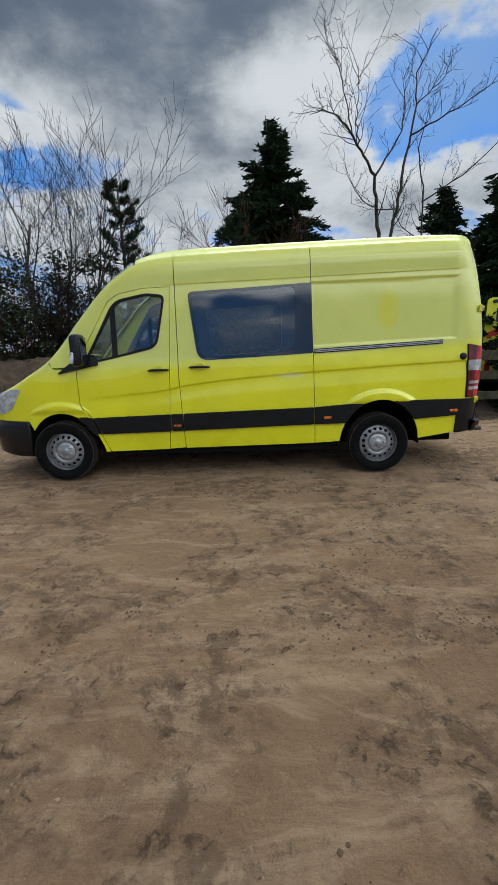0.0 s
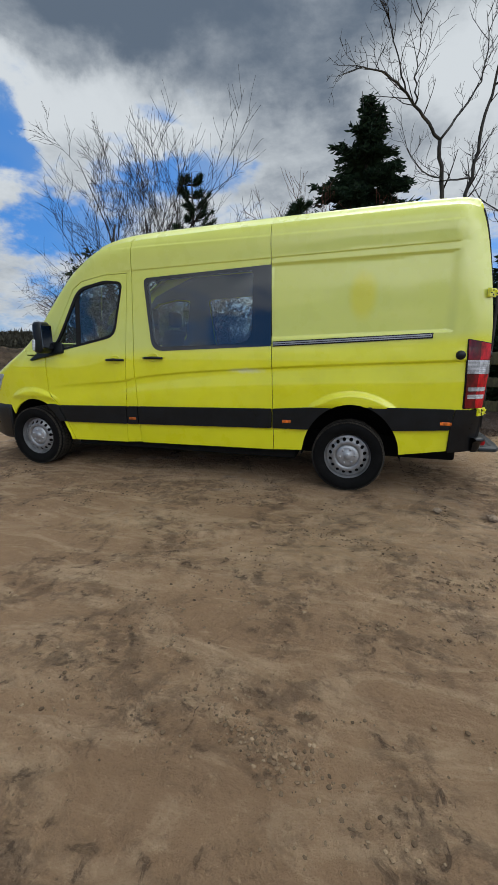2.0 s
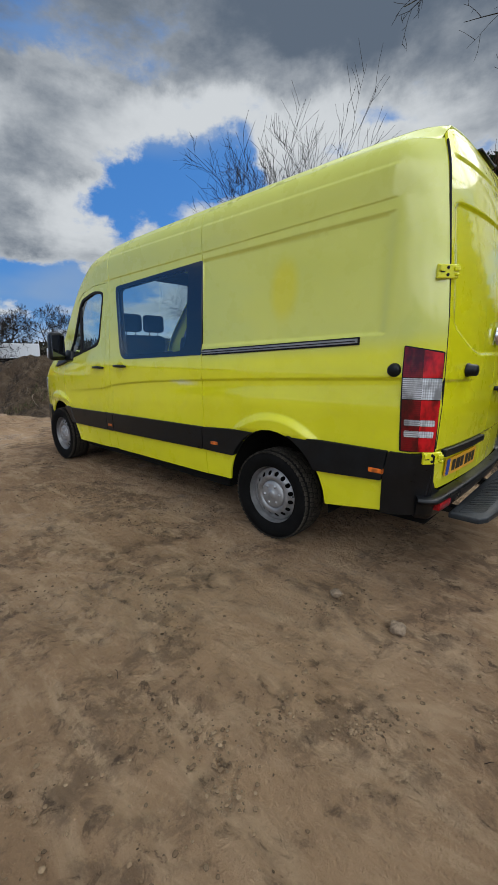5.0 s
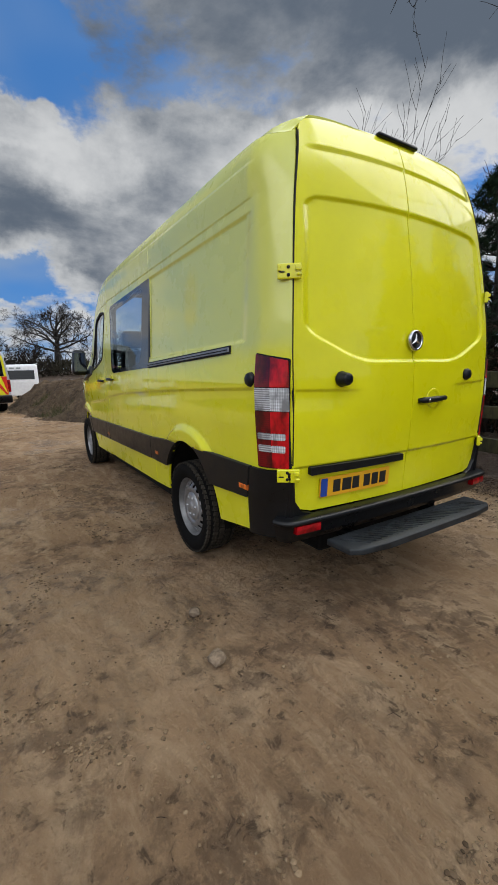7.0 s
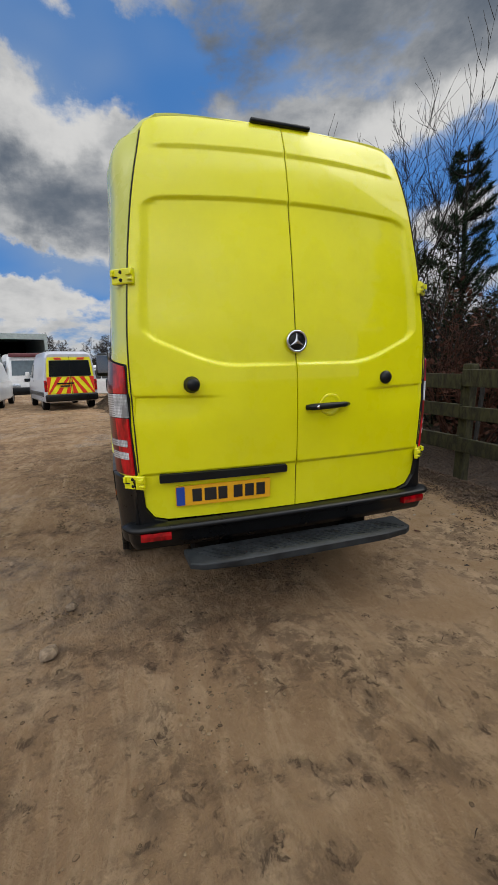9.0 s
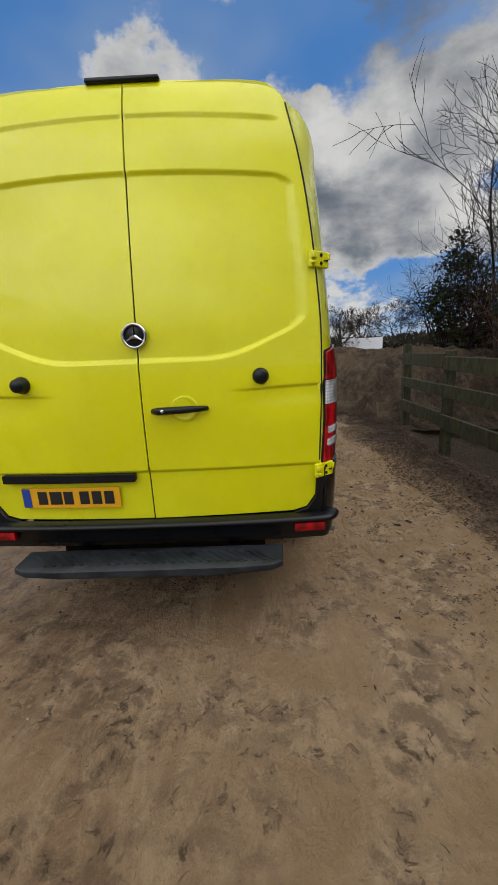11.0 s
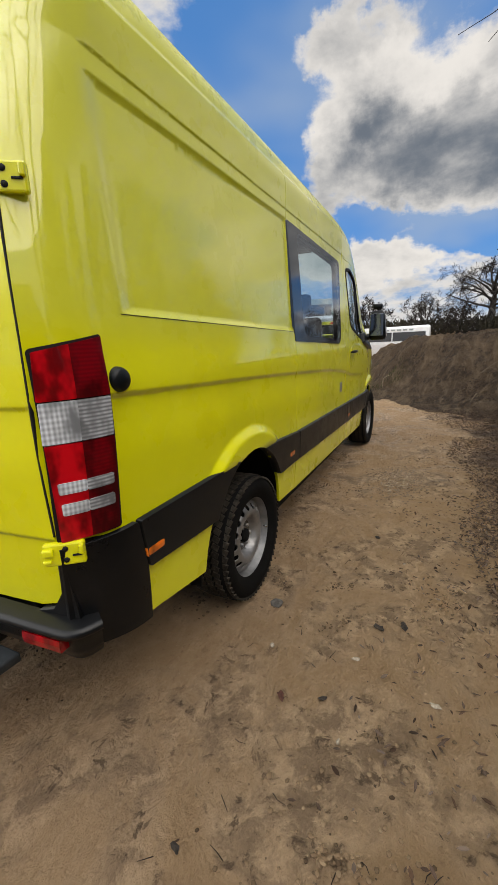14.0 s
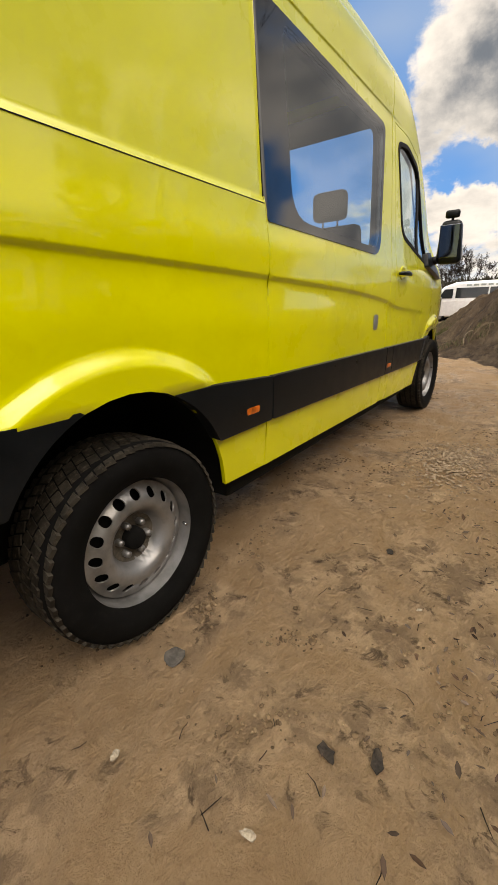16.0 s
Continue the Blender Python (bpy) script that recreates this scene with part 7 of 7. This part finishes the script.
def liveried_van():
    van = thing("police_style_van", "white and silver van with yellow and red chevron rear", "van", at=(-13.6, -2.44, 0), turn=16)
    # rear at x = 0, nose towards -x
    W = 0.95
    loft("body", [(-4.75, 0.80, 0.62, 0.32, 0.75, 0.95, 0.06), (-4.45, 0.92, 0.78, 0.30, 0.95, 1.12, 0.08), (-3.75, W, 0.82, 0.30, 1.10, 1.42, 0.10), (-3.0, W, 0.80, 0.30, 1.15, 2.08, 0.14),
                  (-2.4, W, 0.82, 0.30, 1.15, 2.20, 0.16), (-0.4, W, 0.82, 0.30, 1.15, 2.20, 0.16), (-0.08, W, 0.82, 0.32, 1.15, 2.15, 0.16), (0.0, W * 0.97, 0.79, 0.36, 1.15, 2.09, 0.16)], SILVER, van, "silver-white body")
    # rear livery: yellow ground, red stripes falling away from the middle, dark glass above
    quad("rear_panel", [(0.012, -0.84, 0.62), (0.012, 0.84, 0.62), (0.010, 0.83, 1.26), (0.010, -0.83, 1.26)], FLUOY, van, "yellow reflective rear panel")
    quad("rear_header", [(0.010, -0.76, 1.86), (0.010, 0.76, 1.86), (0.006, 0.74, 1.97), (0.006, -0.74, 1.97)], FLUOY, van, "yellow reflective header")
    quad("rear_window", [(0.022, -0.74, 1.27), (0.022, 0.74, 1.27), (0.018, 0.69, 1.85), (0.018, -0.69, 1.85)], DGLASS, van, "dark rear window", 0.008)
    for s in (-1, 1):
        quad("window_edge", [(0.016, s * 0.75, 1.26), (0.016, s * 0.83, 1.26), (0.012, s * 0.77, 1.87), (0.012, s * 0.70, 1.87)][::s], FLUOY, van, "yellow edge strip", 0.005)
        for k in range(4):
            # a band that falls outwards at 45 degrees, kept inside the panel
            c0 = -0.42 + 0.36 * k
            pts = []
            for zz, off in ((1.25, 0.0), (1.25, 0.17), (0.63, 0.17), (0.63, 0.0)):
                pts.append((0.020, s * min(0.83, max(0.02, c0 + off + (1.25 - zz) * 0.75)), zz))
            if abs(pts[0][1] - pts[1][1]) + abs(pts[2][1] - pts[3][1]) > 0.1:
                quad("chevron", pts if s < 0 else pts[::-1], FLUOR, van, "red chevron stripe", 0.005)
        quad("chevron", [(0.020, s * 0.50, 1.875), (0.020, s * 0.25, 1.875), (0.018, s * 0.30, 1.955), (0.018, s * 0.55, 1.955)][::s], FLUOR, van, "red chevron stripe", 0.005)
        part("tail_lamp", box_bm((0.05, 0.10, 0.42), (-0.01, s * 0.885, 0.93), 0.015), REDLAMP, van, "red tail lamp", True)
        part("blue_lamp", box_bm((0.10, 0.20, 0.07), (-0.45, s * 0.62, 2.20), 0.02), DGLASS, van, "dark roof beacon", True)
        part("door_mirror", box_bm((0.12, 0.16, 0.26), (-3.25, s * 1.08, 1.35), 0.03), WHITE, van, soft=True)
        quad("side_window", [(-3.5, s * 0.955, 1.22), (-2.75, s * 0.945, 1.22), (-2.75, s * 0.865, 1.75), (-3.15, s * 0.865, 1.75)][::s], DGLASS, van, "dark side window", 0.012)
        part("side_strip", box_bm((3.9, 0.03, 0.16), (-2.2, s * 0.955, 0.62), 0.008), TRIM, van)
        part("door_handle", box_bm((0.16, 0.03, 0.03), (-2.55, s * 0.955, 1.1), 0.006), TRIM, van)
    part("door_joint", box_bm((0.012, 0.014, 1.38), (0.016, 0.0, 1.30), 0.002), SEAL, van)
    quad("number_plate", [(0.03, -0.42, 0.86), (0.03, -0.02, 0.86), (0.03, -0.02, 0.96), (0.03, -0.42, 0.96)], PLATE, van, "yellow number plate")
    part("plate_bar", box_bm((0.004, 0.34, 0.055), (0.033, -0.22, 0.91), 0), INK, van)
    part("plate_lamp_bar", box_bm((0.04, 0.6, 0.05), (0.02, -0.2, 1.01), 0.01), TRIM, van)
    part("rear_bumper", box_bm((0.22, 1.86, 0.26), (-0.02, 0, 0.48), 0.04), BUMPER, van, "black rear bumper", True)
    for x in (-0.85, -3.9):
        for s in (-1, 1):
            simple_wheel(van, x, s * 0.84, 0.33)
    return van


def lorry():
    t = thing("box_lorry", "white cab lorry with an open grey box body", "lorry", at=(-20.2, -4.75, land(-20.2, -4.9)), turn=21)
    # nose at x = 0 towards +x
    loft("cab", [(0.0, 1.10, 1.02, 0.45, 1.25, 2.30, 0.16), (-0.12, 1.16, 1.10, 0.42, 1.3, 2.42, 0.16), (-1.5, 1.16, 1.10, 0.42, 1.3, 2.45, 0.16), (-1.62, 1.14, 1.06, 0.5, 1.3, 2.40, 0.16)], WHITE, t, "white cab")
    quad("windscreen", [(0.015, -0.98, 1.36), (0.015, 0.98, 1.36), (-0.0, 0.92, 2.10), (-0.0, -0.92, 2.10)], GREYG, t, "tall windscreen", 0.02)
    part("roof_visor", box_bm((0.22, 2.05, 0.20), (0.02, 0, 2.36), 0.05), MAROON, t, "dark maroon visor", True)
    part("front_bumper", box_bm((0.22, 2.2, 0.38), (-0.02, 0, 0.58), 0.05), BUMPER, t, soft=True)
    part("grille", box_bm((0.03, 0.9, 0.16), (0.02, 0.0, 1.12), 0.02), TRIM, t)
    for s in (-1, 1):
        part("headlamp", box_bm((0.06, 0.34, 0.18), (0.04, s * 0.82, 0.86), 0.03), HEADLAMP, t, soft=True)
        part("door_mirror", box_bm((0.14, 0.22, 0.48), (-0.10, s * 1.32, 1.65), 0.03), TRIM, t, soft=True)
        quad("side_window", [(-1.15, s * 1.175, 1.42), (-0.25, s * 1.175, 1.42), (-0.30, s * 1.125, 2.08), (-1.15, s * 1.125, 2.08)][::s], DGLASS, t)
        for x in (-0.75, -4.6):
            simple_wheel(t, x, s * 1.02, 0.44)
    body = new("box_body")
    body.parent = t
    part("box_floor", box_bm((5.2, 2.4, 0.14), (-4.4, 0, 1.0), 0.01), BOXM, body)
    part("box_roof", box_bm((5.2, 2.56, 0.10), (-4.4, 0, 3.52), 0.02), BOXM, body)
    for s in (-1, 1):
        part("box_side", box_bm((5.2, 0.06, 2.44), (-4.4, s * 1.23, 2.26), 0.01), BOXM, body)
        part("box_post", box_bm((0.08, 0.16, 2.44), (-1.79, s * 1.18, 2.26), 0.01), BOXM, body)
    part("box_header", box_bm((0.08, 2.2, 0.22), (-1.79, 0, 3.37), 0.01), BOXM, body)
    # back wall and front sheet are near-black: the open box's shade is painted
    part("box_back", box_bm((0.06, 2.4, 2.44), (-6.98, 0, 2.26), 0.01), DARK, body, "back wall with the box's shade in its colour")
    part("front_shade_sheet", box_bm((0.06, 2.2, 1.35), (-1.95, 0, 1.75), 0.01), DARK, body, "near-black sheet for the shaded open front")
    part("chassis", box_bm((6.2, 0.8, 0.25), (-3.9, 0, 0.72), 0.02), DARK, t)
    return t


def white_van():
    t = thing("white_van", "old white van with two small rear windows", "van", at=(-15.4, -6.25, 0), turn=4)
    loft("body", [(-4.6, 0.75, 0.6, 0.35, 0.8, 1.0, 0.06), (-3.9, 0.92, 0.74, 0.32, 1.05, 1.25, 0.08), (-3.1, 0.95, 0.76, 0.3, 1.1, 1.98, 0.14), (-0.3, 0.95, 0.78, 0.3, 1.1, 2.06, 0.14), (0.0, 0.93, 0.74, 0.36, 1.1, 1.99, 0.14)], WHITE, t, "white body")
    for y in (-0.42, 0.34):
        quad("rear_window", [(0.012, y - 0.26, 1.24), (0.012, y + 0.30, 1.24), (0.006, y + 0.28, 1.68), (0.006, y - 0.22, 1.68)], DGLASS, t, "small dark rear window", 0.01)
    part("door_joint", box_bm((0.01, 0.014, 1.4), (0.008, -0.02, 1.2), 0.002), SEAL, t)
    part("rear_bumper", box_bm((0.18, 1.8, 0.22), (0, 0, 0.46), 0.03), BUMPER, t, soft=True)
    for s in (-1, 1):
        part("tail_lamp", box_bm((0.05, 0.09, 0.22), (-0.015, s * 0.89, 0.92), 0.015), REDLAMP, t, soft=True)
        for x in (-0.9, -3.7):
            simple_wheel(t, x, s * 0.82, 0.32)
    part("roof_bar", box_bm((0.05, 1.4, 0.05), (-0.25, 0, 2.09), 0.01), TRIM, t)
    return t


def minibus():
    t = thing("minibus", "long white minibus with dark side windows", "minibus", at=(-28.9, -2.0, land(-28.9, -2.0)), turn=-90)
    # nose towards local +x (world -y)
    loft("body", [(3.35, 0.80, 0.6, 0.35, 0.9, 1.05, 0.06), (2.9, 0.95, 0.75, 0.32, 1.1, 1.30, 0.08), (2.2, 0.98, 0.82, 0.3, 1.2, 2.05, 0.14), (1.5, 0.98, 0.84, 0.3, 1.2, 2.30, 0.14), (-2.5, 0.98, 0.86, 0.3, 1.2, 2.36, 0.14), (-2.62, 0.96, 0.84, 0.34, 1.2, 2.30, 0.14)], WHITE, t, "white body")
    for s in (-1, 1):
        for x0, x1 in ((-2.4, -0.35), (-0.28, 1.45)):
            quad("side_window", [(x0, s * 0.975, 1.38), (x1, s * 0.975, 1.38), (x1, s * 0.90, 1.96), (x0, s * 0.90, 1.96)][::-s], DGLASS, t, "dark side window", 0.02)
        quad("cab_window", [(1.62, s * 0.975, 1.38), (2.45, s * 0.975, 1.38), (2.1, s * 0.89, 1.90), (1.62, s * 0.895, 1.92)][::-s], DGLASS, t, "cab side window", 0.02)
        for x in (-1.6, 2.3):
            simple_wheel(t, x, s * 0.86, 0.33)
        for k in range(7):
            part("lettering_bar", box_bm((0.26, 0.012, 0.10), (-1.5 + 0.38 * k, s * 0.88, 2.10), 0), BOXM, t)
    quad("windscreen", [(2.86, -0.7, 1.34), (2.86, 0.7, 1.34), (2.24, 0.66, 2.0), (2.24, -0.66, 2.0)][::-1], DGLASS, t)
    return t


def ambulance():
    t = thing("ambulance", "yellow box-bodied ambulance with a chevron rear", "ambulance", at=(5.75, 5.2, 0), turn=-112)
    loft("body", [(-0.0, 1.0, 0.98, 0.55, 1.5, 2.62, 0.10), (-3.4, 1.0, 0.98, 0.55, 1.5, 2.62, 0.10)], FLUOY, t, "yellow box body")
    loft("cab", [(-3.42, 0.95, 0.85, 0.4, 1.2, 2.1, 0.12), (-4.3, 0.95, 0.8, 0.4, 1.2, 1.9, 0.12), (-5.1, 0.9, 0.7, 0.4, 1.0, 1.15, 0.08)], FLUOY, t)
    for s in (-1, 1):
        quad("rear_window", [(0.012, s * 0.75, 2.0), (0.012, s * 0.2, 2.0), (0.012, s * 0.2, 2.35), (0.012, s * 0.75, 2.35)][::s], DGLASS, t)
        for k in range(3):
            z = 1.05 + 0.32 * k
            quad("chevron", [(0.014, s * 0.05, z + 0.25), (0.014, s * 0.05, z + 0.41), (0.014, s * 0.92, z + 0.05), (0.014, s * 0.92, z - 0.11)][::s], FLUOR, t, "red chevron stripe", 0.005)
        part("tail_lamp", box_bm((0.05, 0.12, 0.2), (0.01, s * 0.86, 0.82), 0.02), REDLAMP, t, soft=True)
        for k in range(4):
            part("roof_lamp", box_bm((0.05, 0.12, 0.08), (0.02, s * (0.2 + 0.2 * k), 2.52), 0.01), DGLASS, t)
        for x in (-0.9, -4.4):
            simple_wheel(t, x, s * 0.88, 0.34)
    part("rear_bumper", box_bm((0.2, 2.0, 0.24), (0, 0, 0.55), 0.03), BUMPER, t, soft=True)
    return t


liveried_van()
lorry()
white_van()
minibus()
ambulance()


def white_container():
    t = thing("box_trailer", "plain white box trailer beyond the soil bank", "trailer", at=(-54.0, 15.2, land(-54, 15.2)), turn=12)
    part("box", box_bm((2.4, 4.8, 1.75), (0, 0, 1.25), 0.04), BRONZE, t, "plain white box")
    part("chassis", box_bm((2.2, 4.4, 0.2), (0, 0, 0.30), 0.02), DARK, t)
    for s in (-1, 1):
        simple_wheel(t, 0.0, s * 1.2, 0.3)


white_container()


ROCKM = bark_mat("earthy_stone", (0.13, 0.092, 0.06), (0.26, 0.19, 0.125), 30)
GREYROCK = bark_mat("dark_stone", (0.045, 0.04, 0.034), (0.11, 0.098, 0.085), 26)


def rock(at, size, seed, label, material=None, flat=0.6):
    rng = random.Random(seed)
    bm = bmesh.new()
    bmesh.ops.create_icosphere(bm, subdivisions=2, radius=size)
    for v in bm.verts:
        v.co *= 1 + 0.35 * noise.noise(v.co * (1.3 / size) + Vector((seed, 0, 0)))
        v.co.z *= flat
    ob = part("rock", bm, material or ROCKM, None, soft=False)
    ob.matrix_world = pose(*at)
    tagged(ob, label, "rock")


rock((1.20, -1.37, 0.02), 0.045, 3, "pale angular stone on the earth")
rock((0.79, -1.30, 0.015), 0.035, 4, "dark stone half buried in the earth")
rock((0.06, 1.12, 0.008), 0.036, 6, "flat dark stone beside the wheel", GREYROCK, 0.25)
CHAR = bark_mat("dark_damp_bark", (0.012, 0.009, 0.007), (0.045, 0.032, 0.022), 30)
PALELEAF = bark_mat("bleached_leaf", (0.26, 0.21, 0.15), (0.50, 0.44, 0.35), 40)
REDLEAF = bark_mat("red_brown_leaf", (0.05, 0.016, 0.010), (0.10, 0.036, 0.020), 40)


def scrap(name, at, size, turn, seed, material, label, category):
    """A torn, curled flake: a ragged outline with a bent middle and its own thickness."""
    rng = random.Random(seed)
    n = 11
    ring = [(math.cos(6.2832 * k / n) * size * rng.uniform(0.65, 1.15), math.sin(6.2832 * k / n) * size * rng.uniform(0.32, 0.62)) for k in range(n)]
    v = [(0, 0, 0.012)] + [(x, y, 0.006 + 0.25 * size * rng.random()) for x, y in ring]
    v += [(x, y, z - 0.004) for x, y, z in v]
    m = n + 1
    f = [(0, 1 + k, 1 + (k + 1) % n) for k in range(n)] + [(m, m + 1 + (k + 1) % n, m + 1 + k) for k in range(n)]
    f += [(1 + k, m + 1 + k, m + 1 + (k + 1) % n, 1 + (k + 1) % n) for k in range(n)]
    ob = solid(name, v, f, material, soft=False)
    ob.matrix_world = pose(*at, 0, 0, turn)
    tagged(ob, label, category)


for k, (x, y, size, turn) in enumerate(((0.05, 1.66, 0.034, 70), (0.0, 1.775, 0.034, 20), (1.22, 1.265, 0.022, 60), (-0.91, 1.51, 0.03, 10), (0.56, 1.52, 0.02, 120))):
    scrap("bark_flake", (x, y, 0.0), size, turn, 40 + k, CHAR, "dark damp flake of bark lying on earth", "bark")
for k, (x, y, size, turn) in enumerate(((0.37, 1.22, 0.019, 30), (0.305, 1.60, 0.02, 100), (0.43, 1.93, 0.022, 75), (0.72, 1.62, 0.012, 0), (1.40, 1.72, 0.024, 50), (-0.6, 1.72, 0.014, 140))):
    scrap("fallen_leaf", (x, y, 0.004), size, turn, 60 + k, PALELEAF, "bleached curled leaf lying on earth", "leaf")
scrap("fallen_leaf", (0.62, 1.36, 0.004), 0.028, 35, 70, REDLEAF, "red-brown curled leaf lying on earth", "leaf")


def pale_grit():
    """A patch of crushed pale stone trodden into the track."""
    rng = random.Random(81)
    kinds = [pebble(rng, 1.0) for _ in range(8)]
    bits = []
    for k in range(900):
        x, y, size = -2.2 + rng.gauss(0, 0.26), 1.52 + rng.gauss(0, 0.12), rng.uniform(0.004, 0.013)
        v, f = kinds[rng.randrange(8)]
        bits.append(([(x + p[0] * size, y + p[1] * size, 0.006 + p[2] * size * 0.6) for p in v], f))
    v, f = joined(bits)
    tagged(solid("pale_grit", v, f, ROOTM, soft=False), "patch of crushed pale stone in the track", "gravel", kind="stuff")


pale_grit()
